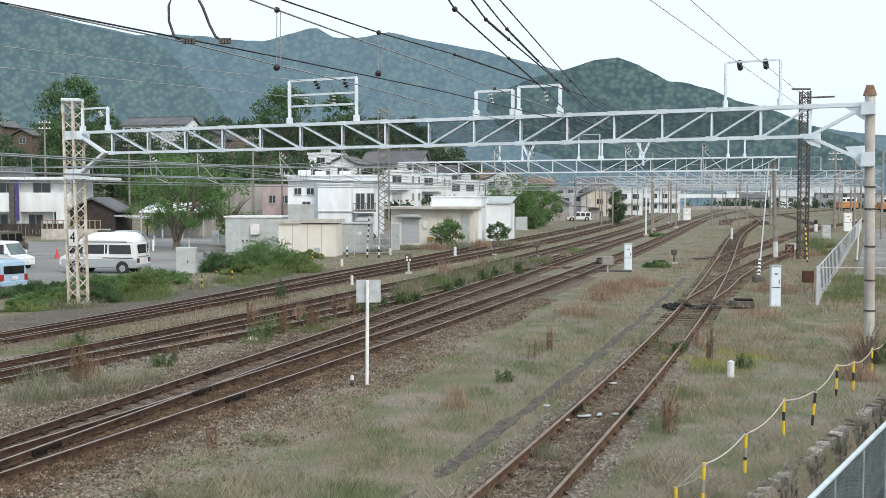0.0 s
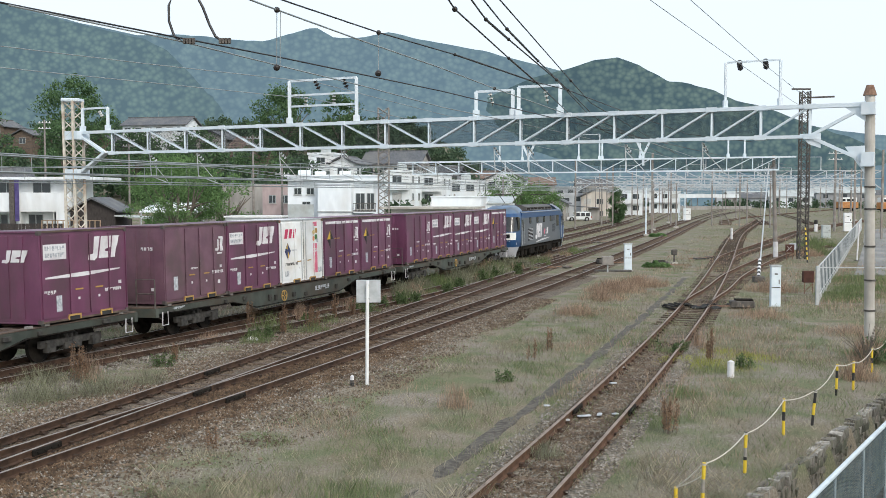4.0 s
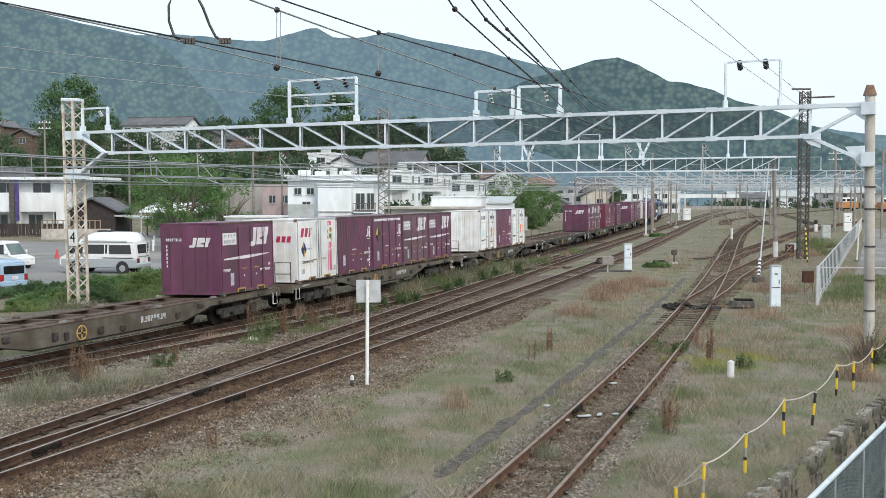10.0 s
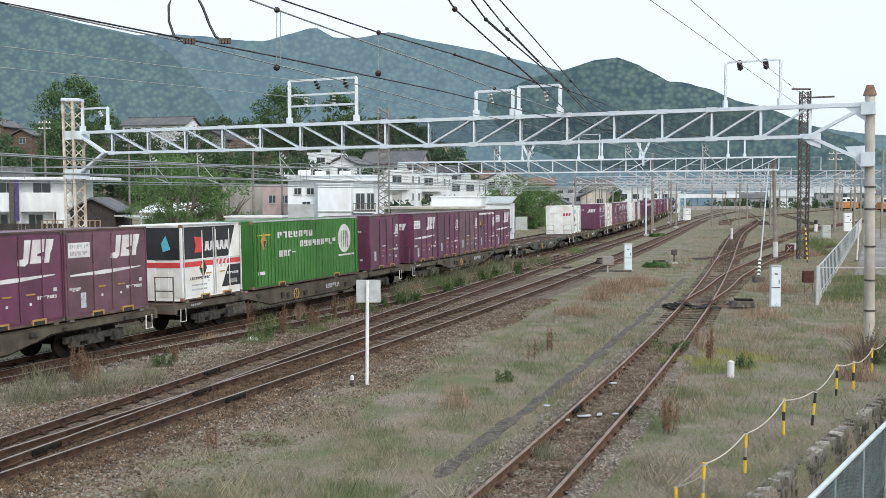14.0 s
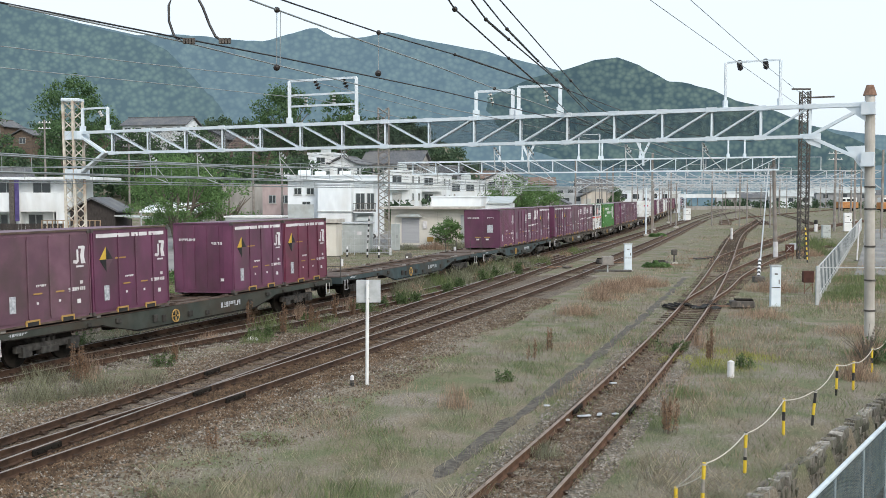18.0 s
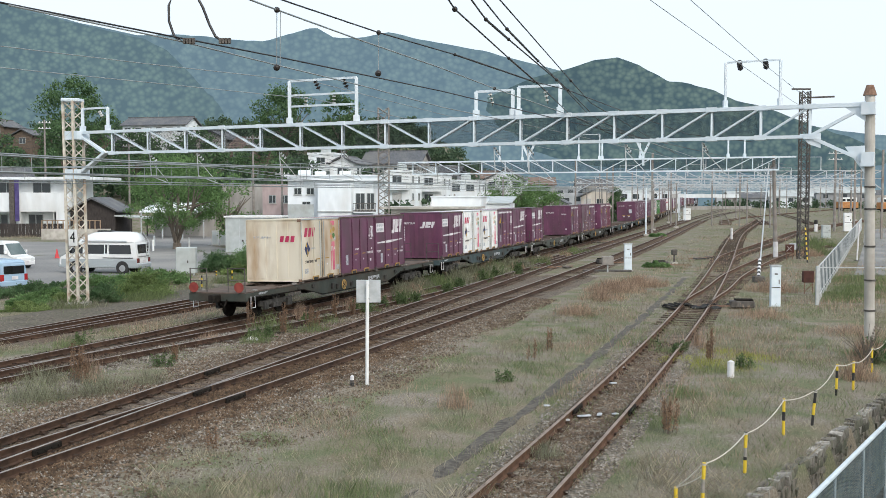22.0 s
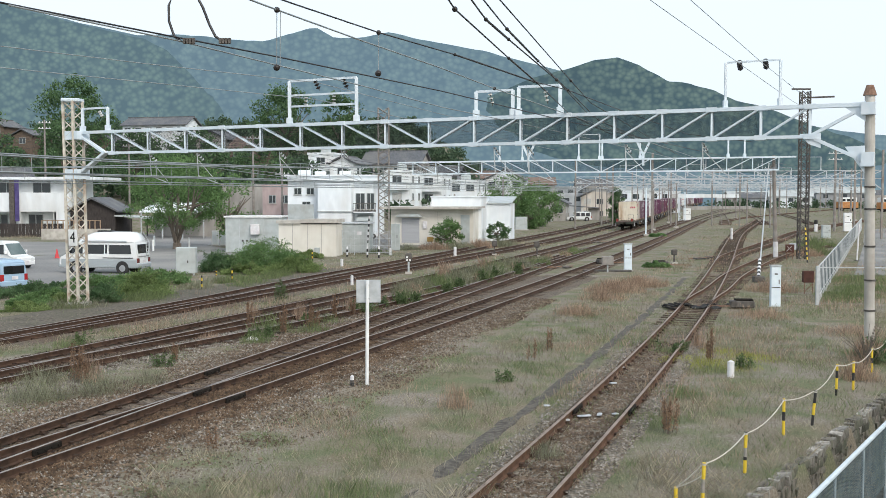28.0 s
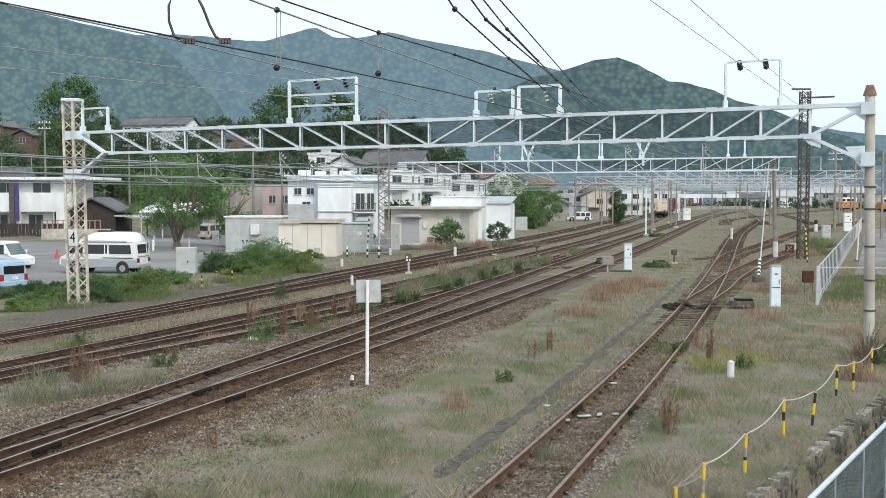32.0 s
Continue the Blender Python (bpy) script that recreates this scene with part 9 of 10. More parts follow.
def bush(x, y, w, d, h, label, seed, mat="leaf_green", n=26, per=80, leaf=.09):
    """A ragged bush: leaf clumps of many sizes and arching shoots that stand out of them."""
    rng = np.random.default_rng(seed)
    t = thing("bush", pose(x, y, GROUND), label, "bush", "bushes")
    cs, rs = [], []
    for i in range(n):
        a, b = rng.uniform(-1, 1), rng.uniform(-1, 1)
        if a * a + b * b > 1.1:
            continue
        hump = (1 - .75 * (a * a + b * b)) * (.75 + .5 * noise.noise((a * 2 + seed, b * 2, 1)))
        cs.append((a * w, b * d, h * max(.12, hump) * rng.uniform(.35, .9)))
        rs.append(h * rng.uniform(.1, .3))
    v = [quads(cloud(rng, cs, rs, per), leaf, rng)]
    bm = bmesh.new()
    pts = []
    for i in range(int(9 * w) + 8):
        c = cs[rng.integers(len(cs))]
        a, ln = rng.uniform(0, 6.28), h * rng.uniform(.25, .62)
        line = []
        for u in np.linspace(0, 1, 8):
            line.append((c[0] + math.cos(a) * ln * u * .8, c[1] + math.sin(a) * ln * u * .8, max(.02, c[2] + ln * (1.0 * u - .75 * u * u))))
        tube(bm, line, .012, 4, .004)
        for p in line[2:]:
            pts += [np.array(p) + rng.normal(size=3) * .05 for _ in range(9)]
    v.append(quads(np.array(pts), leaf * .9, rng))
    v = np.concatenate(v)
    v[:, 2] = np.maximum(v[:, 2], 0)
    mesh_of("foliage", v, 4, mat, t)
    for i in range(7):
        e = cs[i % len(cs)]
        tube(bm, [(e[0] * .3, e[1] * .3, -.1), (e[0] * .7, e[1] * .7, e[2] * .6), e], .025, 5, .01)
    part("stems", bm, "bark", t)


BUSHES = ((-10.9, 65.7, 2.3, 1.4, 2.3, "leaf_green", "dense green bush overgrown with vines"), (-17.7, 44.6, 1.0, .5, .75, "leaf_green", "low green weedy bush by the parked cars"), (-16.7, 45.4, .9, .5, .75, "leaf_light", "low light green bush by the gantry post"), (-17.4, 43.2, 1.0, .5, .5, "leaf_light", "low light green bush on the soil bank"), (-11.3, 66.4, 2.5, 1.5, 2.7, "leaf_green", "large rounded green bush overgrown with vines"), (-9.2, 64.2, 1.7, .9, 1.3, "leaf_light", "green bush overgrown with vines"), (-14.1, 65.2, .85, .7, 1.9, "leaf_dark", "dark green clipped shrub"), (-14.6, 50.5, 1.5, .8, 1.3, "leaf_light", "light green shrub thicket beside the gantry"),
          (-17.6, 54, 2.2, 1.0, 1.1, "leaf_green", "green hedge-like shrubs along the car park"), (-15.6, 56.5, 1.8, .9, 1.2, "leaf_green", "green shrub along the car park"), (-19.5, 50, 1.6, .9, .9, "leaf_dark", "scrubby bush beside the gantry post"), (-15.2, 46.6, .7, .5, 1.1, "leaf_dark", "low dark bush at the gantry post"),
          (-17.9, 47.2, 1.6, .8, .7, "leaf_green", "weedy bush at the gantry post"), (-21.5, 48.5, 1.8, .9, .8, "leaf_dark", "scrubby bush by the parked cars"), (-14.4, 49.4, 1.3, .8, .9, "leaf_light", "light green shrub beside the track"), (-11.9, 63.2, 1.6, .7, .85, "leaf_light", "light green vine mound"),
          (-10.3, 79, 1.2, .6, .7, "leaf_light", "grassy green mound by the hut"), (24.6, 119.5, 1.0, .6, .55, "leaf_green", "green bush at the mast's foot"), (14.2, 69.3, 1.0, .5, .5, "leaf_green", "low green weeds beside the cabinet"), (13.0, 30.2, .8, .5, .9, "leaf_dark", "shrub at the column's foot"),
          )
for i, (x, y, w, d, h, mt, lb) in enumerate(BUSHES):
    bush(x, y, w, d, h, lb, 40 + i, mt, n=34 + int(18 * w), per=190, leaf=.026 + .0004 * y)


# ---- grass ----
LINES = [(XOVER, .62), (MAIN, 1.05), (SECOND, 1.0), (THIRD, .95), (LOOP, 1.05), (CROSS, 1.05)]


def clear_of_tracks(x, y):
    keep = np.ones(len(x), bool)
    for ln, half in LINES:
        xs = np.array([ln.x(v) for v in np.linspace(5, 260, 256)])
        c = np.interp(y, np.linspace(5, 260, 256), xs)
        keep &= np.abs(x - c) > half
    return keep


def siding_gap(x, y):
    ys = np.linspace(5, 200, 196)
    c = np.interp(y, ys, np.array([SIDING.x(v) for v in ys]))
    return np.abs(x - c) + np.where(y > 33, .5, 0)


def blades(rng, x, y, h, w, lean=.35):
    """One bent two-piece blade at each place."""
    n = len(x)
    a = rng.uniform(0, 2 * np.pi, n)
    l = h * lean * rng.uniform(.2, 1.8, n)
    b = rng.uniform(0, 2 * np.pi, n)
    zx = np.array([GROUND - .03] * n)
    px, py = np.cos(b) * w / 2, np.sin(b) * w / 2
    tip = np.stack([x + np.cos(a) * l, y + np.sin(a) * l, zx + h], 1)
    mid = np.stack([x + np.cos(a) * l * .55, y + np.sin(a) * l * .55, zx + h * .6], 1)
    p0 = np.stack([x - px, y - py, zx], 1)
    p1 = np.stack([x + px, y + py, zx], 1)
    m1 = mid + np.stack([px, py, 0 * px], 1) * .7
    return np.stack([p0, p1, m1, tip], 1).reshape(-1, 3)


def field(fn, x, y, scale):
    return np.array([noise.noise((a * scale, b * scale, fn)) + .55 * noise.noise((a * scale * 4.3, b * scale * 4.3, fn + 5)) for a, b in zip(x, y)])


def near_gap(x, y):
    """Distance to the nearer of the two running tracks beside the camera."""
    ys = np.linspace(5, 260, 256)
    a = np.abs(x - np.interp(y, ys, np.array([LOOP.x(v) for v in ys])))
    b = np.abs(x - np.interp(y, ys, np.array([CROSS.x(v) for v in ys])))
    return np.minimum(a, b)


def meadow(name, label, mat, n, y0, y1, h, w, scale, fn, thr, seed, wide=.46, near_siding=.55, power=1.0, lean=.5):
    rng = np.random.default_rng(seed)
    y = y0 + (y1 - y0) * rng.uniform(size=n) ** power
    x = y * rng.uniform(-wide, wide, n)
    k = clear_of_tracks(x, y) & (x < wall_x(y) + .1) & (siding_gap(x, y) > near_siding * rng.uniform(.2, 1.5, n))
    k &= ~((x > 16.5 + (y - 45.7) * .421 + 4.5) & (y > 60))
    k &= ~((y > 50) & (x < -23.5 + (y - 50) * .41))
    k &= ~((np.abs(x - np.interp(y, np.linspace(5, 80, 76), [SIDING.x(v) - 1.85 for v in np.linspace(5, 80, 76)])) < .22) & (rng.uniform(size=n) < .9))
    ys = np.linspace(5, 70, 66)
    k &= ~((y < 66) & (x < np.interp(y, ys, [SECOND.x(v) - .9 for v in ys])) & (rng.uniform(size=n) < .82))
    x, y = x[k], y[k]
    # the grass thins out towards the ballast
    f = field(fn, x, y, scale) - .9 * np.clip(1 - (near_gap(x, y) - 1.2) / 2.6, 0, 1)
    k = f + rng.normal(size=len(f)) * .16 > thr
    x, y, f = x[k], y[k], f[k]
    hh = h * rng.uniform(.35, 1.2, len(x)) * (.8 + 1.1 * np.clip(f - thr, 0, .7))
    ww = w * (y / 25)
    return tagged(mesh_of(name, blades(rng, x, y, hh, ww, lean), 4, mat), label, "grass", kind="stuff")


meadow("dry_grass", "straw-coloured dry grass over the yard", "grass_straw", 230000, 14, 60, .12, .0065, .3, 1.5, .06, 1, power=1.3, lean=.8)
meadow("green_grass", "short green grass between the tracks", "grass_green", 190000, 14, 70, .125, .0068, .33, 6.5, .1, 2, power=1.3)
meadow("grey_grass", "grey-green low weeds over the yard", "grass_grey", 250000, 14, 80, .105, .0065, .25, 11.5, .1, 3, power=1.3, lean=.7)
meadow("brown_grass", "reddish dry stalks scattered over the yard", "grass_red", 80000, 16, 75, .3, .0075, .22, 17.5, .2, 6, power=1.2, lean=.3)
meadow("weed_tufts", "scattered ragged green weed tufts over the yard", "grass_green", 170000, 14, 50, .21, .0065, 1.2, 41.5, .34, 11, power=1.2, lean=.45)
meadow("dry_tufts", "scattered ragged dry grass tufts over the yard", "grass_straw", 170000, 14, 50, .25, .0062, 1.05, 47.5, .36, 12, power=1.2, lean=.55)
meadow("dark_stalks", "thin dark weed stalks over the yard", "bark", 30000, 14, 60, .32, .0065, .6, 53.5, .3, 13, power=1.2, lean=.2)
meadow("far_grass", "mixed grass farther along the tracks", "grass_grey", 60000, 55, 150, .1, .012, .12, 3.5, -.05, 4, wide=.44)
meadow("far_green_grass", "green verge farther along the tracks", "grass_green", 50000, 55, 150, .12, .012, .1, 9.5, .05, 5, wide=.44)


meadow("far_straw_grass", "straw-coloured grass farther along the tracks", "grass_straw", 70000, 55, 160, .11, .012, .11, 61.5, .0, 14, wide=.44)
meadow("far_brown_grass", "reddish dry stalks farther along the tracks", "grass_red", 50000, 55, 170, .2, .011, .09, 67.5, .14, 15, wide=.44)
meadow("distant_grass", "rough grass over the far end of the yard", "grass_grey", 30000, 140, 420, .14, .02, .03, 23.5, -.1, 8, wide=.5)
meadow("distant_green_grass", "green scrub over the far end of the yard", "grass_green", 26000, 130, 420, .16, .02, .03, 29.5, .0, 9, wide=.5)


def tuft(x, y, r, h, n, mat, label, seed, stems=False):
    rng = np.random.default_rng(seed)
    t = thing("weed_clump", pose(x, y, 0), label, "weeds", "weed clumps")
    n = int(n * (3.4 if r > .9 else 2.6))
    tall = mat == "grass_red"
    a, q = rng.uniform(0, 2 * np.pi, n), r * rng.uniform(size=n) ** (.7 if tall else .55)
    if mat == "grass_straw":
        q, h = q * 1.7, h * .62
    hh = h * rng.uniform(.35, 1.1, n) * (1 - .55 * np.clip(q / r, 0, 1) ** 2)
    v = blades(rng, np.cos(a) * q, np.sin(a) * q, hh, np.full(n, .0055 * max(1, y / 24)), .14 if tall and r < .5 else .3)
    mesh_of("foliage", v, 4, mat, t)


TUFTS = ((-1.9, 51, .7, .8, 300, "grass_grey"), (-1.2, 53.5, .8, .85, 320, "grass_grey"), (-.4, 56, .8, .8, 320, "grass_green"), (.8, 59, .9, .9, 320, "grass_grey"), (1.9, 62.5, .9, .9, 320, "grass_grey"), (3.2, 66, .9, .9, 300, "grass_green"), (4.5, 70, 1.0, .9, 300, "grass_grey"), (-39, 116.4, 1.6, .8, 260, "grass_straw"), (-43, 116.6, 1.8, .8, 260, "grass_green"), (-47, 116.6, 1.8, .7, 260, "grass_straw"), (6.9, 31.8, .7, .3, 240, "grass_green"), (8.6, 31.6, .9, .24, 300, "grass_yellow"), (7.4, 28.4, .6, .3, 200, "grass_green"),
         (-9.1, 26.9, .35, 1.0, 90, "grass_red"), (-5.5, 40, .3, 1.0, 80, "grass_red"), (-7.6, 41.5, .3, .8, 70, "grass_red"), (-3.9, 43.5, .4, .8, 90, "grass_red"), (.3, 23.6, .45, .75, 150, "grass_red"), (4.95, 22.6, .25, .6, 110, "grass_red"), (8.0, 32.6, .25, .9, 90, "grass_red"),
         (8.6, 52, 1.6, .8, 420, "grass_red"), (10.4, 55, 1.6, .8, 420, "grass_red"), (7.4, 48, 1.2, .7, 260, "grass_red"), (5.4, 42, 1.0, .6, 220, "grass_red"), (12.5, 41, 1.3, .55, 260, "grass_red"), (14.3, 36, 1.4, .5, 260, "grass_red"), (16.5, 52, 1.4, .8, 320, "grass_red"), (10.9, 27.2, .6, .7, 220, "grass_red"), (12.4, 30.2, .6, .9, 240, "grass_red"),
         (-2.6, 17.6, .5, .5, 220, "grass_straw"), (-.9, 18.5, .6, .55, 260, "grass_straw"), (-4.4, 19.2, .5, .5, 220, "grass_straw"), (1.1, 19.5, .5, .45, 200, "grass_straw"), (-2.0, 21.5, .5, .45, 200, "grass_straw"), (-.5, 16.9, .6, .5, 260, "grass_straw"), (7.1, 30.0, 1.0, .28, 360, "grass_yellow"), (7.9, 29.2, 1.1, .26, 360, "grass_yellow"), (9.2, 30.6, .9, .26, 300, "grass_yellow"),
         (-8.4, 25.2, .8, .7, 240, "grass_grey"), (-9.6, 24.4, .8, .7, 240, "grass_grey"), (-7.5, 26.4, .6, .55, 180, "grass_grey"), (-10.4, 26.8, .7, .6, 180, "grass_grey"), (-6.1, 34, .6, .5, 180, "grass_green"), (-4.6, 36.5, .8, .5, 220, "grass_green"), (-11.9, 33, .5, .5, 160, "grass_green"),
         (-1.5, 49, .7, .8, 160, "grass_grey"), (1.2, 56, .8, .9, 160, "grass_grey"), (3.2, 62, 1.0, 1.0, 200, "grass_grey"), (5.3, 67, .9, .9, 180, "grass_grey"), (.1, 61.5, .6, 1.1, 120, "grass_red"), (2.6, 66, .5, 1.2, 110, "grass_red"), (4.2, 22.0, .8, .35, 240, "grass_green"), (.9, 25.3, .35, .3, 120, "grass_green"), (-1.5, 16.4, .9, .4, 300, "grass_green"), (5.6, 25, .8, .35, 220, "grass_green"), (6.4, 33.5, .9, .45, 220, "grass_green"),
         (29.5, 84, 1.8, 1.2, 420, "grass_green"), (31, 86, 1.6, 1.1, 320, "grass_straw"), (28.5, 82, 1.4, .9, 300, "grass_red"), (34.5, 97, 2.2, 1.2, 360, "grass_green"), (26.5, 68, 1.8, .6, 320, "grass_straw"), (-3.2, 91.5, 1.3, .7, 260, "grass_grey"), (-.8, 92, 1.5, .9, 300, "grass_red"), (1.4, 93, 1.5, .9, 300, "grass_grey"), (3.4, 95, 1.6, 1.0, 320, "grass_red"), (5.6, 97, 1.6, 1.0, 320, "grass_grey"), (7.6, 100, 1.7, .9, 320, "grass_straw"), (-5.4, 86, 1.1, .6, 240, "grass_green"), (19.2, 49.5, 1.6, .5, 520, "grass_green"), (21.5, 53, 1.8, .5, 560, "grass_green"), (23.5, 58, 2.2, .55, 560, "grass_green"), (18.2, 47.4, 1.2, .35, 360, "grass_green"), (1.9, 19.0, .35, .45, 130, "grass_grey"), (6.2, 24.2, .5, .3, 150, "grass_straw"))
for i, (x, y, r, h, n, mt) in enumerate(TUFTS):
    kind = {"grass_red": "clump of reddish-brown dry weeds", "grass_straw": "clump of straw-coloured dry grass", "grass_yellow": "patch of yellow-green low plants", "grass_grey": "clump of grey-green weeds", "grass_green": "clump of fresh green grass"}[mt]
    tuft(x, y, r, h, n, mt, kind + " in the yard", 200 + i)

# weeds along the running track
rw = random.Random(31)
for i in range(34):
    y = rw.uniform(34, 88)
    q = MAIN.x(y) + rw.uniform(1.5, 3.4)
    mt = rw.choice(("grass_green", "grass_green", "grass_grey", "grass_red"))
    tuft(q, y, rw.uniform(.4, .9), rw.uniform(.35, .9), 150, mt, {"grass_red": "clump of reddish-brown dry weeds", "grass_grey": "clump of grey-green weeds", "grass_green": "clump of fresh green grass"}[mt] + " beside the running track", 400 + i)
for i in range(30):
    y = rw.uniform(43, 64)
    tuft(SECOND.x(y) - rw.uniform(3.4, 7.0), y, rw.uniform(.6, 1.3), rw.uniform(.3, .65), 170, rw.choice(("grass_green", "grass_green", "grass_grey")), "clump of green weeds at the car park's edge", 440 + i)

M["dock_brown"] = leaf_mat("dock_brown", (.2, .125, .08, 1), (.32, .215, .145, 1), .35)
M["weed_leaf"] = leaf_mat("weed_leaf", (.07, .115, .045, 1), (.14, .19, .085, 1), .45)


def dock(x, y, h, n, seed, mat="dock_brown"):
    """A dock plant gone to seed: upright stems packed with small brown husks, leaves at the foot."""
    rng = np.random.default_rng(seed)
    t = thing("dock_plant", pose(x, y, GROUND), "tall rust-brown dock weed gone to seed" if mat == "dock_brown" else "leafy green weed growing in the gravel", "weeds", "dock plants")
    bm = bmesh.new()
    pts = []
    wide = .055 if mat == "dock_brown" else .13
    for i in range(n):
        bx, by = rng.normal() * wide, rng.normal() * wide
        hh, lx, ly = h * rng.uniform(.55, 1.05), rng.normal() * .07, rng.normal() * .07
        tube(bm, [(bx, by, -.05), (bx + lx * .4, by + ly * .4, hh * .5), (bx + lx, by + ly, hh)], .009, 4, .004)
        for u in np.linspace(.15 if mat == "dock_brown" else .02, 1, 24):
            r = (.022 if mat == "dock_brown" else .07) * (1.25 - u)
            for _ in range(4):
                pts.append((bx + lx * u + rng.normal() * (r + .008), by + ly * u + rng.normal() * (r + .008), hh * u + rng.normal() * .02))
    part("stems", bm, "bark", t)
    q = quads(np.array(pts), .016 + .0004 * y, rng, .5)
    q[:, 2] = np.maximum(q[:, 2], 0)
    tagged(mesh_of("seed_head" if mat == "dock_brown" else "foliage", q, 4, mat, t), kind="stuff")


for i, (x, y, h, n) in enumerate(((-6.99, 37.57, .95, 6), (-5.51, 36.04, 1.1, 9), (-4.75, 37.1, 1.0, 8), (-4.6, 37.5, .8, 5), (-4.21, 40.48, 1.0, 9), (-3.6, 41.6, .8, 5), (-9.41, 26.7, 1.0, 9), (-9.25, 26.9, .8, 5), (-7.81, 30.15, .55, 4), (7.79, 30.15, 1.0, 7), (4.59, 20.97, .75, 9), (3.38, 32.12, .7, 4), (2.6, 30.4, .6, 3), (-4.32, 19.48, .5, 3))):
    dock(x, y, h, n, 700 + i)
for i, (x, y, h, n) in enumerate(((-7.51, 48.14, 1.0, 10), (-11.8, 33.6, .5, 8), (-6.3, 34.6, .45, 10), (-5.9, 35.2, .4, 9), (-7.9, 29.2, .4, 8), (-3.3, 42.5, .55, 10), (-1.8, 45.6, .6, 11), (-1.2, 46.6, .5, 9), (.2, 50.5, .6, 11), (.9, 53, .6, 11), (2.2, 57.2, .7, 12), (3.1, 60.2, .7, 12), (4.6, 63, .8, 12), (-5.2, 38.9, .45, 9), (-2.6, 44.4, .5, 9), (7.2, 31.6, .4, 8), (1.7, 26.9, .3, 6), (8.4, 28.8, .4, 8))):
    dock(x, y, h, n, 740 + i, "weed_leaf")

# bare shrub by the column
sh = thing("bare_shrub", pose(12.1, 29.6, GROUND), "leafless brown shrub at the yard edge", "shrub")
rs = random.Random(9)
for i in range(26):
    a, r = rs.uniform(0, 6.28), rs.uniform(.3, 1.0)
    z = rs.uniform(.6, 1.5)
    part("twig", tubes([[(0, 0, -.1), (math.cos(a) * r * .4, math.sin(a) * r * .4, z * .55), (math.cos(a) * r, math.sin(a) * r, z)]], .014, 4, .004), "bark", sh)

# ---- loose ballast stones along the near tracks ----
def chips(line, y0, y1, lo, hi, n, seed, size=.035, z0=-.2, mat="stone_chip", pair=None):
    rng = np.random.default_rng(seed)
    y = rng.uniform(y0, y1, n)
    o = rng.uniform(lo, hi, n)
    ys = np.linspace(y0 - 2, y1 + 2, 200)
    xs = np.interp(y, ys, [line.x(v) for v in ys]) + o
    g = np.abs(o)
    if pair:
        g = np.minimum(g, np.abs(xs - np.interp(y, ys, [pair.x(v) for v in ys])))
    keep = (g < 1.9) & ((g > .76) | (mat == "stone_chip") | (line is not LOOP)) | ((g >= 1.9) & (rng.uniform(size=n) < 1.25 - .3 * (g - 1.0)))
    y, xs, g = y[keep], xs[keep], g[keep]
    n = len(y)
    zz = z0 + np.where(g > .74, .075, 0.0) - .045 * np.clip(g - 1.4, 0, 1.2)
    base = np.array([(1, 0, 0), (-.5, .87, 0), (-.5, -.87, 0), (0, 0, .8)])
    tri = [(0, 1, 3), (1, 2, 3), (2, 0, 3)]
    s = size * rng.uniform(.5, 1.5, n)
    a = rng.uniform(0, 6.28, n)
    c, q = np.cos(a), np.sin(a)
    jit = rng.uniform(.6, 1.4, (n, 4, 3))
    p = base[None] * jit * s[:, None, None]
    v = np.stack([p[..., 0] * c[:, None] - p[..., 1] * q[:, None] + xs[:, None], p[..., 0] * q[:, None] + p[..., 1] * c[:, None] + y[:, None], p[..., 2] + zz[:, None]], -1)
    idx = (np.arange(n) * 4)[:, None, None] + np.array(tri)[None]
    me = bpy.data.meshes.new("ballast_stones")
    me.from_pydata(v.reshape(-1, 3).tolist(), [], idx.reshape(-1, 3).tolist())
    tagged(put("ballast_stones", me, mat), "loose crushed stones of the ballast", "stones", kind="stuff")


chips(LOOP, 12, 48, -3.4, 5.0, 95000, 21, .032, z0=-.23, pair=CROSS)
chips(LOOP, 12, 48, -4.6, 4.4, 45000, 24, .03, z0=-.23, mat="stone_grey", pair=CROSS)
chips(SIDING, 12, 34, -1.25, 1.25, 9000, 22, .026, z0=-.18, mat="stone_grey")
chips(SIDING, 12, 34, -.8, .8, 12000, 28, .026, z0=-.17)
chips(LOOP, 12, 34, .7, 1.7, 9000, 29, .034, z0=-.225, mat="stone_rust")
chips(CROSS, 12, 34, .7, 1.6, 9000, 30, .034, z0=-.225, mat="stone_rust")
chips(MAIN, 22, 48, 1.25, 4.2, 34000, 23, .033, z0=-.23, mat="stone_grey")
chips(MAIN, 18, 48, -1.5, 1.5, 26000, 25, .033, z0=-.225, mat="stone_dark")
chips(LOOP, 12, 40, -.7, .7, 11000, 26, .028, z0=-.2)
chips(CROSS, 12, 40, -.7, .7, 11000, 27, .028, z0=-.2)

# ================= overhead wires =================
def wire(label, pts, r=.012, mat="wire", sag=0.0):
    t = thing("overhead_wire", None, label, "wire", "overhead wires")
    full = []
    n = len(pts)
    for (a, b) in zip(pts, pts[1:]):
        a, b = Vector(a), Vector(b)
        k = max(1, int((b - a).length / 6)) if sag else 1
        for i in range(k):
            u = i / k
            p = a + (b - a) * u
            p.z -= sag * 4 * u * (1 - u)
            full.append(p)
    full.append(Vector(pts[-1]))
    part("wire", tubes([full], r, 6), mat, t)
    return t


def ball(t, p, r=.05, mat="insulator_brown"):
    bm = bmesh.new()
    bmesh.ops.create_icosphere(bm, subdivisions=2, radius=r, matrix=Matrix.Translation(p))
    part("clamp", bm, mat, t)


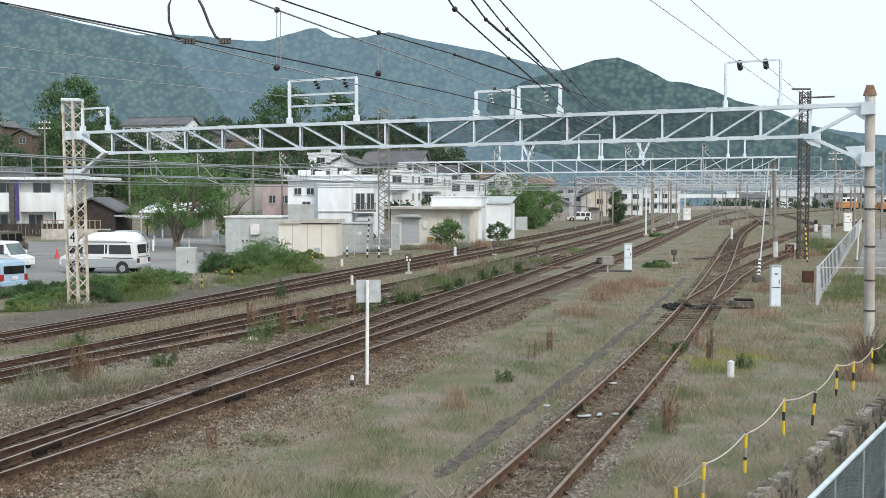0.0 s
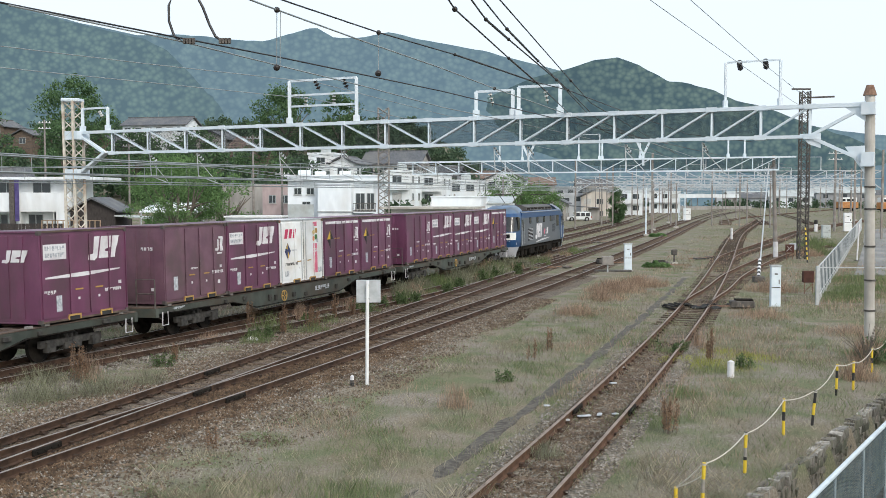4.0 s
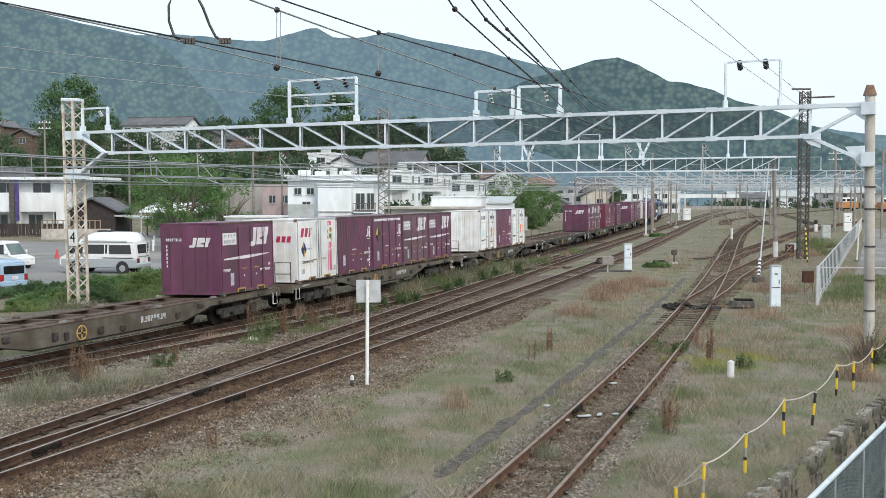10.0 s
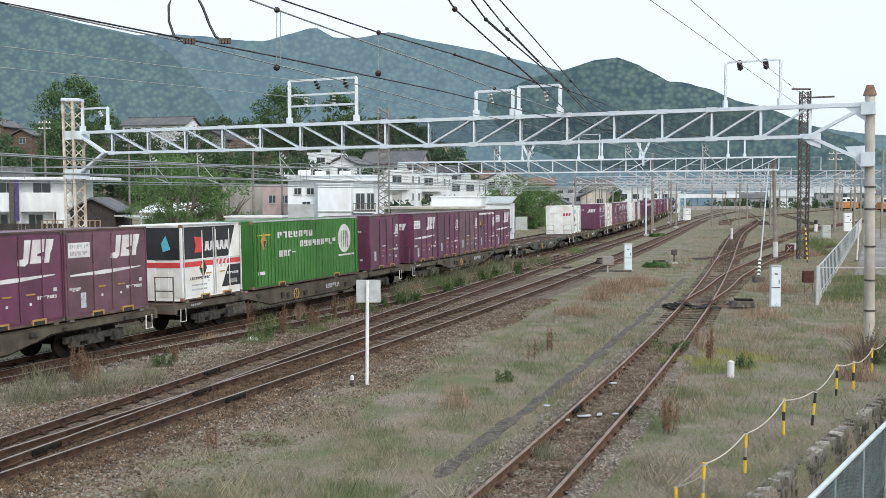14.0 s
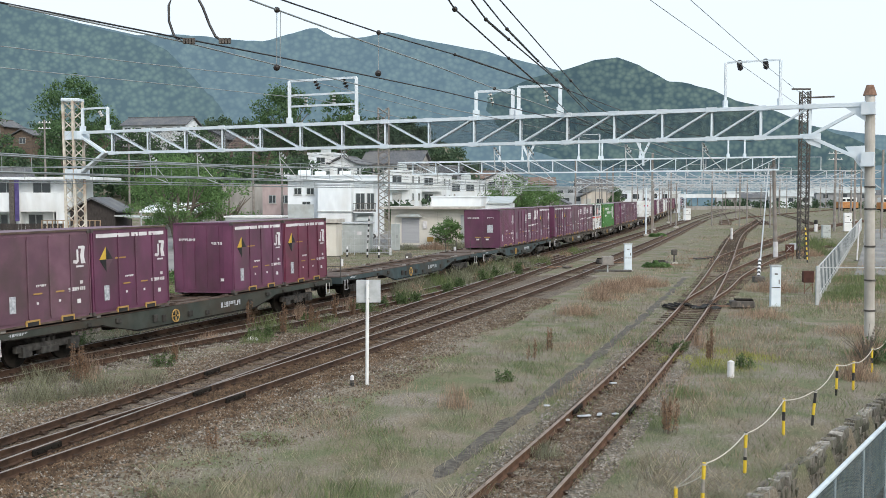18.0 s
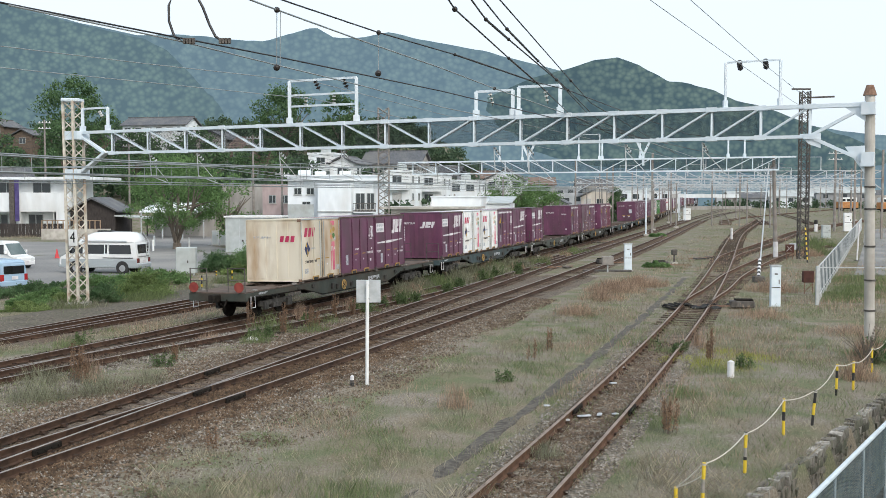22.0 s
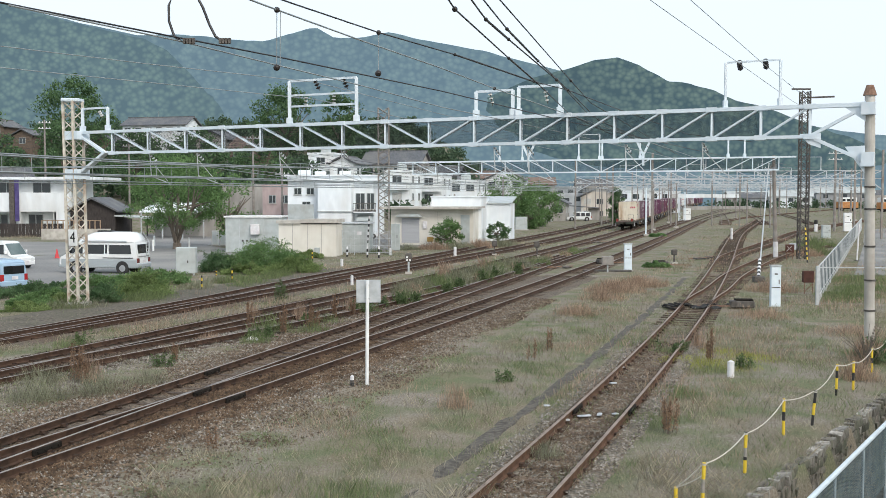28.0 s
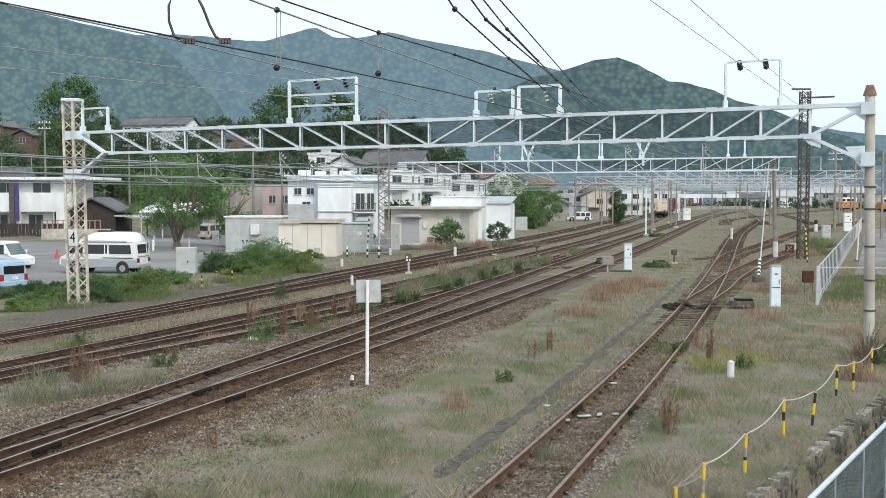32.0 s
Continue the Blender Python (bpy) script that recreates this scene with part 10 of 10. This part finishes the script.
DARK = "dark overhead feeder wire above the tracks"
w1 = wire(DARK, [(-7.5, 11.0, 7.25), (-5.92, 14.11, 7.22), (-4.72, 16.5, 7.22), (-3.07, 19.77, 7.23), (-.01, 26.28, 7.23), (4.41, 37.08, 7.23), (20, 74, 7.3)], .0145)
w2 = wire(DARK, [(-5.85, 14.2, 7.2), (-4.31, 17.31, 7.17), (-3.21, 20.67, 7.18), (-1.89, 24.43, 7.18), (-.02, 30.46, 7.18), (5.06, 43.44, 7.19), (17, 76, 7.2)], .0135, "wire_grey")
w3 = wire(DARK, [(-4.2, 11.3, 7.6), (-2.31, 16.02, 7.56), (-1.16, 18.99, 7.57), (.25, 21.98, 7.57), (2.36, 27.29, 7.58), (3.51, 29.51, 7.58), (5.62, 34.15, 7.45), (10.4, 44.5, 7.2), (13.3, 45, 6.9)], .013)
w4 = wire(DARK, [(-3.6, 11.5, 7.34), (-2.4, 15.24, 7.32), (-1.41, 18.27, 7.32), (-.01, 22.38, 7.33), (1.3, 26.57, 7.33), (5.31, 38.51, 7.33), (19, 77, 7.2)], .0135, "wire_grey")
w5 = wire("pale overhead wire to the gantry frame", [(-16, 25.2, 8.86), (-12.58, 29.89, 8.86), (-9.68, 33.76, 8.86), (-4.76, 39.55, 8.86), (10, 84, 8.5)], .0145, "wire_grey")
w6 = wire("pale overhead wire to the gantry frame", [(-16.5, 27, 8.47), (-13.34, 31.66, 8.47), (-9.51, 36.56, 8.47), (-5.16, 42.22, 8.47), (9, 84, 8.2)], .0145, "wire_grey")
w7 = wire(DARK, [(-.4, 11.5, 7.46), (.18, 16.04, 7.47), (1.36, 21.77, 7.47), (2.38, 26.63, 7.48), (4.43, 36.43, 7.4), (8.5, 47, 6.9)], .0145)
w8 = wire(DARK, [(-.2, 11.5, 7.46), (.69, 16.98, 7.47), (1.19, 19.14, 7.47), (2.81, 25.97, 7.48), (4.92, 35.68, 7.4), (13, 62, 7.0)], .0145)
w9 = wire(DARK, [(-.2, 11.5, 7.56), (1.13, 18.6, 7.57), (2.08, 23.01, 7.57), (3.51, 29.51, 7.58), (5.81, 39.07, 7.4), (16, 70, 7.2)], .0135)
w10 = wire(DARK, [(-.2, 11.5, 7.76), (.69, 15.85, 7.76), (3.51, 28.85, 7.77), (4.91, 34.94, 7.7), (15, 68, 7.4)], .013)
w11 = wire("thin pale wire hung from the tall frame", [(1.6, 14.9, 8.55), (4.15, 21.15, 8.55), (8.76, 31.23, 8.56), (13, 39, 8.1), (27, 78, 11)], .008, "wire_grey")
w12 = wire("thin pale wire hung from the tall frame", [(2.3, 14.9, 8.55), (4.96, 21.15, 8.55), (9.35, 30.97, 8.56), (14, 40, 8.2), (27, 78, 11)], .008, "wire_grey")
# thick insulated sleeves and clamps
for t, a, b in ((w9, (1.13, 18.6, 7.57), (2.08, 23.01, 7.57)), (w7, (1.36, 21.77, 7.47), (2.38, 26.63, 7.48)), (w3, (.25, 21.98, 7.57), (2.36, 27.29, 7.58)), (w8, (.69, 16.98, 7.47), (1.19, 19.14, 7.47))):
    part("sleeve", tubes([[a, b]], .021, 8), "wire", t)
    ball(t, a, .036)
    ball(t, b, .034)
for t, p in ((w4, (-2.4, 15.24, 7.32)), (w3, (-1.16, 18.99, 7.57)), (w7, (.18, 16.04, 7.47)), (w8, (2.81, 25.97, 7.48)), (w10, (3.51, 28.85, 7.77)), (w4, (1.3, 26.57, 7.33)), (w9, (3.51, 29.51, 7.58))):
    ball(t, p, .045)
# droppers between the upper and lower wires
part("dropper", tubes([[(-2.4, 15.24, 7.3), (-2.42, 15.3, 6.5)], [(-2.35, 15.24, 7.3), (-2.37, 15.3, 6.5)]], .006, 4), "wire_grey", w4)
ball(w4, (-2.42, 15.3, 6.5), .05)
part("dropper", tubes([[(-1.16, 18.99, 7.55), (-1.17, 19.0, 6.82)]], .007, 4), "wire_grey", w3)
ball(w3, (-1.17, 19.0, 6.84), .06)
# black jumper loop
jl = thing("jumper_cable", None, "black jumper cable looped between two wires", "cable")
lp = []
for u, v in ((-4.31, 7.17), (-4.42, 7.26), (-4.5, 7.5), (-4.5, 7.75), (-4.4, 8.0), (-4.24, 8.08), (-4.08, 7.98), (-3.94, 7.72), (-3.84, 7.45), (-3.74, 7.25), (-3.62, 7.17)):
    lp.append((u, 17.31, v))
part("cable", tubes([lp], .022, 8), "wire", jl)
for x in (-4.25, -3.66):
    for k in range(4):
        part("cable_clamp", boxes((x + k * .05 - .02, x + k * .05 + .02, 17.27, 17.35, 7.13, 7.22)), "steel_dark", jl)

# contact and carrier wires with droppers over each track
def catenary(line, y0, y1, zc, zm, span=45.0, phase=45.0, off=0.0):
    t = thing("catenary", None, "contact wire hung from a carrier wire over the track", "wire", "catenaries")
    contact, carrier, drops = [], [], []
    y = y0
    k = 0
    while y <= y1:
        nv, _ = normal_at(line, y)
        u = ((y - phase) / span) % 1.0
        zs = zm - .65 * 4 * u * (1 - u)
        p = Vector((line.x(y), y, 0)) + nv * off
        contact.append((p.x, p.y, zc))
        carrier.append((p.x, p.y, zs))
        if k % 2 == 0:
            drops.append([(p.x, p.y, zc), (p.x, p.y, zs)])
        y += 2.5 if y < 90 else 5
        k += 1
    part("contact_wire", tubes([contact], .014, 5), "wire_grey", t)
    part("carrier_wire", tubes([carrier], .014, 5), "wire_grey", t)
    for d in drops[:40]:
        part("dropper", tubes([d], .008, 4), "wire_grey", t)


for ln, off in ((MAIN, .1), (SECOND, -.1), (THIRD, 0), (LOOP, .1), (CROSS, -.1)):
    catenary(ln, 14 if ln is not THIRD else 34, 300, 5.05, 6.0, off=off)


# strings of insulators under and on the gantry
def insulator_string(p, q, n=4, mat="porcelain", r=.07):
    p, q = Vector(p), Vector(q)
    t = thing("insulator", None, "string of porcelain insulator discs on the gantry", "insulator", "insulators")
    part("rod", tubes([[p, q]], .015, 5), "steel_dark", t)
    for i in range(n):
        c = p + (q - p) * ((i + .8) / (n + .6))
        d = (q - p).normalized() * .02
        part("disc", tubes([[c - d, c + d]], r, 10, r * .6), mat, t)


for f in (.37, .41):
    p = gantry_point(f)
    insulator_string(p + Vector((0, 0, 1.05)), p + Vector((0, 0, .6)), 3, "porcelain", .09)
    insulator_string(p + Vector((.35, -.2, 1.6)), p + Vector((.55, -.3, 1.2)), 3, "insulator_brown", .1)
for f in (.885, .91):
    p = gantry_point(f)
    insulator_string(p + Vector((0, 0, 1.42)), p + Vector((.15, .3, 1.15)), 4, "insulator_brown", .09)
for f in (.03,):
    p = gantry_point(f)
    insulator_string(p + Vector((0, 0, .85)), p + Vector((.2, -.1, .55)), 3, "porcelain", .08)
for f in (.615, .68):
    p = gantry_point(f)
    insulator_string(p + Vector((0, 0, .85)), p + Vector((.1, -.05, .35)), 3, "porcelain", .08)
for f in (.12, .2, .33, .42, .62, .66, .77, .85):
    p = G1A + (G1B - G1A) * f + Vector((0, 0, -1.0))
    insulator_string(p, p + Vector((.25, .25, -.3)), 3, "porcelain", .06)
    arm = thing("registration_arm", None, "slim steady arm holding the contact wire", "arm", "steady arms")
    part("arm", tubes([[p + Vector((0, 0, 0)), p + Vector((.05, 0, -.9)), p + Vector((.9, -.3, -1.2))]], .02, 6), "galvanised", arm)
    part("stay", tubes([[p + Vector((0, 0, -.2)), p + Vector((.8, -.25, -1.1))]], .012, 5), "galvanised", arm)
# low-voltage lines along the town
for k in range(5):
    wire("slack power line along the town's poles", [(-95, 150, 13.5 - k * .5), (-71, 165, 14.5 - k * .5), (-57, 150, 13.6 - k * .5), (-24.5, 135, 11.5 - k * .5), (7.6, 132, 6.8 - k * .3)], .02, "wire", sag=.6)
for k in range(4):
    wire("slack power line along the far poles", [(51, 136, 9.6 - k * .4), (66, 169, 8.4 - k * .4), (120, 290, 8 - k * .3)], .018, "wire", sag=.5)
    wire("slack line along the yard road", [(24.9, 79.4, 7.2 - k * .25), (51, 136, 8.8 - k * .4)], .014, "wire", sag=.6)
bed(LOOP, 8, 62, 1.7, left=1.8, crown=-.196)
bed(CROSS, 8, 62, 1.6, lift=.004, crown=-.196)
bed(XOVER, 14, 62, .9, lift=-.004, crown=-.19)
bed(MAIN, 10, 62, 1.4, lift=.002)
bv, bf = swath(SECOND, 16, 66, [(-5.6, GROUND - .1), (-5.0, GROUND + .05), (-3.2, GROUND + .07), (-1.75, GROUND + .03), (-1.4, GROUND - .06)], 0.0, step=.8, close=False)
bv = [(x, y, z + .05 * noise.noise((x * 1.1, y * 1.1, 3)) + .03 * noise.noise((x * 3.2, y * 3.2, 5))) for x, y, z in bv]
tagged(raw("soil_bank", bv, bf, "bank_soil"), "bare grey-brown soil bank beside the overgrown track", "soil", kind="structure")
bed(SECOND, 10, 62, 1.2)
bed(LOOP, 62, 420, .85, lift=-.01)
bed(CROSS, 62, 300, .85, lift=-.014)
bed(MAIN, 62, 430, .85, lift=-.012)
bed(SECOND, 62, 430, .85, lift=-.016)
bed(THIRD, 30, 430, .8, lift=-.012)
bed(SIDING, 8, 38, .95, lift=.024, mat="siding_dirt", label="sandy brown gravel between the siding's rails")

# dark cinder line along the siding
cv, cf = swath(SIDING, 14, 60, [(-.2, GROUND - .05), (-.14, GROUND + .008), (.03, GROUND + .02), (.15, GROUND + .008), (.22, GROUND - .05)], -1.75, step=.5, close=False)
cv = [(x + .16 * noise.noise((x * 2.1, y * 2.1, 3)), y, z + .035 * noise.noise((x * 1.7, y * 1.7, 5))) for x, y, z in cv]
tagged(raw("cable_trench", cv, cf, "cinder"), "dark line of cinders over a buried cable trench", "trench", kind="structure")

track(MAIN, 10, 470, "main running track with bright rails", (24, 60))
track(SECOND, 10, 470, "overgrown running track with worn rails", (28, 60))
track(THIRD, 30, 470, "outermost track with dull rails", (0, 0))
track(XOVER, 14, 95, "weed-grown crossover track between two running tracks", (22, 52), joined=False)
track(LOOP, 8, 470, "running track with brown rails", (14, 75))
track(CROSS, 8, 470, "running track branching off over a turnout", (14, 75))
track(SIDING, 6, 200, "rusty siding track half sunk in grass", (12, 75), "rail_head_rusty", pitch=.72)

BRANCH = Way([(SIDING.x(41), 41), (11.6, 46.7), (13.4, 51.1), (17.1, 61), (24, 76.8), (28.3, 85.2), (38, 101)])
BRANCH_FAR = Way([(SIDING.x(70), 70), (21.9, 79.7), (27.2, 91.6), (36.1, 111.8), (44.4, 130.5), (58.8, 158), (80, 195)])
YARD_FAR = Way([(48, 180), (60.7, 210.3), (72.3, 233), (102, 287.4), (139.2, 359.4)])
track(BRANCH, 43, 101, "rusty branch track curving off the siding", (44, 70), "rail_head_rusty", pitch=.72)
track(BRANCH_FAR, 73, 195, "far branch track curving off the siding", (0, 0), "rail_head_rusty", pitch=.72)
for gap in (13.0, 19.5, 27.0):
    track(Beside(MAIN, [(0, gap), (260, gap), (500, gap + 4)]), 165, 430, "far yard track among the weeds", (0, 0), "rail_head_rusty")
track(YARD_FAR, 185, 360, "far yard track", (0, 0), "rail_head_rusty")

motions()
